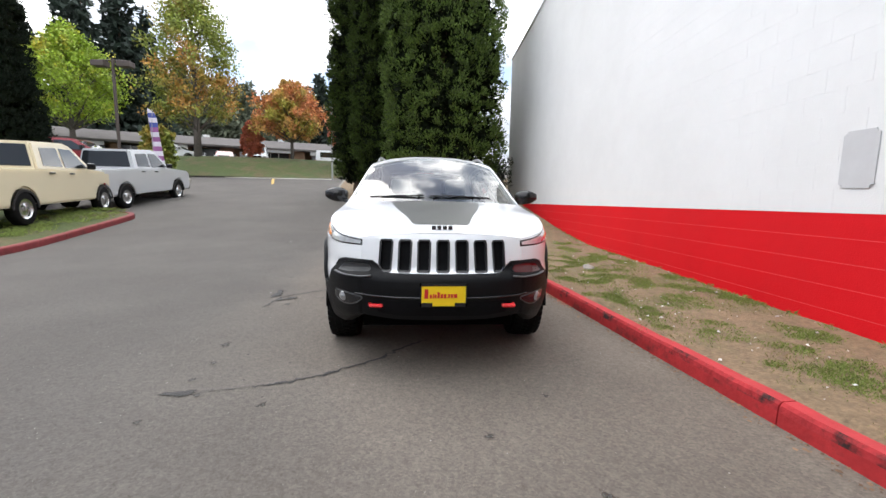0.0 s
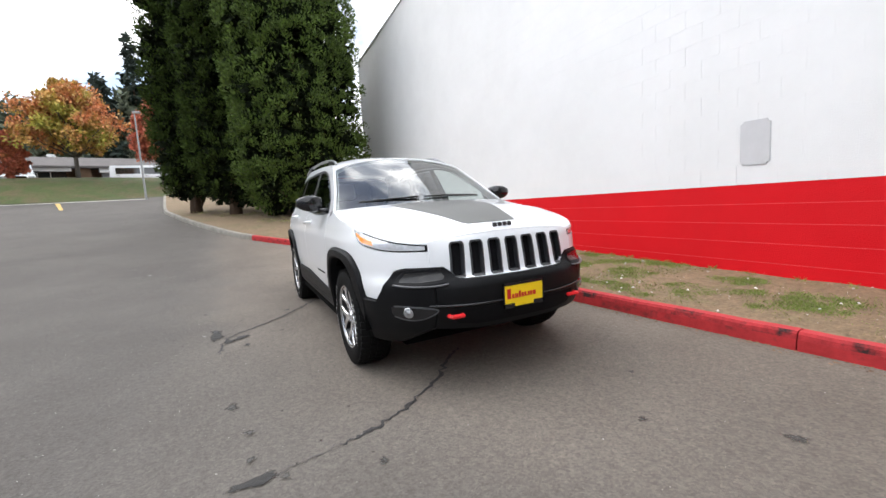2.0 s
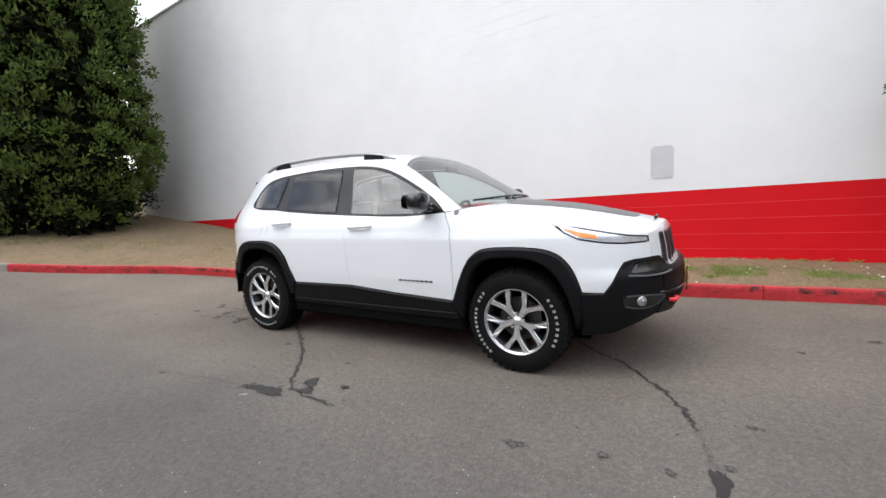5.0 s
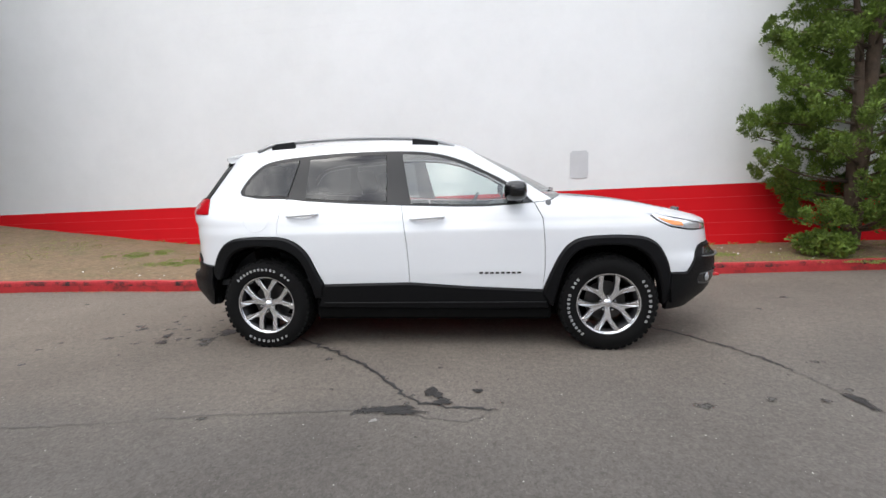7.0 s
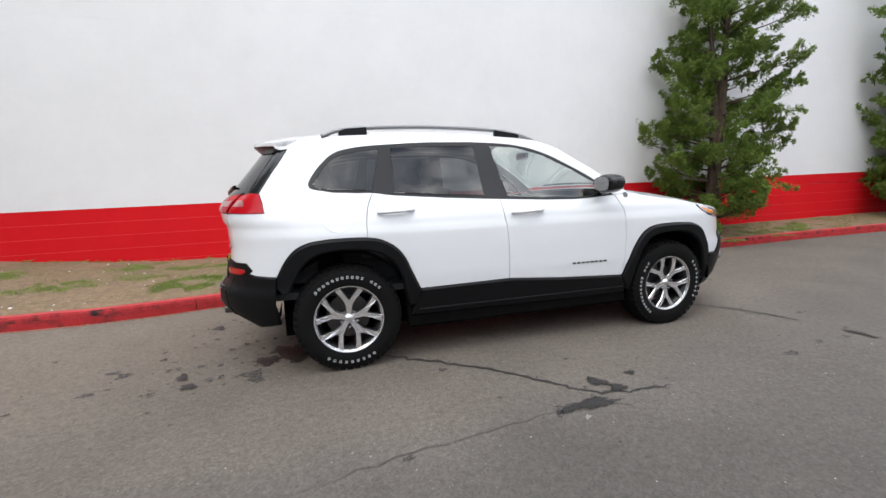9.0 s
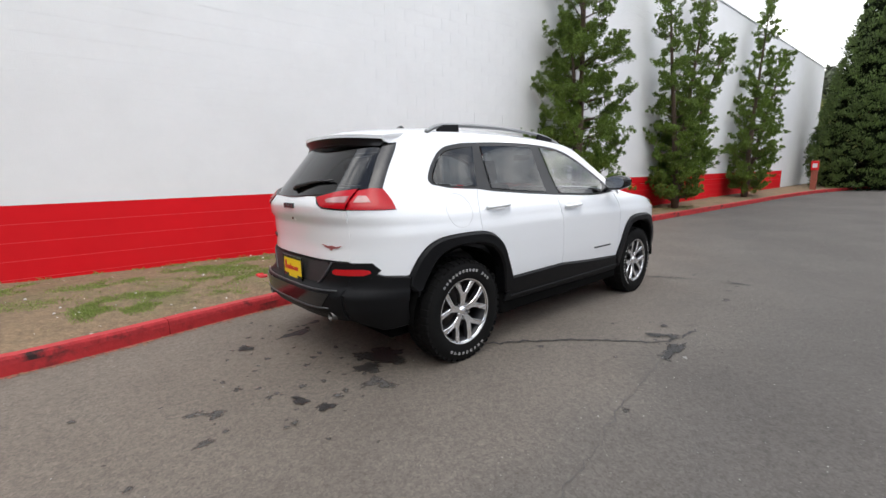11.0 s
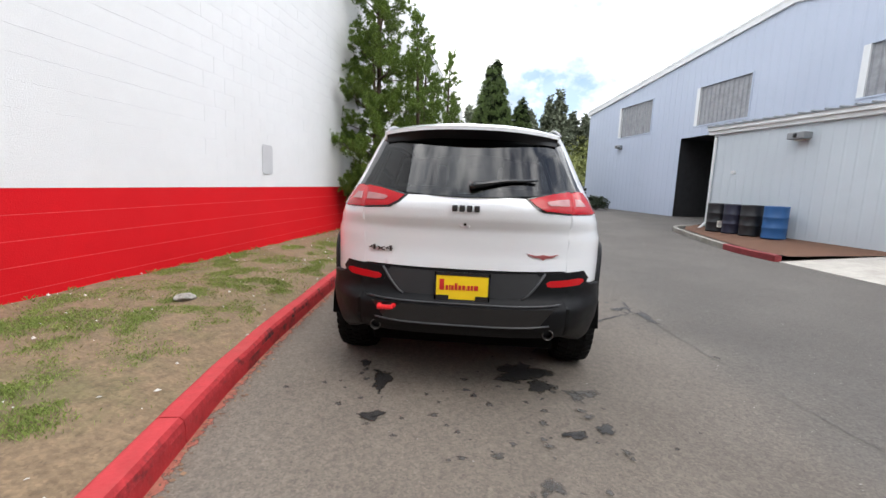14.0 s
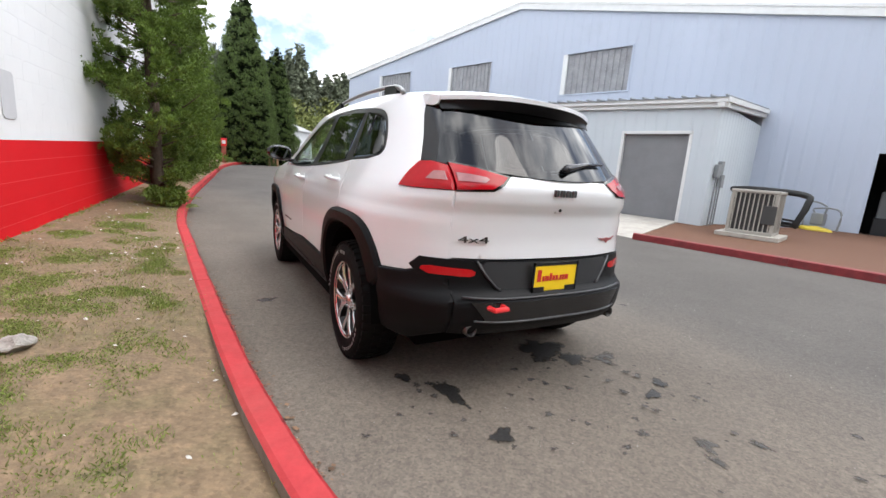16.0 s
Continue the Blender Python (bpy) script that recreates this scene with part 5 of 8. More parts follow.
    for s in (-1, 1):
        trim = [(-1.885, 1.243), (-1.806, 1.372), (-1.72, 1.492), (-1.69, 1.545), (-1.74, 1.555), (tail_x(.535, 1.51), 1.51), (tail_x(.565, 1.43), 1.43), (tail_x(.605, 1.33), 1.33), (tail_x(.64, 1.245), 1.245)]
        part("rear_pillar_trim", sheet(trim, on_side(s, -.003), (0, -s, 0), thick=.01, gap=0, step=.02), GLOSS_BLACK, spoiler)
        cheek = [(-1.63, s * (side_y(-1.63, 1.6) + .002), 1.598), (-1.71, s * .574, 1.588), (-1.783, s * .551, 1.574), (-1.776, s * .552, 1.552), (-1.745, s * .565, 1.540), (-1.69, s * (side_y(-1.69, 1.545) + .002), 1.545)]
        part("spoiler_cheek", (cheek + [(x, y - s * .012, z) for x, y, z in cheek], [tuple(range(6))[::s], (6, 7, 8, 9, 10, 11)[::-s]] + [(k, (k + 1) % 6, 6 + (k + 1) % 6, 6 + k) for k in range(6)]), PAINT, spoiler)
    ge = spline([(tail_x(y, z) - .004, y, z) for y, z in ((.54, 1.525), (.565, 1.44), (.605, 1.335), (.64, 1.245))], 4)
    gc = spline([(-1.905, 0, 1.545), (-1.995, 0, 1.435), (-2.09, 0, 1.32), (-2.195, 0, 1.195)], 4)
    rear_win = part("rear_window", grid_sheet(ge, [(c.x, c.z) for c in gc], 26, 2.5, 2.0, .006), GLASS_REAR, car, "dark tinted rear window")
    rear_win.visible_shadow = False
    part("rear_wiper", tube([(-2.17, -.02, 1.245), (-2.16, -.05, 1.262), (-2.118, -.22, 1.29), (-2.075, -.40, 1.30)], .016, 8, .8, taper=[1.5, 1.6, 1.0, .5]), GLOSS_BLACK, rear_win, smooth=True)
    # tailgate
    gate = [(-.33, 1.198), (0, 1.20), (.33, 1.198), (.37, 1.165), (.43, 1.128), (.60, 1.115), (.60, .95), (.597, .785), (.3, .78), (0, .778), (-.3, .78), (-.597, .785), (-.60, .95), (-.60, 1.115), (-.43, 1.128), (-.37, 1.165)]
    tailgate = part("tailgate", sheet(gate, on_tail(), (1, 0, 0)), PAINT, car, "white tailgate")
    for s in (-1, 1):
        tl = [(s * .345, 1.195), (s * .50, 1.232), (s * .60, 1.247), (s * .60, 1.118), (s * .44, 1.13), (s * .385, 1.16)]
        t = part("inner_tail_lamp", sheet(tl, on_tail(.008), (1, 0, 0), thick=.04, step=.015), LAMP_RED, tailgate, "red tail lamp with clear centre")
        cl = [(s * .445, 1.178), (s * .46, 1.190), (s * .53, 1.200), (s * .590, 1.204), (s * .590, 1.160), (s * .47, 1.160)]
        part("lamp_rim", sheet([(s * .325, 1.198), (s * .50, 1.240), (s * .60, 1.255), (s * .60, 1.108), (s * .43, 1.119), (s * .372, 1.152)], on_tail(.003), (1, 0, 0), thick=.02, step=.02), GLOSS_BLACK, tailgate)
        part("clear_lens", sheet(cl, on_tail(.014), (1, 0, 0), thick=.008, step=.012), LAMP_CLEAR, t)
        rf = [(s * .475, .722), (s * .50, .736), (s * .68, .745), (s * .715, .738), (s * .722, .718), (s * .69, .700), (s * .51, .694), (s * .48, .702)]
        sock = [(s * .415, .775), (s * .72, .785), (s * .76, .735), (s * .72, .68), (s * .47, .675)]
        part("lamp_socket", sheet(sock, on_tail(.010), (1, 0, 0), thick=.02, step=.025), CLADDING, car)
        part("rear_reflector", sheet(rf, on_tail(.014), (1, 0, 0), thick=.012, step=.025), REFLECTOR, car, "red bumper reflector")
        vs = moved(lathe([(.026, .10), (.026, .002), (.029, 0), (.032, .004), (.032, .16)], 20), pose(-2.203, s * .50, .430, 0, 0, -90))
        tip = part("exhaust_tip", vs, BRAKE, car, "dark chrome exhaust tip", smooth=True)
        # disc plugging the tip, black in place of the shade inside the pipe
        part("exhaust_bore_shade", moved(lathe([(.027, .04), (0, .04)], 20), pose(-2.203, s * .50, .430, 0, 0, -90)), GLOSS_BLACK, tip)
    b = bmesh.new()
    for i in range(4):
        box(-2.225, -2.205, -.078 + i * .041, -.078 + i * .041 + .030, 1.112, 1.148, .004, 1, b)
    part("tail_badge", b, BADGE_GREY, tailgate, "dark maker's badge in raised bars")
    fx = letters("4x4", .075, .004)
    fx.transform(Matrix.Diagonal((1.45, .62, 1, 1)))
    tilt = math.atan2(tail_x(.56, .878) - tail_x(.42, .878), .14)
    fx.transform(Matrix.Translation((tail_x(.49, .878) - .006, .49, .878)) @ pose(0, 0, 0, 0, 0, math.degrees(-tilt)) @ Matrix(((0, 0, -1, 0), (-1, 0, 0, 0), (0, 1, 0, 0), (0, 0, 0, 1))))
    part("drive_badge", fx, BADGE_GREY, tailgate, "dark 4x4 badge")
    wing = [(-.545, .885), (-.49, .876), (-.452, .882), (-.414, .876), (-.36, .885), (-.40, .865), (-.435, .862), (-.452, .85), (-.469, .862), (-.505, .865)]
    part("trail_badge", sheet(wing, on_tail(.006), (1, 0, 0), thick=.006, step=.02, gap=0), mat_badge_red, tailgate, "small red winged badge")
    lock = box(-2.19, -2.175, -.03, .03, 1.022, 1.058, .006, 1)
    part("tailgate_lock", lock, PAINT, tailgate)
    part("lock_barrel", moved(lathe([(.008, 0), (.008, .006), (0, .006)], 12), pose(-2.190, 0, 1.04, 0, 0, 90)), GLOSS_BLACK, tailgate)
    # rear bumper
    rb = [(-.6, .76), (-.597, .783), (-.3, .777), (0, .775), (.3, .777), (.597, .783), (.6, .76), (.6, .66), (.6, .58), (.6, .48), (.6, .40), (.3, .40), (0, .40), (-.3, .40), (-.6, .40), (-.6, .48), (-.6, .58), (-.6, .66)]
    bumper = part("rear_bumper", sheet(rb, on_tail(.006), (1, 0, 0), thick=.05), CLADDING, car, "black grained rear bumper")
    ins = [(-.47, .775), (-.36, .63), (0, .622), (.36, .63), (.47, .775), (.2, .768), (0, .767), (-.2, .768)]
    part("plate_recess", sheet(ins, on_tail(.010), (1, 0, 0), thick=.01, step=.04), mat_recess_dark, bumper)
    for yw_, line in ((1, ((.47, .775), (.42, .70), (.365, .64), (.34, .628))), (-1, ((.47, .775), (.42, .70), (.365, .64), (.34, .628)))):
        part("recess_rim", tube([(tail_x(y, z) - .012, yw_ * y, z) for y, z in line], .008, 8, .8), SLOT_FRAME, bumper, smooth=True)
    # lighter than the bumper: edge highlights of the band are put into the colour
    for zz, yw in ((.595, .56), (.475, .50)):
        part("bumper_ridge", tube([(tail_x(y, zz) - .012, y, zz + .012 * (abs(y) / yw) ** 4) for y in [yw * (i / 10 - 1) for i in range(21)]], .007, 8, .8), SLOT_FRAME, bumper, smooth=True)
    part("skid_panel", sheet([(-.53, .588), (-.44, .48), (.44, .48), (.53, .588), (.2, .584), (-.2, .584)], on_tail(.012), (1, 0, 0), thick=.01, step=.04), GLOSS_BLACK, bumper)

    def hook(x, y, z, d):
        line = [(x, y - .04, z), (x + d * .040, y - .036, z), (x + d * .045, y + .036, z), (x, y + .04, z)]
        return tube(line, .015, 8, .9)
    part("tow_hook", hook(-2.275, .42, .572, -1), HOOK_RED, bumper, "red tow hook")
    # front
    fascia = [(-.56, .955), (-.40, .975), (-.2, .986), (0, .99), (.2, .986), (.40, .975), (.56, .955), (.56, .88), (.56, .80), (.485, .80), (.45, .775), (.415, .735), (.38, .722), (0, .718), (-.38, .722), (-.415, .735), (-.45, .775), (-.485, .80), (-.56, .80), (-.56, .88)]
    slots = []
    for i in range(7):
        c = -.387 + i * .129
        lean = .004 * (i - 3)
        slots.append([(c - .044 + lean, .738), (c - .036 + lean, .728), (c + .036 + lean, .728), (c + .044 + lean, .738), (c + .046, .93), (c + .034, .948), (c - .034, .948), (c - .046, .93)])
    grille = part("front_fascia", sheet(fascia, on_nose(), (-1, 0, 0), holes=slots), PAINT, car, "white nose panel with seven slots")
    for sl in slots:
        ring = inset(sl, .009)
        part("slot_frame", sheet(sl, on_nose(.004), (-1, 0, 0), thick=.05, gap=0, holes=([(p.x, p.y) for p in ring],), step=.03), SLOT_FRAME, grille, "dark chrome slot frame")
        part("slot_mesh", sheet(sl, on_nose(-.035), (-1, 0, 0), thick=.01, gap=-.004, step=.04), mesh_mat, grille)
    fb = [(-.56, .80), (-.485, .80), (-.45, .775), (-.415, .735), (-.38, .722), (0, .718), (.38, .722), (.415, .735), (.45, .775), (.485, .80), (.56, .80), (.56, .70), (.56, .6), (.56, .5), (.56, .42), (.3, .40), (0, .395), (-.3, .40), (-.56, .42), (-.56, .5), (-.56, .6), (-.56, .7)]
    fbump = part("front_bumper", sheet(fb, on_nose(.006), (-1, 0, 0), thick=.05), CLADDING, car, "black grained front bumper")
    part("bumper_strip", tube([(nose_x(y, .565) + .012, y, .565 + .01 * (abs(y) / .6) ** 3) for y in [.6 * (i / 12 - 1) for i in range(25)]], .010, 8, .8), GLOSS_BLACK, fbump, smooth=True)
    intake = [(-.48, .545), (.48, .545), (.44, .45), (.3, .43), (-.3, .43), (-.44, .45)]
    part("lower_intake", sheet(intake, on_nose(.009), (-1, 0, 0), thick=.01, step=.04), mesh_mat, fbump)
    for s in (-1, 1):
        wx = lambda y, z: (nose_x(y, z) + .012, y, z)
        pocket = [(s * .47, .745), (s * .50, .79), (s * .60, .795), (s * .70, .785), (s * .745, .735), (s * .76, .70), (s * .64, .70), (s * .50, .712)]
        p_ = part("lamp_pocket", sheet(pocket, wx, (-1, 0, 0), thick=.02, step=.03), CLADDING, fbump, "black lamp surround")
        lens = inset(pocket, .014)
        part("upper_lamp_lens", sheet([(q.x, q.y) for q in lens], lambda y, z: (nose_x(y, z) + .017, y, z), (-1, 0, 0), thick=.008, step=.03), FOG_LENS if s < 0 else FOG_LENS_RED_REFLECTION, p_, "smoked lamp lens")
        # lip of the surround; its highlight is put into the lighter grey
        ledge = [(nose_x(y, z) + .020, s * y, z) for y, z in ((.49, .706), (.56, .698), (.64, .695), (.71, .696), (.765, .703))]
        part("lamp_ledge", tube(spline(ledge, 4), .009, 8, .7), SATIN_GREY, p_, "ledge under the lamp, its highlight painted grey", smooth=True)
        low = softened([(s * .52, .556), (s * .66, .574), (s * .77, .578), (s * .815, .555), (s * .79, .505), (s * .70, .468), (s * .61, .485)], True)
        # shows as a thin rim; the edge highlight is painted in with grey
        part("fog_recess", sheet(low, wx, (-1, 0, 0), thick=.02, step=.03), SATIN_GREY, fbump)
        lo2 = inset(low, .009)
        part("fog_recess_floor", sheet([(q.x, q.y) for q in lo2], lambda y, z: (nose_x(y, z) + .015, y, z), (-1, 0, 0), thick=.006, step=.03), GLOSS_BLACK, fbump)
        fog = moved(lathe([(0, .012), (.012, .011), (.014, .006), (.024, .008), (.034, .003), (.037, -.01)], 24), pose(nose_x(.70, .535) + .015, s * .70, .532, 0, 0, -90 + s * 35))
        part("fog_lamp", fog, FOG_DIM, fbump, "round fog lamp", smooth=True)
        part("tow_hook", hook(2.29, s * .455, .507, 1), HOOK_RED, fbump, "red tow hook")
    # dealer plates: unreadable script becomes bars
    for face, x, z, up in ((1, nose_x(0, .6) + .022, .59, 0), (-1, tail_x(0, .65) - .026, .688, 0)):
        pl = part("dealer_plate", box(x - .004, x + .004, -.152, .152, z - .076, z + .076, .003, 1), PLATE_YELLOW, car, "yellow dealer plate in a black frame")
        fr_ = bmesh.new()
        xo = x + face * .003
        for y0, y1, z0, z1 in ((-.158, .158, z + .062, z + .080), (-.158, -.148, z - .08, z + .08), (.148, .158, z - .08, z + .08), (-.158, -.075, z - .082, z - .052), (.075, .158, z - .082, z - .052)):
            box(xo - .003, xo + .003, y0, y1, z0, z1, bm=fr_)
        part("plate_frame", fr_, GLOSS_BLACK, pl)
        ink = bmesh.new()
        right = face  # the way that reads left to right
        y = -.128
        for w, h in ((.036, .07), (.020, .03), (.012, .032), (.020, .03), (.022, .045), (.022, .03), (.022, .03), (.008, .008), (.018, .03), (.020, .03), (.032, .03)):
            a, c = sorted((right * y, right * (y + w * .72)))
            box(min(xo, x + face * .0065), max(xo, x + face * .0065), a, c, z - .022 + .02 * (y + .128), z - .022 + h * .9 + .02 * (y + .128), bm=ink)
            y += w * .98
        part("plate_lettering", ink, PLATE_INK, pl, "red script reduced to bars")
    # wipers at the screen's foot
    for y0, y1, yx in ((-.62, -.10, 1.0), (-.05, .55, 1.06)):
        part("wiper", tube([(1.05 - .16 * (y / .75) ** 2, y, 1.245 - .030 * (y / .75) ** 2) for y in [y0 + (y1 - y0) * i / 8 for i in range(9)]], .011, 6, .8), GLOSS_BLACK, screen, smooth=True)
    cowl = [(1.10 - .17 * (abs(y) / .82) ** 2, y, 1.180 - .028 * (abs(y) / .82) ** 2.2) for y in [.82 * (i / 10 - 1) for i in range(21)]]
    part("cowl", tube(cowl, .035, 8, .35), GLOSS_BLACK, car, smooth=True)
    # floor pan, liners and cabin
    # added blocks below the sills keep light off the ground under the car
    for s in (-1, 1):
        part("underbody_filler", box(-.94, .94, s * .74 - .13, s * .74 + .13, .24, .42, .02, 1), GLOSS_BLACK_DULL, car, "dark block added under the sill to keep light out")
    part("floor_pan", box(-1.80, 1.80, -.60, .60, .205, .62), GLOSS_BLACK_DULL, car, "dark underbody")
    part("side_pan", box(-.93, .93, -.84, .84, .26, .56), GLOSS_BLACK_DULL, car)
    for s in (-1, 1):
        for hx in (-1.36, 1.36):
            V = [(hx + .46 * math.cos(math.pi * i / 16), s * y, .37 + .46 * math.sin(math.pi * i / 16)) for i in range(17) for y in (.60, .885)]
            part("wheel_liner", (V, [(2 * i, 2 * i + 1, 2 * i + 3, 2 * i + 2) for i in range(16)]), GLOSS_BLACK_DULL, car)
    part("engine_bay", box(.9, 2.1, -.60, .60, .6, .93), GLOSS_BLACK_DULL, car)
    part("boot_trim", box(-2.0, -1.55, -.66, .66, .6, 1.12), DASH, car)
    dash = [(.95, 1.12), (.55, 1.13), (.42, 1.06), (.45, .8), (.95, .7)]
    V = [(x, y, z) for y in (-.80, .80) for x, z in dash]
    part("dashboard", (V, [(0, 1, 2, 3, 4), (9, 8, 7, 6, 5)] + [(i, i + 5, (i + 1) % 5 + 5, (i + 1) % 5) for i in range(5)]), DASH, car)
    wheel_ring = [(.18 * math.cos(a / 24 * 2 * math.pi), .18 * math.sin(a / 24 * 2 * math.pi), 0) for a in range(25)]
    part("steering_wheel", moved(tube(wheel_ring, .016, 8, caps=False), pose(.28, .36, 1.05, 0, -62, 0)), DASH, car, smooth=True)
    for x, y, w in ((-.30, -.36, .26), (-.30, .36, .26), (-1.15, -.36, .28), (-1.15, .36, .28)):
        b = box(x - .10, x + .42, y - w, y + w, .56, .74, .05, 3)
        bb = box(-.07, .07, y - w + .02, y + w - .02, 0, .58, .05, 3)
        bb.transform(pose(x - .12, 0, .68, 0, -16, 0))
        hb = box(-.05, .05, y - .13, y + .13, .60, .79, .04, 3)
        hb.transform(pose(x - .13, 0, .68, 0, -14, 0))
        st = part("seat", b, SEAT, car, "dark cloth seat", smooth=True)
        part("seat_back", bb, SEAT, st, smooth=True)
        part("headrest", hb, SEAT_PALE if x > -.5 else SEAT, st, smooth=True)
    for s in (-1, 1):
        part("pillar_lining", sheet(quarter, on_side(s, -.035), (0, -s, 0), thick=.01, gap=.006, step=.06), LINING, car)
        for poly in (door_f, door_r):
            part("door_lining", sheet(poly, on_side(s, -.055), (0, -s, 0), thick=.01, gap=.006, step=.08), DASH, car)
    part("roof_lining", grid_sheet([(x, y - .03, z - .03) for x, y, z in rs], [(c.x, c.z - .035) for c in rc], 12, 2.0, 2.6, .004), LINING, car)
    part("cabin_floor", box(-1.9, .95, -.80, .80, .52, .565), DASH, car)
    part("mirror_stalk", box(.40, .43, -.10, .10, 1.49, 1.55, .012, 2), GLOSS_BLACK, car, "inside mirror")
    # wheels
    for hx in (-1.36, 1.36):
        for s in (-1, 1):
            build_wheel(car, hx, s)
    return car


def build_wheel(car, hx, s):
    R, w = .368, .118
    at = pose(hx, s * .783, .366, 0, 13 * hx + 20, 0) if s < 0 else pose(hx, s * .783, .366, 0, 31 * hx, 180)
    prof = [(.225, -w + .01), (.25, -w - .002), (.29, -w - .008), (.335, -w), (.357, -w + .018), (R, -w + .04), (R, w - .04), (.357, w - .018), (.335, w), (.29, w + .008), (.25, w + .002), (.225, w - .01)]
    tyre = moved(lathe([(r, -h) for r, h in prof], 64), at)
    ty = part("wheel", tyre, RUBBER, car, "all-terrain tyre on a machined alloy rim", smooth=True)
    # tread blocks
    lugs = []
    for i in range(44):
        a = 2 * math.pi * i / 44
        for k, (y0, y1, off) in enumerate(((-w + .006, -.055, 0), (-.045, -.004, .5), (.004, .045, 0), (.055, w - .006, .5))):
            aa = a + off * 2 * math.pi / 44
            da = .046
            vs = []
            for r in (R - .012, R + .007):
                for t, y in ((aa - da, y0), (aa + da, y0), (aa + da, y1), (aa - da, y1)):
                    rr = r - (.012 if (abs(y) > .1) else 0)
                    vs.append((rr * math.cos(t), y, rr * math.sin(t)))
            lugs.append((vs, [(4, 5, 6, 7), (0, 4, 7, 3), (1, 2, 6, 5), (0, 1, 5, 4), (3, 7, 6, 2)]))
    part("tread", moved(join(*lugs), at), RUBBER, ty)
    # raised white lettering as bars on the outer wall (the -y side before turning)
    bars = []
    for mid, n, spread in ((90, 15, 90), (-90, 9, 62)):
        for i in range(n):
            if (mid, i) == (90, 11):
                continue
            t = radians(mid + spread * (.5 - i / (n - 1)))
            dt = .027
            ys = -w - .0105
            vs = [(r * math.cos(u), ys + (.004 if r > .31 else 0), r * math.sin(u)) for r in (.291, .309) for u in (t - dt, t + dt)]
            vs += [(r * math.cos(u), ys + (.004 if r > .31 else 0), r * math.sin(u)) for r in (.2955, .3045) for u in (t - dt * .5, t + dt * .5)]
            # a letter-like ring
            bars.append((vs, [(0, 1, 5, 4), (1, 3, 7, 5), (3, 2, 6, 7), (2, 0, 4, 6)]))
    turn = pose(0, 0, 0, 0, -(13 * hx + 20) + (-95 if hx > 0 else 0), 0) if s < 0 else Matrix.Identity(4)
    part("sidewall_lettering", moved(join(*bars), at @ turn), TYRE_WHITE, ty, "white raised sidewall bars")["kind"] = "stuff"
    # rim: barrel, lip, hub and split spokes
    barrel = lathe([(.238, -.115), (.232, -.098), (.215, -.09), (.205, -.02), (.205, .09), (.225, .1)], 48)
    rim = part("rim", moved((barrel[0], [f[::-1] for f in barrel[1]]), at), ALLOY_DARK, ty, "five split-spoke alloy rim", smooth=True)
    part("rim_lip", moved(lathe([(.222, -.100), (.231, -.113), (.243, -.115), (.246, -.108)], 48), at), ALLOY, rim, smooth=True)
    disc = lathe([(0, .0), (.155, .0), (.155, .012), (0, .012)], 32)
    part("brake_disc", moved(disc, at), BRAKE, rim)
    half = [(.030, 0), (.030, .019), (.078, .019), (.112, .031), (.158, .062), (.206, .103), (.225, .062), (.190, .040), (.156, .020), (.128, 0)]

    dark_flanks = []

    def dish(u):
        return -.084 - .020 * smoothstep(.05, .19, u)
    for i in range(5):
        a0 = math.pi / 2 + 2 * math.pi * i / 5
        c, q = math.cos(a0), math.sin(a0)
        vs, fs, flanks = [], [], []
        for side in (-1, 1):
            ring = [Vector((u, v * side)) for u, v in half]
            inner_ring = inset(half, .0035)
            o, m = len(vs), len(ring)
            for (u, v), dy in [((p.x, p.y * side), 0) for p in inner_ring] + [(tuple(p), .005) for p in ring] + [(tuple(p), .045) for p in ring]:
                v = 0 if abs(v) < .004 and u < .16 else v
                vs.append((u * c - v * q, dish(u) + dy, u * q + v * c))
            fan = [(o + k, o + k + 1, o + m - 1 - k - 1, o + m - 1 - k) for k in range(m // 2 - 1)]
            skirt = [(o + j * m + k, o + j * m + (k + 1) % m, o + (j + 1) * m + (k + 1) % m, o + (j + 1) * m + k) for j in range(2) for k in range(m - 1)]
            fs += [f if side < 0 else f[::-1] for f in fan + skirt[:m - 1]]
            flanks += [f if side < 0 else f[::-1] for f in skirt[m - 1:]]
        part("spoke", moved((vs, fs), at), ALLOY, rim, "machined split spoke")
        dark_flanks.append((vs, flanks))
    part("spoke_flanks", moved(join(*dark_flanks), at), ALLOY_DARK, rim, "dark painted flanks of the spokes")["kind"] = "stuff"
    hub = lathe([(0, -.096), (.026, -.095), (.030, -.088), (.034, -.082), (.042, -.078), (.046, -.06), (.046, -.03)], 24)
    part("hub", moved(hub, at), ALLOY, rim, smooth=True)
    for i in range(5):
        a = 2 * math.pi * (i + .5) / 5 + math.pi / 2
        part("wheel_nut", moved(lathe([(0, -.096), (.010, -.094), (.0125, -.060)], 8), at @ pose(.058 * math.cos(a), 0, .058 * math.sin(a))), CHROME, rim)


mat_recess = mat("recess_shade_paint", (0.70, 0.705, 0.715), 0.3, coat=0.8)
mat_recess_dark = mat("grey_grained_plastic", (0.019, 0.020, 0.022), 0.5, noise_amt=0.06, noise_scale=25, bump=0.12, bump_scale=400)
mat_badge_red = mat("red_and_grey_badge", (0.36, 0.10, 0.10), 0.35, metal=0.3)
mesh_mat = mat("black_grille_mesh", (0.006, 0.006, 0.007), 0.6, spec=0.08, noise_amt=0.5, noise_scale=90)
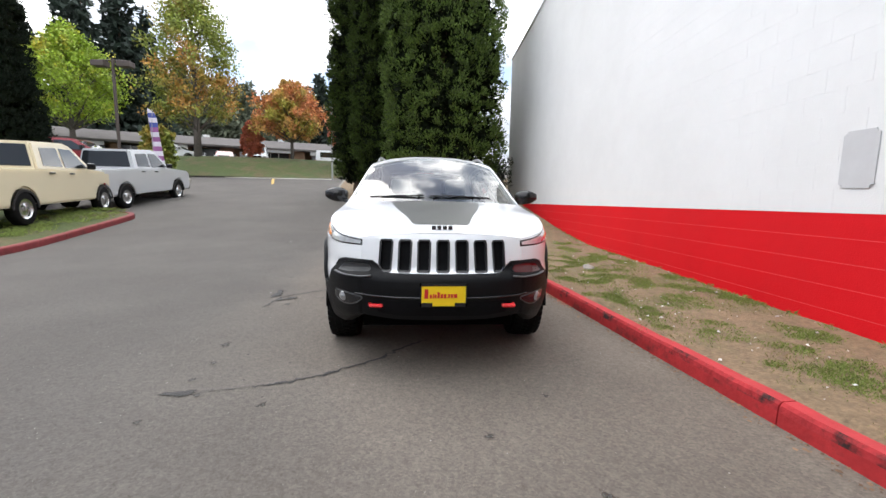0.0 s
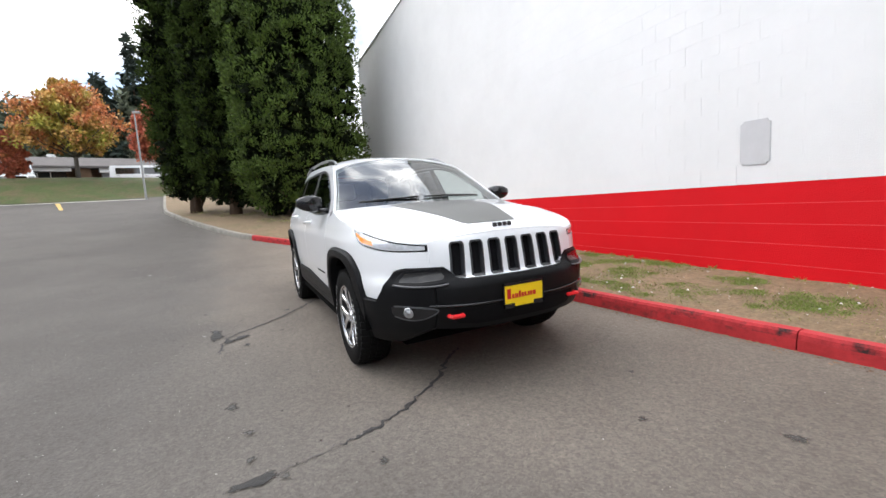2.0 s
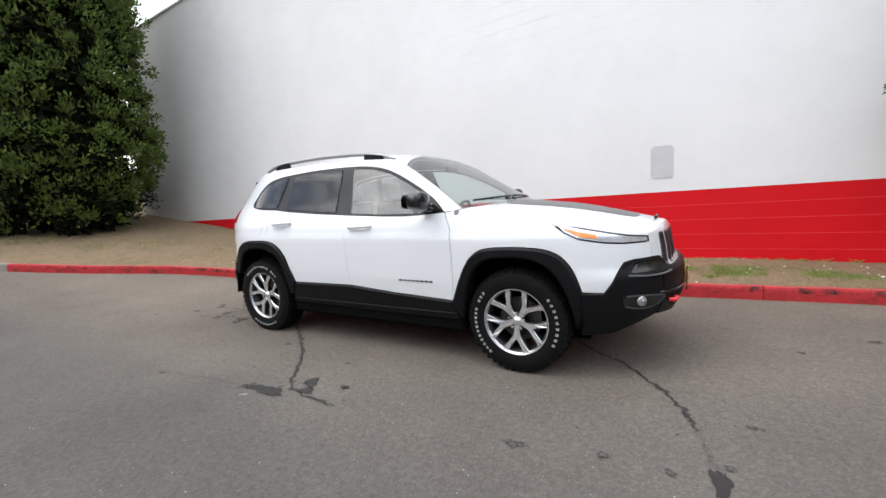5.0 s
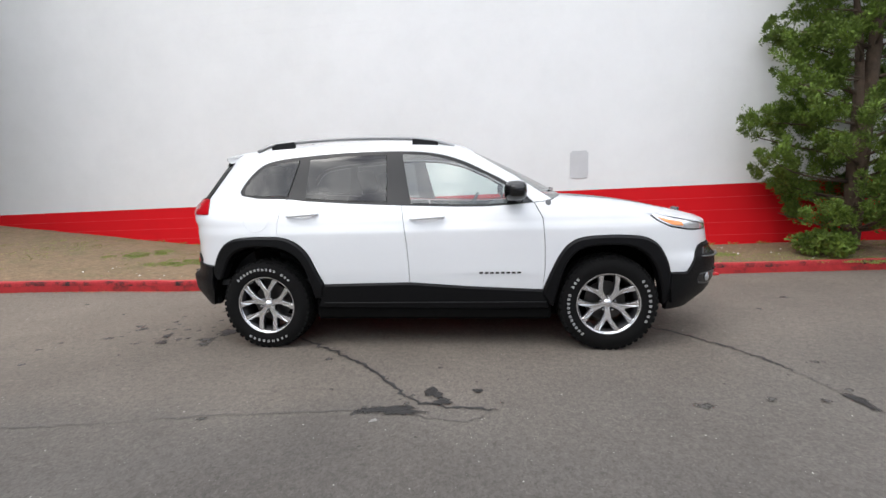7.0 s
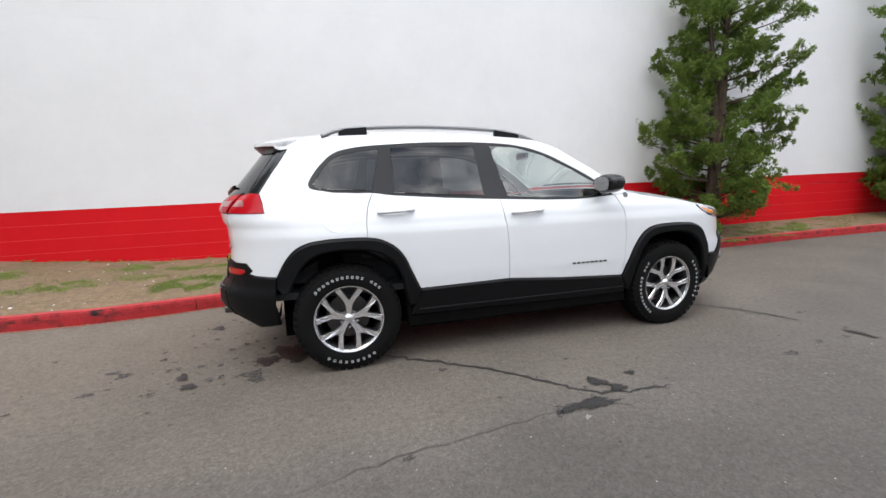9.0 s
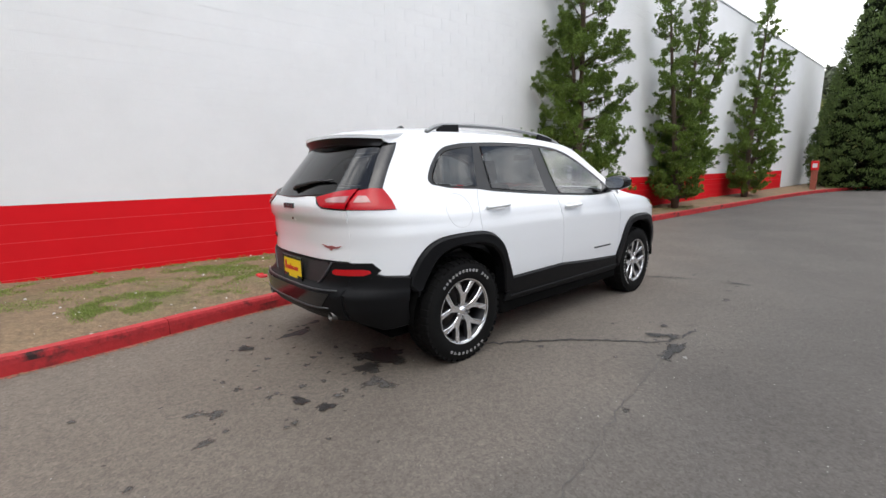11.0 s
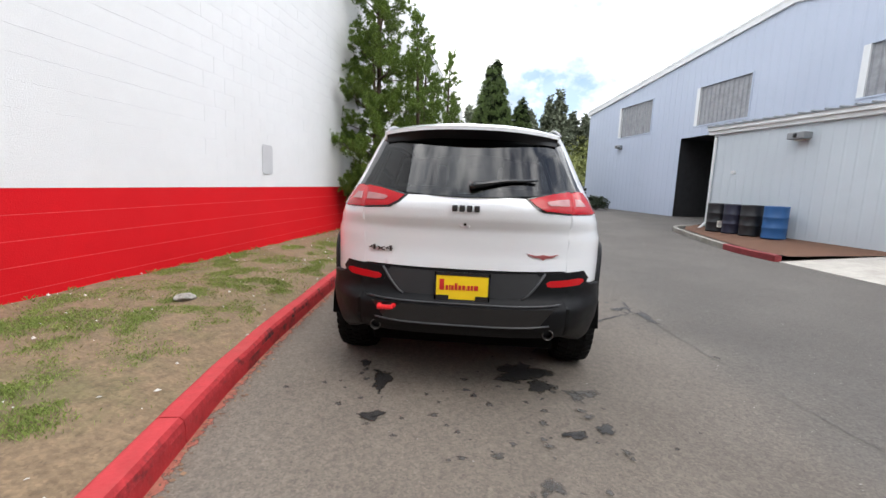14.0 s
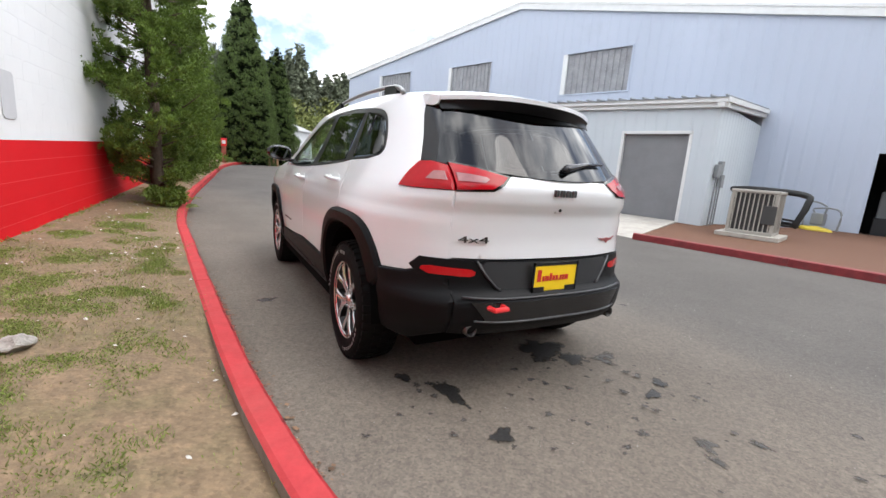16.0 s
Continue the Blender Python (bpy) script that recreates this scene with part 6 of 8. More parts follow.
GLOSS_BLACK_DULL = mat("dull_black_underbody", (0.004, 0.004, 0.004), 0.9, spec=0.05, noise_amt=0.3, noise_scale=9)
LINING = mat("grey_headlining", (0.30, 0.30, 0.29), 0.9)
build_suv()

# ---- plants ----
def foliage(name, centres, radii, per, size, material, parent, seed, aspect=2.2, up=0.35, flatten=0.8, shell=0.45):
    """A crown of many small leaves in clumps."""
    rg = np.random.default_rng(seed)
    C, R = np.repeat(np.array(centres, float), per, 0), np.repeat(np.array(radii, float), per)
    n = len(C)
    d = rg.normal(size=(n, 3))
    d /= np.linalg.norm(d, axis=1)[:, None]
    P = C + d * (R * (shell + (1 - shell) * rg.random(n)) ** 1.0)[:, None] * np.array((1, 1, flatten))
    a = d + rg.normal(size=(n, 3)) * .55 + np.array((0, 0, up))
    a /= np.linalg.norm(a, axis=1)[:, None]
    b = np.cross(a, rg.normal(size=(n, 3)))
    b /= np.linalg.norm(b, axis=1)[:, None] + 1e-9
    L = size * (.6 + .8 * rg.random(n))[:, None]
    W = L / aspect
    nrm = np.cross(a, b)
    V = np.stack([P - a * L * .5, P + b * W * .5 + nrm * L * .08, P + a * L * .5, P - b * W * .5 + nrm * L * .08], 1).reshape(-1, 3)
    me = bpy.data.meshes.new(name)
    me.vertices.add(4 * n)
    me.vertices.foreach_set("co", V.ravel())
    me.loops.add(4 * n)
    me.loops.foreach_set("vertex_index", np.arange(4 * n))
    me.polygons.add(n)
    me.polygons.foreach_set("loop_start", np.arange(n) * 4)
    me.polygons.foreach_set("loop_total", np.full(n, 4))
    me.update(calc_edges=True)
    me.validate()
    return part(name, me, material, parent)


def tufts(name, sprays, per, leaf, material, parent, seed, aspect=3.0, spread=.5, lift=.2):
    """Fans of small leaves: each spray is (foot, way, length)."""
    rg = np.random.default_rng(seed)
    B = np.repeat(np.array([s[0] for s in sprays], float), per, 0)
    W = np.array([s[1] for s in sprays], float)
    W /= np.linalg.norm(W, axis=1)[:, None] + 1e-9
    W = np.repeat(W, per, 0)
    Ls = np.repeat(np.array([s[2] for s in sprays], float), per)
    n = len(B)
    d = W + rg.normal(size=(n, 3)) * spread
    d /= np.linalg.norm(d, axis=1)[:, None]
    P = B + d * (Ls * (.15 + .85 * rg.random(n) ** .6))[:, None]
    a = d + rg.normal(size=(n, 3)) * .35 + np.array((0, 0, lift))
    a /= np.linalg.norm(a, axis=1)[:, None]
    b = np.cross(a, rg.normal(size=(n, 3)))
    b /= np.linalg.norm(b, axis=1)[:, None] + 1e-9
    L = leaf * (.6 + .8 * rg.random(n))[:, None]
    nrm = np.cross(a, b)
    V = np.stack([P - a * L * .5, P + b * L * (.5 / aspect) + nrm * L * .08, P + a * L * .5, P - b * L * (.5 / aspect) + nrm * L * .08], 1).reshape(-1, 3)
    me = bpy.data.meshes.new(name)
    me.vertices.add(4 * n)
    me.vertices.foreach_set("co", V.ravel())
    me.loops.add(4 * n)
    me.loops.foreach_set("vertex_index", np.arange(4 * n))
    me.polygons.add(n)
    me.polygons.foreach_set("loop_start", np.arange(n) * 4)
    me.polygons.foreach_set("loop_total", np.full(n, 4))
    me.update(calc_edges=True)
    me.validate()
    return part(name, me, material, parent)


def limb(a, b, r0, r1, bend, rg, n=5):
    pts = []
    a, b = Vector(a), Vector(b)
    off = Vector(rg.normal(size=3)) * bend
    for i in range(n + 1):
        f = i / n
        pts.append(a.lerp(b, f) + off * math.sin(math.pi * f))
    return tube(pts, r0, 7, taper=[1 + (r1 / r0 - 1) * i / n for i in range(n + 1)])


def juniper(x, y, z, tops, seed, spread, low, dens=1.0, label="", fill=1.0, wide=1.15, deep=.85, per=52, leaf=.046):
    """A Hollywood juniper: twisted upright stems with tufted sprays. tops: (dx, dy, height) of each leader; spread: (height, radius) pairs."""
    rg = np.random.default_rng(seed)
    tree = thing("juniper_tree", label, "tree", "junipers along the wall", (x, y, z))
    wood, S = [], []
    for dx, dy, h in tops:
        def stem(f):
            return Vector((dx * (f ** 1.3) + .12 * math.sin(f * 5 + dx * 3) * f, dy * f, h * f))
        wood.append(tube([stem(i / 11) for i in range(12)], .095, 8, taper=[1.15 - 1.05 * i / 11 for i in range(12)]))
        k, turn = low, rg.random() * 6.28
        while k < h:
            f = k / h
            base = stem(f)
            full = lerp_table(spread, f)
            for j in range(max(3, int(5.2 * dens * (.55 + .45 * full)))):
                turn += 2.4 + rg.normal() * .5
                q = full * (.55 + .52 * rg.random())
                tip = base + Vector((q * math.cos(turn) * wide, q * math.sin(turn) * deep, .30 * q + rg.normal() * .06))
                way = (tip - base).normalized()
                wood.append(limb(base, base.lerp(tip, .9), .020, .006, .03, rg, 3))
                lump = .06 + .06 * min(1, full)
                for g in range(int((3.1 + 4.0 * q) * fill)):
                    at = base.lerp(tip, .40 + .56 * rg.random() ** .8) + Vector((rg.normal() * lump, rg.normal() * lump * .8, rg.normal() * lump * .5))
                    plume = (way * .85 + Vector((0, 0, .5)) + Vector(rg.normal(size=3)) * .42).normalized()
                    long = .22 + .20 * rg.random()
                    for u in range(5):
                        S.append((at + plume * long * u / 5 + Vector(rg.normal(size=3)) * .022, plume + Vector(rg.normal(size=3)) * .3, .115 - .010 * u))
            k += .32 + .14 * rg.random()
        for j in range(14):
            S.append((stem(1) + Vector((rg.normal() * .04, rg.normal() * .04, -.07 * j)), Vector((rg.normal() * .4, rg.normal() * .4, 1)), .16 + .012 * j))
    part("trunk", join(*wood), BARK, tree, smooth=True)
    tufts("crown", S, per, leaf, JUNIPER, tree, seed + 5, 2.6, .7, .3)
    return tree


juniper(5.54, 2.36, .24, [(.15, .05, 8.3), (-.25, .1, 4.4)], 11, [(0, .7), (.05, 1.05), (.2, 1.2), (.4, 1.0), (.6, .75), (.8, .5), (1, .08)], .25, 1.0, "bushy green juniper between wall and kerb", 1.0)
juniper(10.9, 2.12, .30, [(-1.5, .0, 6.3), (1.3, 0, 6.5), (3.3, -.15, 5.6)], 12, [(0, .6), (.2, .95), (.38, .68), (.55, .42), (.8, .32), (1, .07)], .3, 1.0, "twisted juniper with three leaders by the wall", 1.0, per=23, leaf=.070)
juniper(17.0, 1.72, .36, [(1.0, 0, 7.6), (4.4, -.1, 6.2)], 13, [(0, .7), (.18, 1.1), (.35, .82), (.6, .52), (.8, .34), (1, .07)], .35, 1.0, "leaning juniper with a forked top by the wall", 1.0, per=23, leaf=.070)


def cedar(x, y, z, h, rad, seed, bare, label, ink=CEDAR_DARK):
    """A broad column of cedar foliage in rounded lumps on a short foot."""
    rg = np.random.default_rng(seed)
    tree = thing("cedar_tree", label, "tree", "cedars by the wall's end", (x, y, z))
    part("trunk", join(tube([(0, 0, -.1), (.02, 0, .5), (.03, .02, 3), (0, 0, h * .95)], .20, 10, taper=[1.2, 1.0, .8, .1]),
                       *[limb((.1 * math.cos(2.1 * i), .1 * math.sin(2.1 * i), .05 + .1 * i), (rad * .6 * math.cos(2.1 * i), rad * .6 * math.sin(2.1 * i), bare + .7 + .2 * i), .07, .03, .1, rg) for i in range(6)]), BARK, tree, smooth=True)
    S, K, Q = [], [], []
    k = bare
    while k < h:
        f = (k - bare) / (h - bare)
        r = rad * min(1, .70 + 2.2 * f) * (1 - max(0, f - .72) / .34) ** .75
        for j in range(int(20 * r) + 3):
            a = 2 * math.pi * rg.random()
            lumpy = 1 + .13 * noise.noise(Vector((math.cos(a) * 1.6 * rad, math.sin(a) * 1.6 * rad, k * 1.15 + seed)))
            q = r * lumpy * (.80 + .16 * rg.random())
            S.append((Vector((q * math.cos(a), q * math.sin(a), k + rg.normal() * .15)), Vector((math.cos(a), math.sin(a), .55)) + Vector(rg.normal(size=3)) * .25, .26 + .20 * rg.random()))
        # core clumps, whose dark colour carries the shade between the tufts
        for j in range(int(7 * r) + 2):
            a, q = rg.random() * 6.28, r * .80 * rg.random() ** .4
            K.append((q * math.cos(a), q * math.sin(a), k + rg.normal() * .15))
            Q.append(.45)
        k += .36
    foliage("inner_crown", K, Q, 60, .26, SHADED_CORE, tree, seed + 9, 1.5, .2, .9, .3)
    tufts("crown", S, 52, .10, ink, tree, seed + 3, 2.2, .5, .35)
    return tree


cedar(-11.9, .95, rise(-11.9) + .16, 11.0, 2.25, 21, .45, "broad green cedar at the end of the wall", CEDAR)
cedar(-13.7, -1.35, rise(-13.7) + .14, 11.5, 1.35, 22, .8, "tall narrow dark cedar beside the kerb")
cedar(-15.3, -2.75, rise(-15.3) + .14, 11.5, 1.15, 23, .9, "tall narrow dark cedar by the junction")
cedar(-16.8, .9, rise(-16.8) + .2, 10.5, 1.9, 24, .6, "dark cedar behind the others")


def cypress(x, y, z, h, rad, seed, label, ink=CONIFER, per=46, size=.10, step=.30):
    rg = np.random.default_rng(seed)
    tree = thing("cypress_tree", label, "tree", "", (x, y, z))
    part("trunk", tube([(0, 0, -.1), (0, 0, h * .9)], .16, 8, taper=[1, .1]), BARK, tree, smooth=True)
    S, K = [], []
    k = .15
    while k < h:
        f = k / h
        r = rad * min(1, .90 + .9 * f) * (1 - max(0, f - .20) / .82) ** .72
        for j in range(max(4, int(28 * r))):
            a = 2 * math.pi * rg.random()
            q = r * (.84 + .12 * rg.random())
            S.append(((q * math.cos(a), q * math.sin(a), k + rg.normal() * .18), (.5 * math.cos(a), .5 * math.sin(a), 1), .24 + .10 * rg.random()))
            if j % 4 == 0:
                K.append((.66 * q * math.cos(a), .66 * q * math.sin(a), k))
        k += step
    foliage("inner_crown", K, [.42] * len(K), 45, .24, SHADED_CORE, tree, seed + 7, 1.5, .4, 1.1, .3)
    tufts("crown", S, per, size, ink, tree, seed + 1, 2.4, .6, .6)
    return tree


cypress(27.8, -.75, rise(27.8), 10.0, 2.2, 31, "tall conical dark green cypress by the road")
cypress(29.4, -2.95, rise(29.4), 7.4, 1.6, 32, "slim conical dark green cypress by the road")
cypress(-10.4, -13.9, rise(-10.4), 11, 1.25, 33, "very dark columnar cypress behind the parked trucks", BLACK_GREEN)


def broadleaf(x, y, z, h, low, rad, seed, ink, label, tip=0.0):
    """A street tree: trunk, limbs and an uneven crown of leaf clumps."""
    rg = np.random.default_rng(seed)
    tree = thing("street_tree", label, "tree", "street trees on the bank", (x, y, z))
    wood = [tube([(0, 0, -.2), (.03, .02, low), (0, .03, h * .6), (0, 0, h * .92)], .02 * h, 9, taper=[1.25, 1, .6, .1])]
    C, R = [], []
    for i in range(26):
        f = (i + .5) / 26
        k = low + (h - low) * f
        r = rad * (math.sin(math.pi * min(1, .22 + .80 * f)) ** .7) * (1 - .25 * f)
        for j in range(5):
            a = 2.4 * i + 1.26 * j + rg.random() * .5
            q = r * (.55 + .5 * rg.random())
            tipp = (q * math.cos(a), q * math.sin(a), k + .25 * q)
            if j < 2:
                wood.append(limb((0, 0, max(low * .8, k - .5 * r)), tipp, .05, .012, .08, rg, 3))
            for g in range(2):
                C.append((tipp[0] * (1 - .35 * g) + rg.normal() * .2, tipp[1] * (1 - .35 * g) + rg.normal() * .2, tipp[2] + rg.normal() * .2))
                R.append(rad * (.16 + .10 * rg.random()))
    for j in range(int(tip * 6)):
        a = rg.random() * 6.28
        wood.append(limb((0, 0, h * .85), (.25 * rad * math.cos(a), .25 * rad * math.sin(a), h * (1 + .12 * rg.random())), .03, .006, .05, rg, 3))
        C.append((.2 * rad * math.cos(a), .2 * rad * math.sin(a), h * (1.02 + .06 * rg.random())))
        R.append(.22)
    part("trunk", join(*wood), BARK_GREY, tree, smooth=True)
    foliage("crown", C, R, 85, .20, ink, tree, seed + 2, 1.5, .1, .9, .2)
    return tree


broadleaf(-32.0, -17.8, rise(-32) + .6, 12.9, 2.6, 4.1, 41, LEAF_GREEN, "tall maple turning from green to orange")
broadleaf(-31.5, -27.05, rise(-31.5) + .6, 9.4, 2.6, 4.2, 42, LEAF_YELLOW, "round yellow-green maple on the bank")
broadleaf(-33.0, -10.5, rise(-33) + .4, 6.1, 1.9, 3.1, 43, LEAF_ORANGE, "small maple in orange autumn leaf", 1.0)
broadleaf(-31.0, -5.4, rise(-31) + .5, 5.2, 1.4, 1.6, 44, LEAF_RED, "young maple in red autumn leaf", .6)
broadleaf(-33.5, -14.0, rise(-33.5) + .4, 3.0, .6, .8, 45, LEAF_RED, "small red-leaved sapling near the shops")
broadleaf(-26.0, -17.6, rise(-26) + .3, 3.0, .4, 1.1, 46, LEAF_GREEN, "low green shrub by the banner")


def fir_group(name, spots, ink, seed, label, leaf=.9, kind="stuff"):
    """Far woodland: many firs in one mesh."""
    rg = np.random.default_rng(seed)
    C, R, trunks = [], [], []
    for x, y, z, h, r in spots:
        trunks.append(tube([(x, y, z), (x, y, z + h)], .35, 6, taper=[1, .1]))
        k = h * .14
        while k < h:
            f = k / h
            q = r * (1 - f) ** .8 * (.75 + .5 * rg.random())
            for j in range(max(1, int(5 * q))):
                a = rg.random() * 6.28
                w = q * (.4 + .6 * rg.random())
                C.append((x + w * math.cos(a), y + w * math.sin(a), z + k - .12 * w))
                R.append(.5 + .12 * r)
            k += h / 26
    holder = tagged(new(name), label, "woodland", kind=kind)
    part("trunks", join(*trunks), BARK, holder)
    foliage("needles", C, R, 14, leaf * 1.15, ink, holder, seed + 1, 2.2, -.15, .5)
    return holder


fir_group("far_firs", [(-55.5, -44, 4, 25, 4.5), (-58.6, -39.8, 4, 27, 4.5), (-57, -35.8, 4, 21, 3.8), (-52, -48, 4, 22, 4), (-62, -43, 4, 24, 4.5), (-69, -11.5, 4, 22, 3.2), (-66, -8, 4, 18, 3.2), (-60, -5, 4, 17, 3),
                       (-50, -53, 4, 24, 4), (-53, -40.5, 4, 21, 4.2), (-49.5, -46, 4, 20, 4), (-64, -14.5, 4, 15, 3), (-72, -18, 4, 15, 3.5)], FIR, 51, "tall dark firs behind the shops")
rg_ = np.random.default_rng(7)
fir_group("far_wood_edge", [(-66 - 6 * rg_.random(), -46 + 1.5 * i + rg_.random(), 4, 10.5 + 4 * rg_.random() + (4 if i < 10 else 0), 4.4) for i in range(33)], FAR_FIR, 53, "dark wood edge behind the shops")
fir_group("hill_wood", [(97 + 12 * rg_.random(), 14 - 1.5 * i - 1.5 * rg_.random(), 8 + 2 * rg_.random(), 8 + 5 * rg_.random() + (3 if i in (9, 10, 19, 20, 21) else 0), 3.4) for i in range(40)], FAR_FIR, 55, "firs along the far hill, haze put into their colour")
holder_ = tagged(new("hill_scrub"), "yellow-green scrub on the far hillside", "woodland", kind="stuff")
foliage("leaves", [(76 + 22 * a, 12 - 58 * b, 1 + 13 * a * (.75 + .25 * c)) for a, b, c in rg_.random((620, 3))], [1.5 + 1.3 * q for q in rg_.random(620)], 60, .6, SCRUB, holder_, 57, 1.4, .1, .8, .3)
V = [(70 + 9 * i, 14 - 7 * j, 1.2 + 2.4 * i * (.85 + .15 * math.sin(j * .9))) for i in range(6) for j in range(12)]
tagged(part("hillside", (V, [(i * 12 + j, i * 12 + j + 1, i * 12 + j + 13, i * 12 + j + 12) for i in range(5) for j in range(11)]), TURF, smooth=True), "green hillside in the distance", "hill", kind="structure")


def shrub(x, y, z, r, h, seed, ink, label, per=70, size=.10):
    rg = np.random.default_rng(seed)
    s = thing("shrub", label, "shrub", "", (x, y, z))
    part("stems", join(*[limb((0, 0, 0), (r * .6 * math.cos(a), r * .6 * math.sin(a), h * .7), .02, .006, .04, rg, 3) for a in (0, 1.3, 2.6, 3.9, 5.2)]), BARK, s)
    C = [(r * .75 * q * math.cos(a), r * .75 * q * math.sin(a), h * (.2 + .7 * w)) for q, a, w in zip(rg.random(40) ** .5, rg.random(40) * 6.28, rg.random(40))]
    foliage("leaves", C, [r * .3] * 40, per, size, ink, s, seed, 1.8, .2)
    return s


shrub(22.9, -7.4, rise(22.9), .85, .8, 61, LEAF_DARK, "low dark shrub at the warehouse wall")
shrub(-13.2, 2.6, rise(-13.2) + .2, 1.3, 1.7, 62, LEAF_DARK, "dark hedge shrub at the wall's end")
shrub(-14.4, 3.6, rise(-14.4) + .2, 1.3, 1.7, 63, LEAF_DARK, "dark hedge shrub at the wall's end")
shrub(5.1, 2.25, .2, .38, .32, 64, JUNIPER, "low juniper shoot at the foot of a tree", 60, .06)


# grass and litter on the verge
def blades(name, spots, height, material, label, seed):
    rg = np.random.default_rng(seed)
    V, F = [], []
    for x, y, z, n, r in spots:
        for i in range(n):
            a, q = rg.random() * 6.28, r * rg.random() ** .5
            px, py = x + q * math.cos(a), y + q * math.sin(a)
            h = height * (.45 + .8 * rg.random()) * (1 - .4 * q / r)
            t = rg.random() * 6.28
            lx, ly = h * .9 * rg.normal(), h * .9 * rg.normal()
            w = .0018
            o = len(V)
            V += [(px - w * math.cos(t), py - w * math.sin(t), z - .01), (px + w * math.cos(t), py + w * math.sin(t), z - .01), (px + lx * .5 + w * .6 * math.cos(t), py + ly * .5 + w * .6 * math.sin(t), z + h * .7), (px + lx, py + ly, z + h)]
            F += [(o, o + 1, o + 2), (o, o + 2, o + 3)]
    return tagged(part(name, (V, F), material), label, "grass", kind="stuff")


rg_ = np.random.default_rng(5)


def verge_spots(n, x0, x1, count, r0, r1, edge, thr):
    out = []
    while len(out) < n:
        x = x0 + (x1 - x0) * rg_.random()
        lo = lerp_table([(p.x, p.y) for p in inner], x) + .06
        hi = (wall_y(x) if x > -15 else 6) - .03
        f = 1 - abs(rg_.normal()) * .25 if edge else rg_.random()
        if not 0 <= f <= 1:
            continue
        y = lo + (hi - lo) * f
        if noise.noise(Vector((x * .8, y * 1.1, 4))) < thr:
            continue
        if x < -1.2 and f < .45 and rg_.random() < .85:
            continue
        r = r0 + (r1 - r0) * rg_.random()
        out.append((x, y, verge_z(x, y)[0], int(count * (r / r1) ** 2) + 3, r))
    return out


PATCHES = [(-3.2, 2.9, .5, .25), (-1.8, 2.9, .5, .25), (-.9, 3.0, .5, .25), (.2, 3.0, .4, .2), (-2.4, 3.1, .4, .2), (-3.8, 2.5, .4, .25), (-1.5, 2.5, .35, .2), (-.2, 2.6, .4, .2), (.9, 2.6, .4, .2), (-3.0, 2.4, .3, .15),
           (-1.31, 3.23, .55, .14), (-2.64, 3.48, .40, .12), (-2.77, 2.62, .34, .20), (-2.85, 1.95, .30, .16), (-2.05, 2.15, .50, .22), (-3.35, 2.0, .22, .14), (-1.2, 2.05, .34, .16),
           (-.95, 2.62, .24, .20), (-.42, 2.40, .30, .18), (-1.30, 2.28, .22, .14), (-2.05, 2.55, .30, .14), (-2.55, 2.2, .16, .12), (2.81, 2.47, .34, .22), (2.35, 2.62, .22, .16), (2.07, 2.87, .26, .12),
           (-.04, 3.32, .50, .10), (1.3, 2.2, .50, .20), (.6, 2.1, .40, .16), (.3, 2.7, .45, .18), (-.3, 1.95, .35, .14), (1.9, 2.3, .30, .14), (.9, 3.2, .35, .09), (3.6, 2.5, .40, .2), (-4.6, 2.2, .4, .2), (-4.0, 3.2, .5, .2),
           (5.3, 2.1, .5, .3), (6.6, 2.2, .5, .3), (7.6, 2.3, .5, .3), (-5.6, 2.6, .5, .3)]
turf_spots = []
for x, y, rx, ry in PATCHES:
    for k in range(int(60 + 420 * rx * ry * 3)):
        a, q = 6.2832 * rg_.random(), 1.25 * rg_.random() ** .55
        px, py = x + 1.1 * rx * q * math.cos(a), y + 1.5 * ry * q * math.sin(a)
        if py > wall_y(px) - .02 or noise.noise(Vector((px * 3.1, py * 4.2, 2))) + .4 * noise.noise(Vector((px * 11, py * 13, 5))) < -.06 + .75 * (q - .5):
            continue
        turf_spots.append((px, py, verge_z(px, py)[0], 50, .075))
blades("verge_grass", turf_spots + verge_spots(620, -8, 9, 20, .05, .20, False, -.02) + verge_spots(60, -8, 9, 40, .05, .14, True, .0), .016, BLADE, "tufts of green grass on the verge", 71)
blades("verge_dry_grass", verge_spots(900, -9, 12, 60, .05, .22, False, -.15), .018, BLADE_DRY, "dry straw-coloured grass on the verge", 72)
blades("wall_foot_weeds", [(x, wall_y(x) - .05, verge_z(x, wall_y(x) - .05)[0], 22, .07) for x in [-6 + .31 * i + .2 * math.sin(i * 7) for i in range(40)]], .045, BLADE, "weeds along the foot of the wall", 73)
blades("far_verge_grass", [(-15.5 + 9 * a, -3.3 + 6.5 * b + .55 * (9 * a), rise(-15.5 + 9 * a) + .16, 24, .22) for a, b in rg_.random((260, 2)) if -3.3 + 6.5 * b + .55 * 9 * a < 3.8], .07, BLADE_DRY, "dry grass under the cedars", 74)
blades("island_blades", [(-9.1 + 7.2 * a, -8.75 - 2.5 * b, rise(-9.1 + 7.2 * a) + .17, 45, .25) for a, b in rg_.random((170, 2)) if -8.75 - 2.5 * b < lerp_table([(p[0], p[1]) for p in isl], -9.1 + 7.2 * a) - .2], .09, BLADE, "mown grass on the island", 75)
V, F = [], []
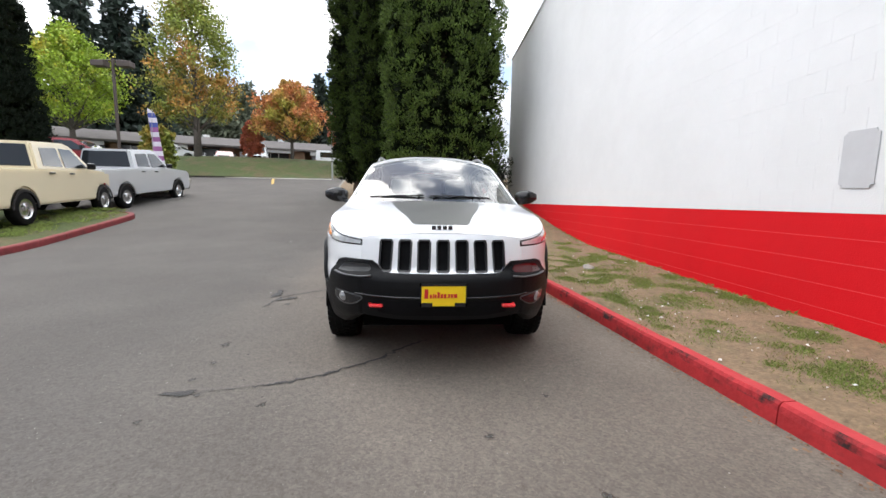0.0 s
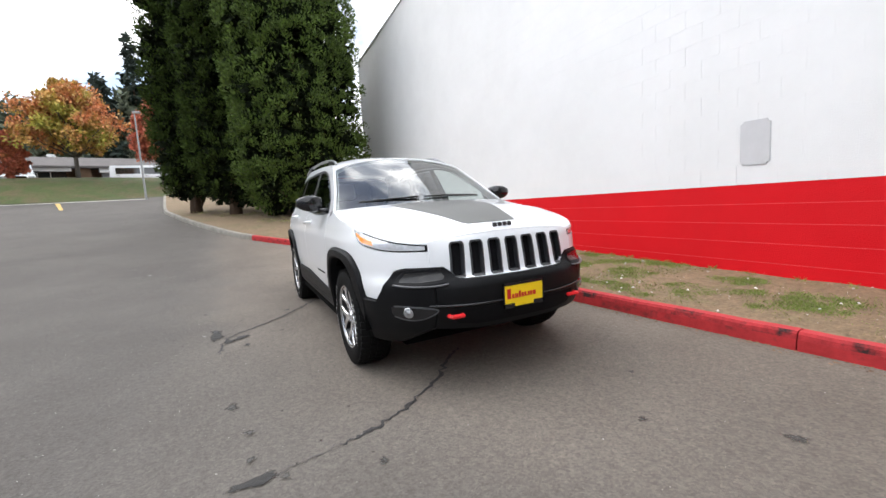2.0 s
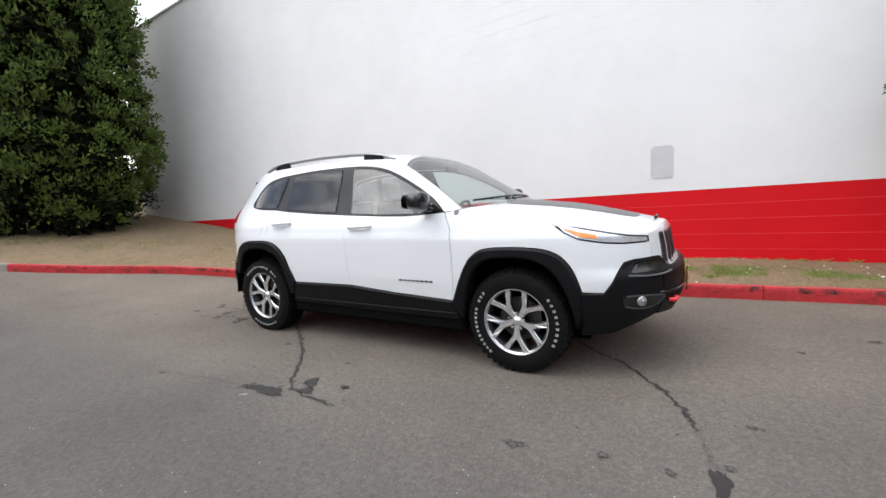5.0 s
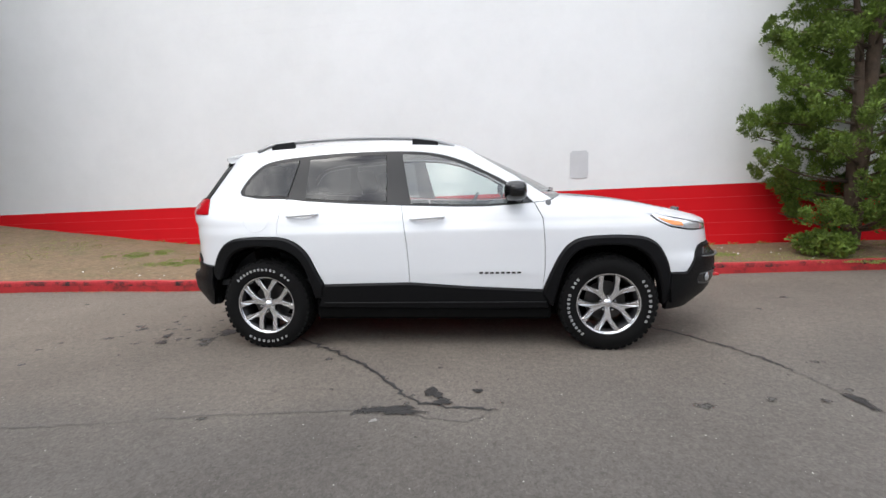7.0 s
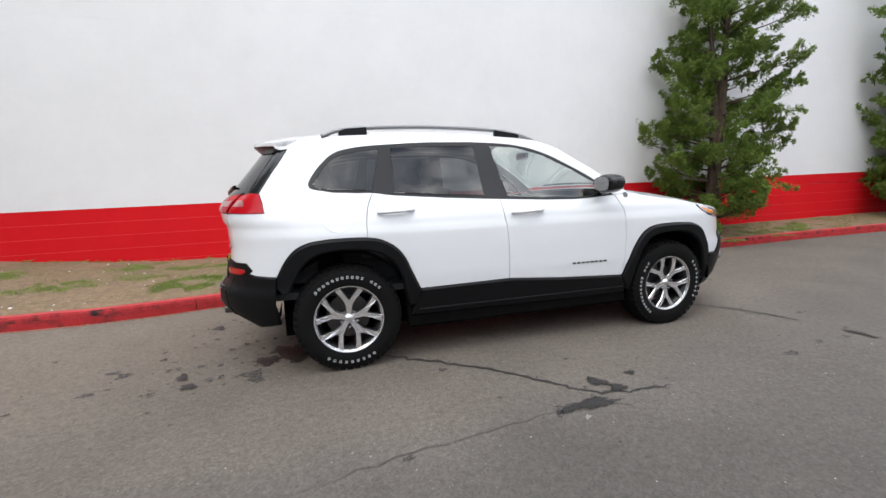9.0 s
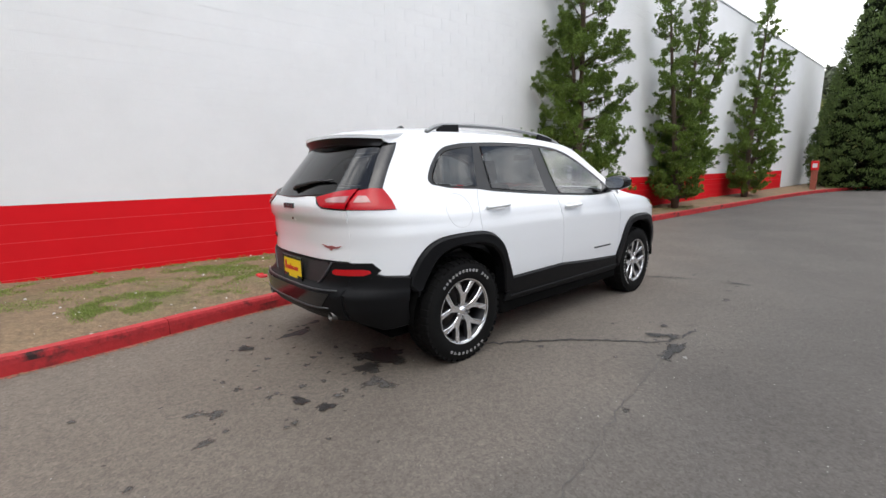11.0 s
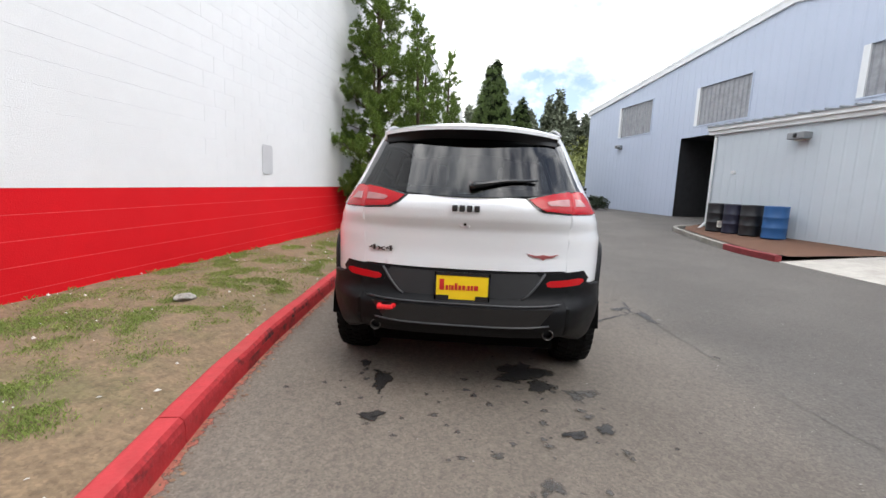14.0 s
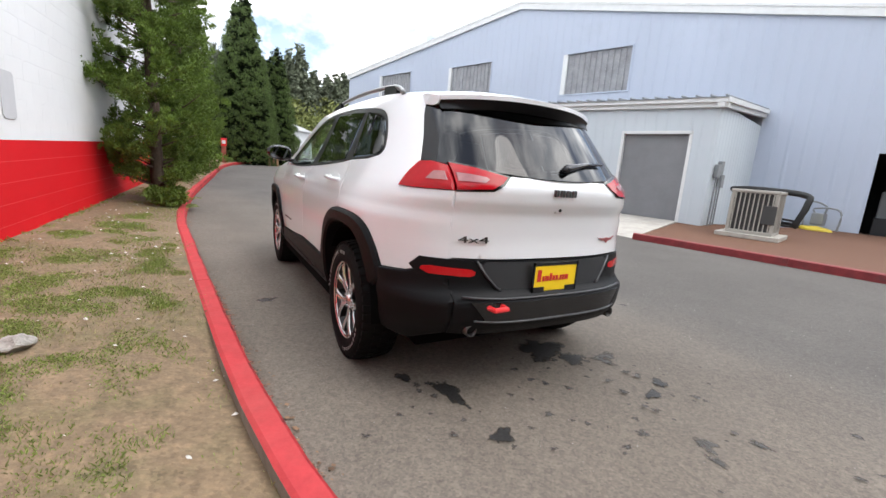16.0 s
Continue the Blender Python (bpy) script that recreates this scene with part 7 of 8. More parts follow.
for i in range(260):
    x = -5.5 + 11 * rg_.random()
    lo, hi = lerp_table([(p.x, p.y) for p in inner], x), wall_y(x)
    y = lo + (hi - lo) * rg_.random()
    z, s_ = verge_z(x, y)[0] + .012, .006 + .018 * rg_.random() ** 3
    a = rg_.random() * 3.14
    c, q = math.cos(a), math.sin(a)
    o = len(V)
    V += [(x - s_ * c, y - s_ * q, z), (x + s_ * q * .6, y - s_ * c * .6, z), (x + s_ * c, y + s_ * q, z + .004), (x - s_ * q * .6, y + s_ * c * .6, z + .004), (x, y, z + s_ * .7)]
    F += [(o, o + 1, o + 4), (o + 1, o + 2, o + 4), (o + 2, o + 3, o + 4), (o + 3, o, o + 4)]
tagged(part("verge_litter", (V, F), LITTER), "scraps of pale litter and stones on the verge", "litter", kind="stuff")
rock = bmesh.new()
bmesh.ops.create_icosphere(rock, subdivisions=3, radius=.082)
for v in rock.verts:
    v.co = Vector((v.co.x * 1.3, v.co.y * .8, v.co.z * .45)) * (1 + .5 * noise.noise(v.co * 14))
rk = thing("stone", "pale crumbled stone lying on the verge", "stone", at=(-1.09, 2.48, verge_z(-1.09, 2.48)[0] + .02))
part("stone", rock, mat("pale_stone", (0.30, 0.28, 0.25), 0.9, noise_amt=.35, noise_scale=20, bump=.8, bump_scale=40), rk)

# unseen trees, added to darken the horizon that the side glass reflects
fir_group("reflected_wood_belt", [(-22 + 5.6 * i + 2 * rg_.random(), -62 - 9 * rg_.random(), 0, 9 + 7 * rg_.random(), 4.2) for i in range(13)], WOODS, 59, "unseen far trees added for the side glass to reflect")

# ---- vehicles in the distance ----
def vehicle(name, label, category, at, turn, pitch, paint, low, cab, panes, wheels, width, wheel_r=.38, lights=True, group=""):
    """A parked vehicle: low and cab are side outlines (x, z); panes are side windows; its nose points to +x."""
    v = new(name)
    v.matrix_world = pose(*at, 0, pitch, turn)
    tagged(v, label, category, group)

    def shell(poly, w0, w1, zs):
        P = [Vector((x, z)) for x, z in poly]
        n = len(P)
        V = [(p.x, s * (w0 + (w1 - w0) * max(0, min(1, (p.y - zs[0]) / (zs[1] - zs[0])))), p.y) for s in (-1, 1) for p in P]
        bm = bmesh.new()
        vs = [bm.verts.new(c) for c in V]
        bm.faces.new(vs[:n])
        bm.faces.new(vs[n:][::-1])
        for i in range(n):
            bm.faces.new((vs[i], vs[n + i], vs[n + (i + 1) % n], vs[(i + 1) % n]))
        bmesh.ops.recalc_face_normals(bm, faces=bm.faces)
        bmesh.ops.bevel(bm, geom=[e for e in bm.edges if abs(e.verts[0].co.y + e.verts[1].co.y) > .5 and e.calc_face_angle(0) > .6], offset=.05, segments=2, affect="EDGES")
        return bm
    hw = width / 2
    part("body", shell(low, hw - .012, hw - .012, (0, 1)), paint, v)
    z0, z1 = min(z for _, z in cab), max(z for _, z in cab)
    part("cab", shell(cab, hw - .05, hw - .22, (z0, z1)), paint, v)
    for pane in panes:
        for s in (-1, 1):
            V = [(x, s * (hw - .05 - .17 * (z - z0) / (z1 - z0) + .012), z) for x, z in pane]
            W = [(x, y - s * .03, z) for x, y, z in V]
            n = len(V)
            hx_, hz_ = min(x for x, _ in pane) + .16, min(z for _, z in pane) - .16
            part("door_handle", box(hx_ - .10, hx_ + .10, s * (hw + .012) - .02, s * (hw + .012) + .02, hz_ - .02, hz_ + .02, .008, 1), GLOSS_BLACK, v)
            part("side_window", (V + W, [tuple(range(n))[::-s]] + [(i, (i + 1) % n, n + (i + 1) % n, n + i) for i in range(n)]), CAR_GLASS, v)
    # front and rear screens along the cab's ends
    top = [p for p in cab if p[1] > z1 - .08]
    ends = (max(cab, key=lambda p: p[0]), max(top, key=lambda p: p[0])), (min(cab, key=lambda p: p[0]), min(top, key=lambda p: p[0]))
    for (b0, t0), s in zip(ends, (1, -1)):
        V = []
        for f in (.15, .88):
            x, z = b0[0] + (t0[0] - b0[0]) * f + s * .02, b0[1] + (t0[1] - b0[1]) * f + .012
            w = hw - .16 - .15 * f
            V += [(x, -w, z), (x, w, z)]
        part("screen", (V + [(x - s * .03, y, z - .02) for x, y, z in V], [(0, 1, 3, 2), (4, 6, 7, 5), (0, 4, 5, 1), (2, 3, 7, 6), (0, 2, 6, 4), (1, 5, 7, 3)]), CAR_GLASS, v)
    xf, xr = max(x for x, _ in low), min(x for x, _ in low)
    part("front_bumper", box(xf - .10, xf + .06, -hw + .06, hw - .06, .42, .62, .04, 2), CLADDING, v)
    part("rear_bumper", box(xr - .06, xr + .10, -hw + .06, hw - .06, .42, .62, .04, 2), SATIN_GREY, v)
    part("grille", box(xf - .04, xf + .022, -hw * .5, hw * .5, .68, .92, .02, 1), GLOSS_BLACK, v)
    for s in (-1, 1):
        part("headlamp", box(xf - .12, xf + .025, s * hw * .78 - .16, s * hw * .78 + .16, .74, .92, .03, 2), LAMP_SILVER, v)
        part("tail_lamp", box(xr - .02, xr + .10, s * (hw - .09) - .06, s * (hw - .09) + .06, .78, 1.08, .02, 2), LAMP_RED, v)
        px = max(p[0] for p in cab) - .45
        part("door_mirror", box(px - .06, px + .07, s * (hw + .08) - .10, s * (hw + .08) + .10, z0 + .08, z0 + .26, .04, 2), GLOSS_BLACK, v)
    for wx in wheels:
        for s in (-1, 1):
            at_ = pose(wx, s * (hw - .13), wheel_r, 0, 0, 0 if s < 0 else 180)
            t = part("wheel", moved(lathe([(wheel_r * .6, .11), (wheel_r * .9, .12), (wheel_r, .09), (wheel_r, -.09), (wheel_r * .9, -.12), (wheel_r * .6, -.11)], 32), at_), RUBBER, v, smooth=True)
            part("rim", moved(join(lathe([(0, -.09), (wheel_r * .2, -.10), (wheel_r * .24, -.08), (wheel_r * .55, -.075), (wheel_r * .6, -.11)], 32)), at_), CHROME, t, smooth=True)
            arch = [(wx + (wheel_r + .07) * math.cos(math.pi * i / 14), s * (hw + .004), wheel_r + (wheel_r + .07) * math.sin(math.pi * i / 14)) for i in range(15)]
            arch2 = [(wx + (wheel_r + .0) * math.cos(math.pi * i / 14), s * (hw + .004), wheel_r + (wheel_r + .0) * math.sin(math.pi * i / 14)) for i in range(15)]
            V = arch + arch2 + [(x, y - s * .25, z) for x, y, z in arch]
            part("wheel_arch", (V, [(i, i + 1, 16 + i, 15 + i) for i in range(14)] + [(i, 30 + i, 31 + i, i + 1) for i in range(14)]), GLOSS_BLACK, v)
    return v


def arched(x0, x1, z0, z1, wheels, r, nose):
    """Lower outline of a vehicle with wheel arches."""
    pts = [(x0, z1), (x0 - .02, .62), (x0 + .05, z0)]
    for w in wheels:
        pts += [(w + (r + .05) * math.cos(math.pi - math.pi * i / 8), max(z0, r + (r + .05) * math.sin(math.pi * i / 8))) for i in range(9)]
    return pts + [(x1 - .08, z0), (x1, .62)] + nose


PICK_W = (-1.78, 1.79)
pick_low = arched(-2.85, 2.85, .45, 1.34, PICK_W, .42, [(2.84, 1.08), (2.70, 1.20), (1.36, 1.32), (-1.1, 1.34)])
pick_cab = [(-1.14, 1.30), (-1.04, 2.02), (.35, 2.04), (.62, 1.97), (1.45, 1.26)]
pick_panes = [[(-.86, 1.42), (-.80, 1.87), (-.12, 1.89), (-.08, 1.40)], [(.02, 1.38), (.0, 1.89), (.50, 1.87), (1.08, 1.38)]]
vehicle("tan_pickup", "tan crew-cab pickup truck parked on grass", "truck", (-7.35, -10.65, .43), -170.6, -2.6, TRUCK_TAN, pick_low, pick_cab, pick_panes, PICK_W, 2.0, .40)
vehicle("silver_pickup", "silver crew-cab pickup truck parked on asphalt", "truck", (-12.25, -11.1, .72), -178, -4.0, TRUCK_SILVER, pick_low, pick_cab, pick_panes, PICK_W, 2.0, .40)
CAR_W = (-1.35, 1.35)
car_low = arched(-2.2, 2.2, .32, .92, CAR_W, .33, [(2.16, .72), (2.0, .86), (1.0, .95)])
car_cab = [(-1.95, .93), (-1.55, 1.40), (-.6, 1.50), (.25, 1.47), (1.15, .93)]
car_panes = [[(-1.55, 1.0), (-1.40, 1.32), (-.55, 1.40), (-.55, .99)], [(-.47, .99), (-.47, 1.40), (.18, 1.38), (.80, 1.0)]]
vehicle("red_car", "dark red car parked behind the trucks", "car", (-15.5, -15.2, 1.92), 98, 0, CAR_RED, car_low, car_cab, car_panes, CAR_W, 1.8, .34)
vehicle("white_sedan", "white car parked in front of the shops", "car", (-34.6, -21.0, 3.72), 98, 0, CAR_WHITE, car_low, car_cab, car_panes, CAR_W, 1.8, .33)
vehicle("red_sedan", "red car parked in front of the shops", "car", (-40, -19, 3.70), 20, 0, CAR_RED, car_low, car_cab, car_panes, CAR_W, 1.8, .33)
van_low = arched(-2.4, 2.4, .35, 1.1, CAR_W, .34, [(2.38, .9), (2.2, 1.08)])
van_cab = [(-2.38, 1.08), (-2.3, 2.1), (1.3, 2.12), (2.1, 1.10)]
van_panes = [[(.2, 1.3), (.2, 1.9), (1.1, 1.9), (1.6, 1.3)], [(-1.9, 1.35), (-1.9, 1.9), (-.1, 1.9), (-.1, 1.35)]]
vehicle("white_van", "white van parked in front of the shops", "van", (-39.5, -15.6, 3.70), 15, 0, CAR_WHITE, van_low, van_cab, van_panes, CAR_W, 1.9, .34, group="vans at the shops")
vehicle("white_van", "white van parked in front of the shops", "van", (-44, -8.4, 3.70), 95, 0, CAR_WHITE, van_low, van_cab, van_panes, CAR_W, 1.9, .34, group="vans at the shops")
suv_low = arched(-2.0, 2.0, .45, 1.05, (-1.25, 1.25), .40, [(1.99, .95), (1.9, 1.08), (.75, 1.12)])
suv_cab = [(-1.98, 1.05), (-1.92, 1.80), (.35, 1.82), (.75, 1.10)]
suv_panes = [[(-1.8, 1.2), (-1.8, 1.68), (-.75, 1.7), (-.75, 1.2)], [(-.62, 1.2), (-.62, 1.7), (.22, 1.7), (.5, 1.2)]]
black_suv = vehicle("black_suv", "black boxy SUV parked by the warehouse", "car", (24.2, -5.9, rise(24.2)), 173, 0, CAR_BLACK, suv_low, suv_cab, suv_panes, (-1.25, 1.25), 1.82, .40)
part("bumper_plate", box(2.06, 2.10, -.45, .45, .46, .64, .03, 2), TRIM_WHITE, black_suv, "pale plate on the front bumper")
vehicle("dark_car", "dark car parked behind the black SUV", "car", (31.5, -9.3, rise(31.5)), 195, 0, CAR_BLACK, car_low, car_cab, car_panes, CAR_W, 1.8, .33)
vehicle("white_car", "white car parked beyond the wall's end", "car", (-24.5, 4.4, rise(-24.5) + .1), 80, 0, CAR_WHITE, car_low, car_cab, car_panes, CAR_W, 1.8, .33)

# ---- shops beyond the bank ----
shops = thing("shop_row", "long low brown shop row with a grey roof", "building", kind="structure")


def shop_wing(a, b, z0, eave, ridge, fronts):
    """One wing: a and b are the ends of its front in plan, seen with a on the left."""
    a, b = Vector(a), Vector(b)
    d = (b - a).normalized()
    n = Vector((d.y, -d.x))
    if n.x < 0:
        n = -n
    L = (b - a).length

    def P(u, v, z):
        q = a + d * u - n * v
        return (q.x, q.y, z)

    def block(u0, u1, v0, v1, zz0, zz1):
        V = [P(u, v, z) for z in (zz0, zz1) for u, v in ((u0, v0), (u1, v0), (u1, v1), (u0, v1))]
        return V, [(0, 1, 2, 3), (7, 6, 5, 4), (0, 4, 5, 1), (1, 5, 6, 2), (2, 6, 7, 3), (3, 7, 4, 0)]
    part("back_wall", block(0, L, 1.6, 10, z0 - .5, eave + .3), BROWN_WALL, shops)
    V = [P(u, v, z) for u in (-.4, L + .4) for v, z in ((-.5, eave), (-.5, eave + .18), (3.4, ridge), (9, ridge), (9, eave))]
    part("roof", (V, [(0, 5, 6, 1), (1, 6, 7, 2), (2, 7, 8, 3), (3, 8, 9, 4), (4, 9, 5, 0), (0, 1, 2, 3, 4), (9, 8, 7, 6, 5)]), ROOF_GREY, shops, "weathered grey sloping roof")
    for u0, u1, ink, zz0, zz1, v in fronts:
        nm = {BROWN_WALL: "pier", SHOP_GLASS: "shop_window", TRIM_WHITE: "awning"}.get(ink, "shop_front")
        w = part(nm, block(u0 * L, u1 * L, v, v + (.5 if nm != "shop_window" else .1), z0 + zz0, z0 + zz1), ink, shops)
        if nm == "shop_window":
            for k in range(1, max(2, int((u1 - u0) * L / .9))):
                uu = u0 * L + k * .9
                part("glazing_bar", block(uu - .03, uu + .03, v - .03, v + .02, z0 + zz0, z0 + zz1), TRIM_WHITE, w)


shop_wing((-30.8, -34.5), (-36.6, -24.2), 3.5, 5.35, 6.7, [(0.0, .10, BROWN_WALL, 0, 2.1, .6), (.0, .2, TRIM_WHITE, 1.6, 1.9, -.3), (.25, .36, BROWN_WALL, 0, 2.1, .6), (.42, .72, TRIM_WHITE, 1.55, 1.85, -.2), (.42, .72, SHOP_GLASS, .2, 1.6, .7), (.75, .80, BROWN_WALL, 0, 2.1, .4), (.8, .93, SHOP_GLASS, .2, 1.8, 1.2), (.93, 1, BROWN_WALL, 0, 2.1, .4)])
shop_wing((-41.5, -28.5), (-51.5, -1.0), 3.7, 6.0, 7.35, [(0, .06, BROWN_WALL, 0, 2.6, .4), (.10, .16, TRIM_WHITE, 1.9, 2.3, -.3), (.17, .26, SHOP_GLASS, .2, 2.2, 1.3), (.27, .31, BROWN_WALL, 0, 2.6, .4), (.33, .36, TRIM_WHITE, .1, 2.0, 1.3), (.40, .52, TRIM_WHITE, 2.0, 2.4, -.2), (.41, .51, SHOP_GLASS, .2, 2.0, .8), (.53, .57, BROWN_WALL, 0, 2.6, .3), (.59, .70, TRIM_WHITE, 1.9, 2.3, -.2), (.60, .69, CORRUGATED, .2, 1.9, .6), (.72, .80, SHOP_GLASS, .2, 2.1, 1.2), (.82, .86, BROWN_WALL, 0, 2.6, .4), (.88, .97, SHOP_GLASS, .2, 2.1, 1.2)])
for u in (.2, .48, .76):
    vent = thing("roof_vent", "small pale vent on the shop roof", "vent", "roof vents", at=(-41.5 - 10 * u - 4.2, -28.5 + 27.5 * u - 1.2, 7.33))
    part("vent_box", box(-.3, .3, -.3, .3, 0, .35, .03, 1), TRIM_WHITE, vent)

# far white house past the warehouse
house = thing("far_house", "small white gabled house in the distance", "house", kind="structure")
part("wall", box(56, 66, -11.2, -4.5, .9, 4.6), TRIM_WHITE, house)
V = [(x, y, z) for x in (55.5, 66.5) for y, z in ((-11.7, 4.3), (-6.6, 6.0), (-4.0, 5.1))]
part("roof", (V, [(0, 1, 4, 3), (1, 2, 5, 4), (0, 2, 1), (3, 4, 5), (0, 3, 5, 2)]), TRIM_WHITE, house)
part("window", box(55.94, 56.02, -8.6, -6.4, 1.6, 2.9, .01, 1), SHOP_GLASS, house)

# ---- street furniture ----
pole = thing("light_pole", "brown car-park light pole with two box heads", "street lamp", at=(-22.7, -18.0, rise(-22.7) + .3))
part("pole", tube([(0, 0, -.3), (0, 0, 6.8)], .09, 10), POLE_BROWN, pole)
part("arm", tube([(0, -.75, 6.7), (0, .75, 6.7)], .04, 8), POLE_BROWN, pole)
for s in (-1, 1):
    part("lamp_head", box(-.28, .28, s * .72 - .38, s * .72 + .38, 6.32, 6.66, .04, 2), POLE_BROWN, pole)
pole2 = thing("slim_lamp_post", "slim grey lamp post by the junction", "street lamp", at=(-25.9, -5.85, rise(-25.9)))
part("post", tube([(0, 0, 0), (0, 0, 5.0)], .05, 8, taper=[1.2, .7]), POLE_GREY, pole2)
part("head", box(-.06, .06, -.10, .28, 4.95, 5.08, .02, 2), POLE_GREY, pole2)
flag = thing("feather_banner", "tall blue and white feather banner on a pole", "banner", at=(-24.4, -17.0, rise(-24.4) + .5))
edge = [(.08 * math.sin(f * 2.2) + (.45 * max(0, f - .75) ** 1.5 * 0), .0, .3 + 3.6 * f) for f in [i / 12 for i in range(13)]]
part("banner_pole", tube([(0, -.02, -.3), (0, 0, 2.5), (0, .10, 3.9)], .02, 6), POLE_GREY, flag)
for i in range(12):
    f0, f1 = i / 12, (i + 1) / 12
    wid = lambda f: .52 * (1 - max(0, (f - .72) / .28) ** 2) ** .5 + .02
    sway = lambda f: .18 * (1 - f) - .06 * math.sin(4 * f)
    V = []
    for f in (f0, f1):
        for e in (0, wid(f)):
            V.append((.04 * math.sin(9 * f + e * 4), sway(f) + e - .25 * f, .35 + 3.6 * f))
    part("banner_panel", (V + [(x - .01, y, z) for x, y, z in V], [(0, 1, 3, 2), (4, 6, 7, 5), (0, 2, 6, 4), (1, 5, 7, 3)]), (FLAG_WHITE, FLAG_PINK)[i % 2] if i < 8 else (FLAG_BLUE, FLAG_WHITE)[i % 2], flag)
post = thing("marker_post", "rusty red wooden marker post by the kerb", "post", at=(24.1, .55, rise(24.1) + .1))
part("post", box(-.09, .09, -.12, .12, -.1, 1.05, .015, 1), POST_RED, post)
part("sign_board", box(-.13, -.09, -.15, .15, .98, 1.42, .02, 2), HOOK_RED, post)
part("sign_patch", box(-.135, -.131, -.09, .09, 1.10, 1.30, .01, 1), TRIM_WHITE, post, "pale unreadable patch")
for y in (-2.6, -2.85, -3.1):
    p_ = thing("timber_bollard", "short pale timber bollard by the road's end", "bollard", "bollards", at=(27.0, y + .35, rise(27)))
    part("bollard", tube([(0, 0, 0), (0, 0, .55)], .07, 8), mat("weathered_timber", (.36, .22, .12), .85, noise_amt=.2, noise_scale=8), p_)

# ---- by the shed ----
def drum(x, y, z, ink, label):
    d = thing("drum", label, "drum", "drums by the shed", at=(x, y, z))
    prof = [(0, .02), (.26, .02), (.285, .0), (.29, .04), (.285, .06), (.285, .28), (.297, .30), (.285, .32), (.285, .56), (.297, .58), (.285, .60), (.285, .84), (.29, .86), (.285, .89), (.262, .885), (.26, .86), (0, .855)]
    part("barrel", lathe(prof[1:-1], 28, "z"), ink, d, smooth=True)
    part("lid", lathe([(.262, .865), (.05, .87), (0, .87)], 28, "z"), ink, d)
    part("bung", moved(lathe([(.03, 0), (.03, .02), (0, .022)], 12, "z"), pose(.17, 0, .868)), ink, d)


drum(7.75, -8.15, .26, DRUM_BLUE, "bright blue plastic drum standing on mulch")
drum(8.45, -7.95, .26, DRUM_BLACK, "black plastic drum standing on mulch")
drum(9.05, -7.80, .26, DRUM_NAVY, "dark navy plastic drum standing on mulch")
drum(9.62, -7.62, .27, DRUM_BLACK, "black plastic drum with a pale label on mulch")
part("drum_label", box(-.02, .02, -.1, .1, -.1, .1), LITTER, bpy.data.objects["drum.003"]).location = (-.285, .02, .25)

ac = thing("air_conditioner", "beige outdoor air-conditioning unit on a concrete pad", "air conditioner", at=(1.35, -9.75, .20), turn=15)
part("pad", box(-.62, .62, -.62, .62, -.06, .05, .015, 1), CONCRETE, ac)
part("coil", box(-.40, .40, -.40, .40, .06, .98), AC_DARK, ac)
for sx in (-1, 1):
    for sy in (-1, 1):
        part("corner_post", box(sx * .42 - .035, sx * .42 + .035, sy * .42 - .035, sy * .42 + .035, .05, 1.0, .01, 1), AC_BEIGE, ac)
part("top_cover", box(-.47, .47, -.47, .47, .98, 1.06, .03, 2), AC_BEIGE, ac)
part("base_rim", box(-.46, .46, -.46, .46, .05, .12, .01, 1), AC_BEIGE, ac)
for i in range(9):
    y = -.36 + i * .09
    part("guard_slat", box(-.452, -.43, y - .012, y + .012, .10, .99), AC_BEIGE, ac)
for i in range(9):
    x = -.36 + i * .09
    part("guard_slat", box(x - .012, x + .012, .43, .452, .10, .99), AC_BEIGE, ac)
part("service_panel", box(-.46, -.20, .44, .468, .30, .72, .01, 1), AC_DARK, ac)
part("lagged_pipe", tube(spline([(.9, -1.6, 1.05), (.3, -1.2, 1.08), (-.75, -.7, 1.02), (-.85, -.55, .8), (-.7, -.45, .25)], 5), .07, 8), BLACK_FOAM, ac, "black lagged pipe", smooth=True)
for k, (u, z1) in enumerate(((.35, 1.6), (.62, 1.7), (.85, 1.35))):
    m = thing("wall_pipe", "thin grey pipe with a box on the shed wall", "pipe", "pipes on the shed", at=at_shed(-.08, u, .15))
    part("pipe", tube([(0, 0, 0), (0, 0, z1)], .022, 6), PIPE_GREY, m)
    part("meter_box", box(-.06, .06, -.07, .07, z1 - .25, z1 + .1, .015, 1), PIPE_GREY, m)
mt = thing("gas_meter", "grey gas meter with bent pipes on the warehouse wall", "meter", at=at_hall(-6.8, -.35, .1))
part("meter_body", box(-.16, .16, -.14, .14, .25, .62, .05, 3), PIPE_GREY, mt)
part("meter_pipe", tube(spline([(-.12, 0, .6), (-.12, 0, .85), (.35, 0, .9), (.35, .05, 0)], 5), .028, 7), PIPE_GREY, mt, smooth=True)
part("meter_pipe", tube(spline([(.12, 0, .6), (.14, 0, .75), (-.5, .05, .72), (-.5, .05, 0)], 5), .028, 7), PIPE_GREY, mt, smooth=True)
hs = thing("hose_reel", "black coiled hose lying by the warehouse", "hose", at=at_hall(-6.15, -.8, .2))
part("coil", join(*[moved(tube([(.26 * math.cos(a / 20 * 6.2832), .26 * math.sin(a / 20 * 6.2832), 0) for a in range(21)], .035, 7, caps=False), pose(0, 0, .05 + .06 * k, 8 * k, 0, 0)) for k in range(3)]), BLACK_FOAM, hs, smooth=True)
yb = thing("yellow_sack", "flat yellow sack lying on the mulch", "sack", at=at_hall(-6.75, -.75, .22))
sk = bmesh.new()
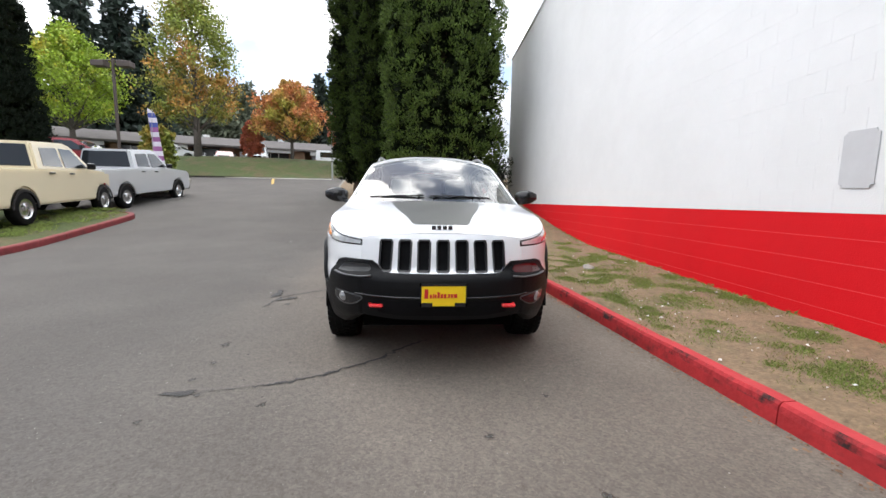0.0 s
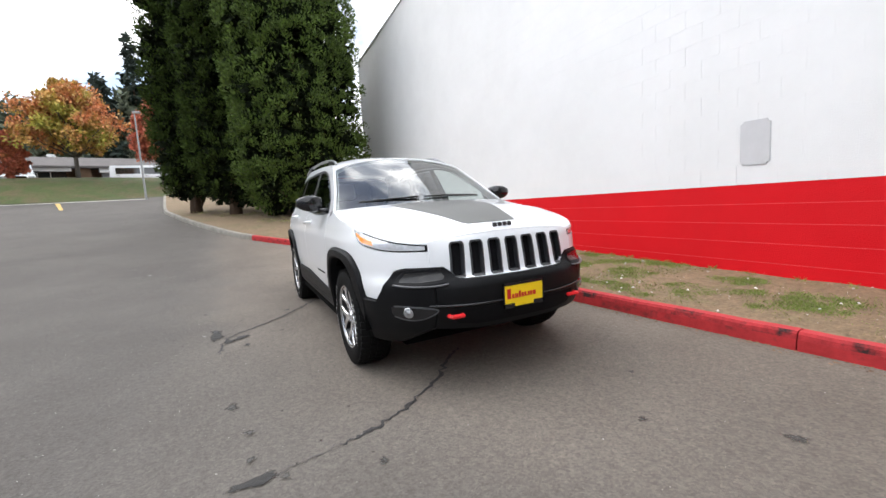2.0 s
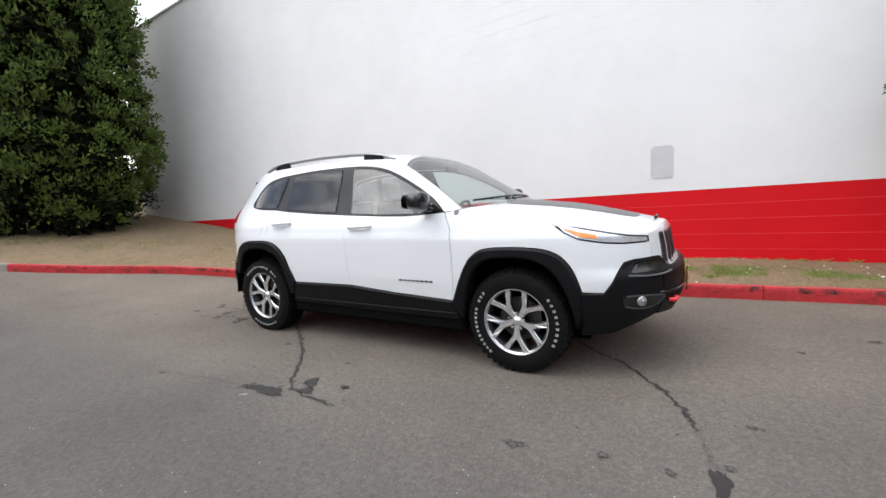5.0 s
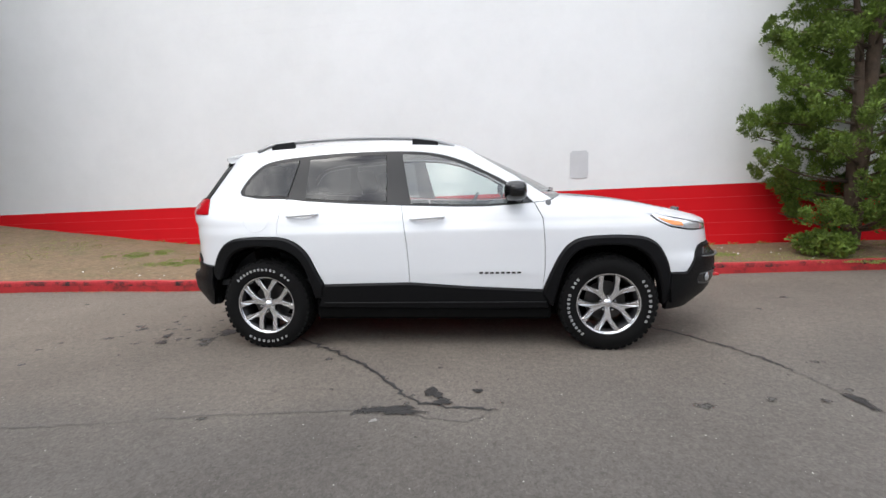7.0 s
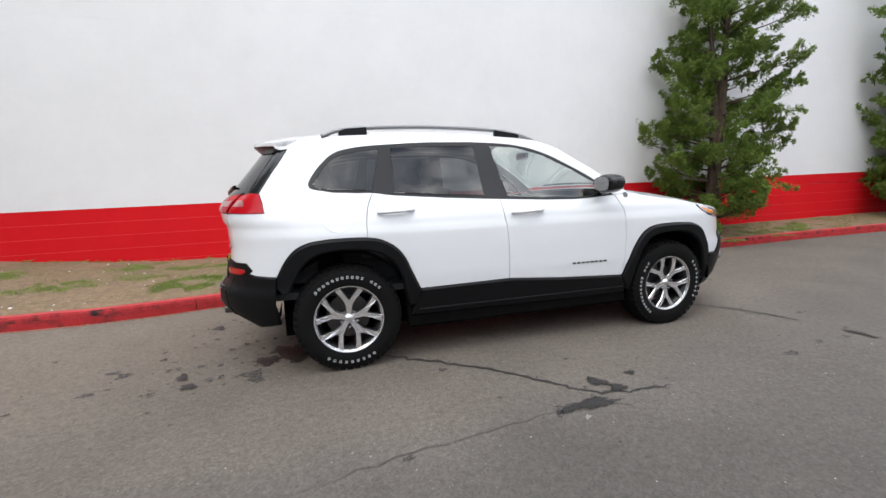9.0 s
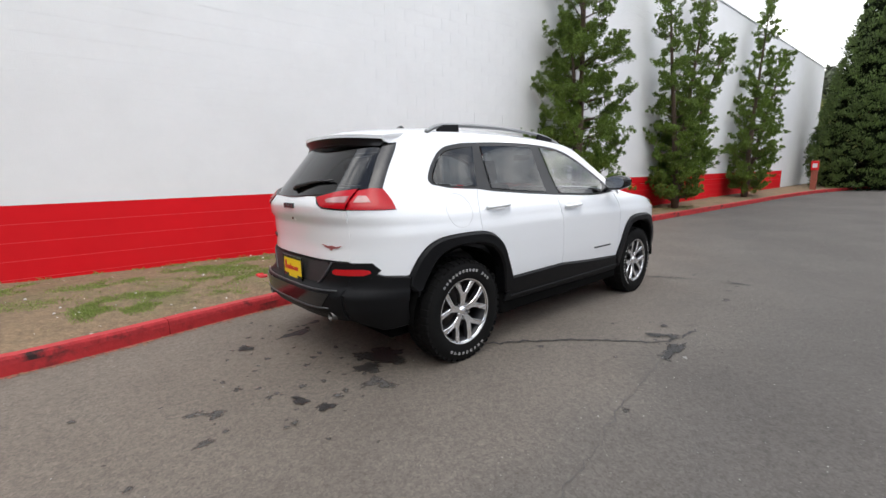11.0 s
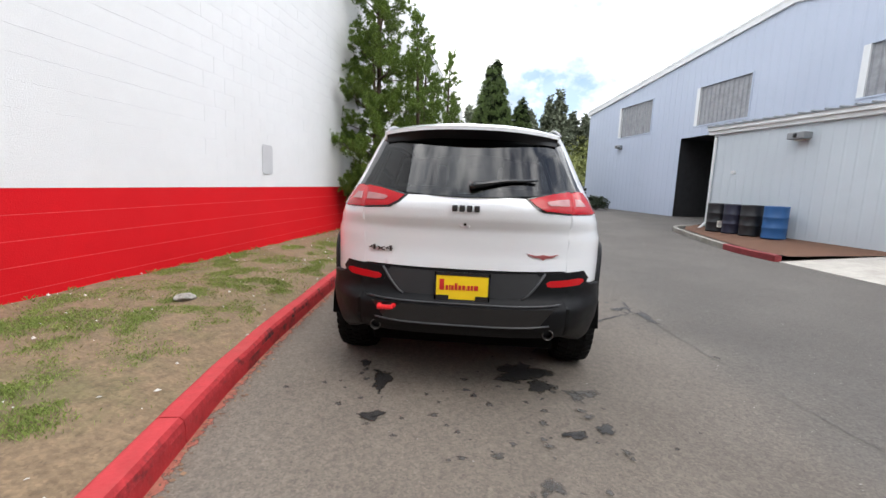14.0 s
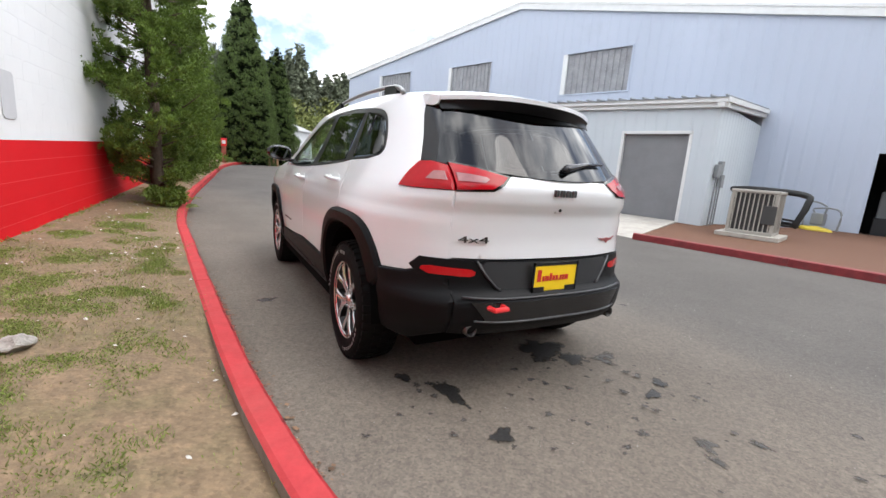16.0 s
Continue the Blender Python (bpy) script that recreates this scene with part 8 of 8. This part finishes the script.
bmesh.ops.create_icosphere(sk, subdivisions=3, radius=.4)
for v in sk.verts:
    v.co = Vector((v.co.x * 1.2, v.co.y * .6, max(-.02, v.co.z * .28))) * (1 + .15 * noise.noise(v.co * 5))
part("sack", sk, YELLOW, yb, smooth=True)
for nm, fn, u, z in (("shed_floodlight", at_shed, 5.3, 3.02), ("hall_floodlight", at_hall, 16.7, 4.45)):
    fl = thing("floodlight", "small dark floodlight box under the eave", "lamp", "floodlights", at=fn(u, -.16, z), turn=15)
    part("housing", box(-.24, .24, -.14, .14, -.08, .10, .03, 2), PIPE_GREY, fl)
    part("lens", box(-.18, .18, -.15, -.05, -.11, -.06, .01, 1), LITTER, fl)
    part("bracket", box(-.04, .04, .10, .18, -.04, .06, .01, 1), DARK_INSIDE, fl)
el = thing("small_wall_box", "small white box on the shed wall", "box", at=at_shed(7.4, -.03, 2.15), turn=15)
part("case", box(-.07, .07, -.05, .03, -.05, .05, .012, 2), TRIM_WHITE, el)

# ---- marks on the asphalt ----
def blot(x, y, rx, ry, turn, seed, ragged=.45, lift=.004):
    """A ragged patch that fades at its rim: vertices, faces and fade."""
    rg = np.random.default_rng(seed)
    n = 22
    ph = rg.random(4) * 6.28
    V, fade = [(x, y, rise(x) + lift)], [1.0]
    c, s = math.cos(turn), math.sin(turn)
    for ring, f in ((.55, .85), (1.0, .5), (1.35, 0.0)):
        for i in range(n):
            a = 2 * math.pi * i / n
            r = ring * (1 + ragged * (.45 * math.sin(3 * a + ph[0]) + .35 * math.sin(5 * a + ph[1]) + .30 * math.sin(8 * a + ph[2])))
            u, v = rx * r * math.cos(a), ry * r * math.sin(a)
            px, py = x + u * c - v * s, y + u * s + v * c
            V.append((px, py, rise(px) + lift))
            fade.append(f)
    F = [(0, 1 + i, 1 + (i + 1) % n) for i in range(n)]
    F += [(1 + k * n + i, 1 + k * n + n + i, 1 + k * n + n + (i + 1) % n, 1 + k * n + (i + 1) % n) for k in range(2) for i in range(n)]
    return V, F, fade


def fading(name, sets, ink):
    V, F = join(*[(v, f) for v, f, _ in sets])
    ob = part(name, (V, F), ink)
    values = [q for _, _, fade in sets for q in fade]
    ob.data.attributes.new("fade", "FLOAT", "POINT").data.foreach_set("value", values)
    ob.visible_shadow = False
    return ob


dark = [(-2.02, .49, .17, .07, .1), (-1.78, .66, .07, .04, .4), (-1.76, -.42, .17, .22, .3), (-1.95, -.52, .10, .12, .8), (-2.46, .45, .055, .085, .5), (-2.49, -.63, .045, .075, .2), (-2.41, -.80, .05, .07, 1), (-.12, -1.86, .22, .06, .0), (.10, -1.64, .06, .09, .7),
        (.17, -1.75, .07, .05, .2), (.38, -1.60, .04, .03, 0), (-2.15, -.1, .03, .02, 0), (-2.08, -.05, .02, .03, 0), (2.545, -1.65, .045, .13, .1)]
faint = [(-2.0, -.80, .09, .17, .1), (1.67, -1.73, .12, .065, .2), (-2.9, -.44, .09, .10, .4), (-.13, 1.2, .10, .15, .2), (-2.72, -.22, .05, .06, 0), (-2.76, -.05, .03, .05, 0), (-2.62, -.3, .04, .03, 0), (-2.55, -.02, .035, .03, 0), (-2.05, -.72, .16, .08, .3), (-.77, -1.13, .05, .05, 0),
         (3.59, .62, .10, .07, .3), (2.66, .64, .04, .04, 0), (-.29, -1.87, .12, .08, .4), (-3.02, -.70, .09, .06, .3), (-3.0, -.36, .10, .05, .1), (2.7, -1.09, .05, .04, 0), (-3.4, -1.0, .05, .04, 0), (-1.2, -2.0, .06, .04, .4), (3.1, .2, .05, .05, 0), (-4.3, .35, .06, .05, .2), (-3.2, -1.3, .05, .04, 0)]
pale = [(-.2, -1.97, .06, .03, .6), (-5.2, -3.1, .12, .05, .5)]
for group_, ink, lab, base in ((dark, STAIN, "dark oil stain on the asphalt", 100), (faint, STAIN_FAINT, "faint old stain on the asphalt", 200), (pale, PALE, "pale scuff on the asphalt", 300)):
    for i, (x, y, rx, ry, t) in enumerate(group_):
        tagged(fading("stain", [blot(x, y, rx * (.8 if ink is STAIN else .55), ry * (.8 if ink is STAIN else .55), t, base + i, .4, (.0066 if ink is STAIN else .0034) + .00025 * (i % 12))], ink), lab, "stain", kind="structure")
# spatter round the oil stains
rg_ = np.random.default_rng(77)
sp = []
for cx, cy, n, r in ((-2.1, .45, 12, .22), (-1.9, -.5, 16, .3), (-2.4, -.1, 18, .5), (-2.7, -.4, 14, .4), (-2.5, -.75, 10, .2), (0, -1.75, 12, .3), (2.5, -1.5, 10, .3)):
    for i in range(n):
        q = .010 + .022 * rg_.random() ** 2
        sp.append(blot(cx + rg_.normal() * r, cy + rg_.normal() * r, q, q * .7, rg_.random() * 3, int(rg_.integers(9999)), .4, .0098 + .00003 * len(sp)))
tagged(fading("oil_spatter", sp, STAIN_FAINT), "spattered oil drops on the asphalt", "stain", kind="stuff")
# red paint sprayed past the kerb's foot
V, F, fade = [], [], []
near_kerb = [p for p in KERB if -5 < p.x < .6]
for p in near_kerb:
    for off, q in ((-.02, .75), (.03, .62), (.10, .0)):
        V.append((p.x + off * .12, p.y - off, rise(p.x) + .0025))
        fade.append(q)
F = [(3 * i + k, 3 * i + 3 + k, 3 * i + 4 + k, 3 * i + 1 + k) for i in range(len(near_kerb) - 1) for k in range(2)]
tagged(fading("paint_overspray", [(V, F, fade)], RED_SPRAY), "flaking red paint on the gutter", "stain", kind="structure")


def crack(points, width, seed, ink=CRACK):
    rg = np.random.default_rng(seed)
    line = spline([(x, y, 0) for x, y in points], 9)
    V, F = [], []
    for i, p in enumerate(line):
        d = (line[min(i + 1, len(line) - 1)] - line[max(i - 1, 0)]).normalized()
        n = Vector((-d.y, d.x, 0))
        q = p + n * rg.normal() * .012
        w = width * (.35 + .9 * rg.random()) * min(1, (i + 1) / 4, (len(line) - i) / 4)
        for s in (-1, 1):
            r = q + n * s * w
            V.append((r.x, r.y, rise(r.x) + .0045))
    for i in range(len(line) - 1):
        F.append((2 * i, 2 * i + 1, 2 * i + 3, 2 * i + 2))
    return tagged(part("crack", (V, F), ink), "dark crack in the asphalt", "crack", kind="structure")


crack([(-1.35, -.55), (-1.04, -.78), (-.74, -1.0), (-.40, -1.28), (-.15, -1.58), (-.02, -1.72), (.2, -1.8), (.51, -1.82)], .014, 1)
crack([(1.55, -.05), (1.75, -.27), (2.04, -.50), (2.26, -.80), (2.40, -1.05), (2.46, -1.24)], .015, 2)
crack([(2.46, -1.24), (2.50, -1.42), (2.54, -1.58)], .004, 6, CRACK_FAINT)
crack([(.5, -1.82), (.3, -1.95), (-.2, -1.86), (-.83, -1.92), (-1.58, -2.04), (-2.1, -2.12), (-2.9, -2.3)], .003, 3, CRACK_FAINT)
crack([(-9.3, -9.5), (-8.9, -8.0), (-8.6, -6.0), (-8.7, -3.5), (-8.9, -1.7)], .03, 5, CRACK_FAINT)
# grit and pale stones of the worn surface
V, F = [], []
for i in range(3600):
    x, y = -6 + 13 * rg_.random(), -5.5 + 7.2 * rg_.random() if i < 2200 else -1.8 - 2.6 * rg_.random() ** 1.5
    if y > lerp_table([(p.x, p.y) for p in KERB], x) - .03:
        continue
    s_ = .0016 + .0032 * rg_.random() ** 4
    z = rise(x) + .003
    o = len(V)
    a = rg_.random() * 3
    c, q = math.cos(a) * s_, math.sin(a) * s_
    V += [(x - c, y - q, z), (x + q, y - c, z), (x + c, y + q, z), (x - q, y + c, z), (x, y, z + s_ * .6)]
    F += [(o, o + 1, o + 4), (o + 1, o + 2, o + 4), (o + 2, o + 3, o + 4), (o + 3, o, o + 4)]
tagged(part("grit", (V, F), mat("pale_grit", (0.34, 0.33, 0.31), 0.85, random_amt=0.5)), "loose pale grit on the asphalt", "grit", kind="stuff")
# crumbs and dead leaves along the kerb's foot
V, F = [], []
for i in range(2200):
    f = rg_.random() * (len(KERB) - 2)
    p = KERB[int(f)].lerp(KERB[int(f) + 1], f % 1)
    if not -6 < p.x < 8:
        continue
    x, y = p.x + rg_.normal() * .02, p.y - .01 - abs(rg_.normal()) * .05
    s_, z, a = .004 + .012 * rg_.random() ** 2, rise(p.x) + .004, rg_.random() * 3
    c, q = math.cos(a) * s_, math.sin(a) * s_
    o = len(V)
    V += [(x - c, y - q, z), (x + q, y - c, z), (x + c, y + q, z + .003), (x - q, y + c, z + .004)]
    F += [(o, o + 1, o + 2, o + 3)]
tagged(part("kerb_crumbs", (V, F), mat("dry_leaf_crumbs", (.20, .12, .07), .9, random_amt=.5)), "dead leaves and crumbs along the kerb", "litter", kind="stuff")
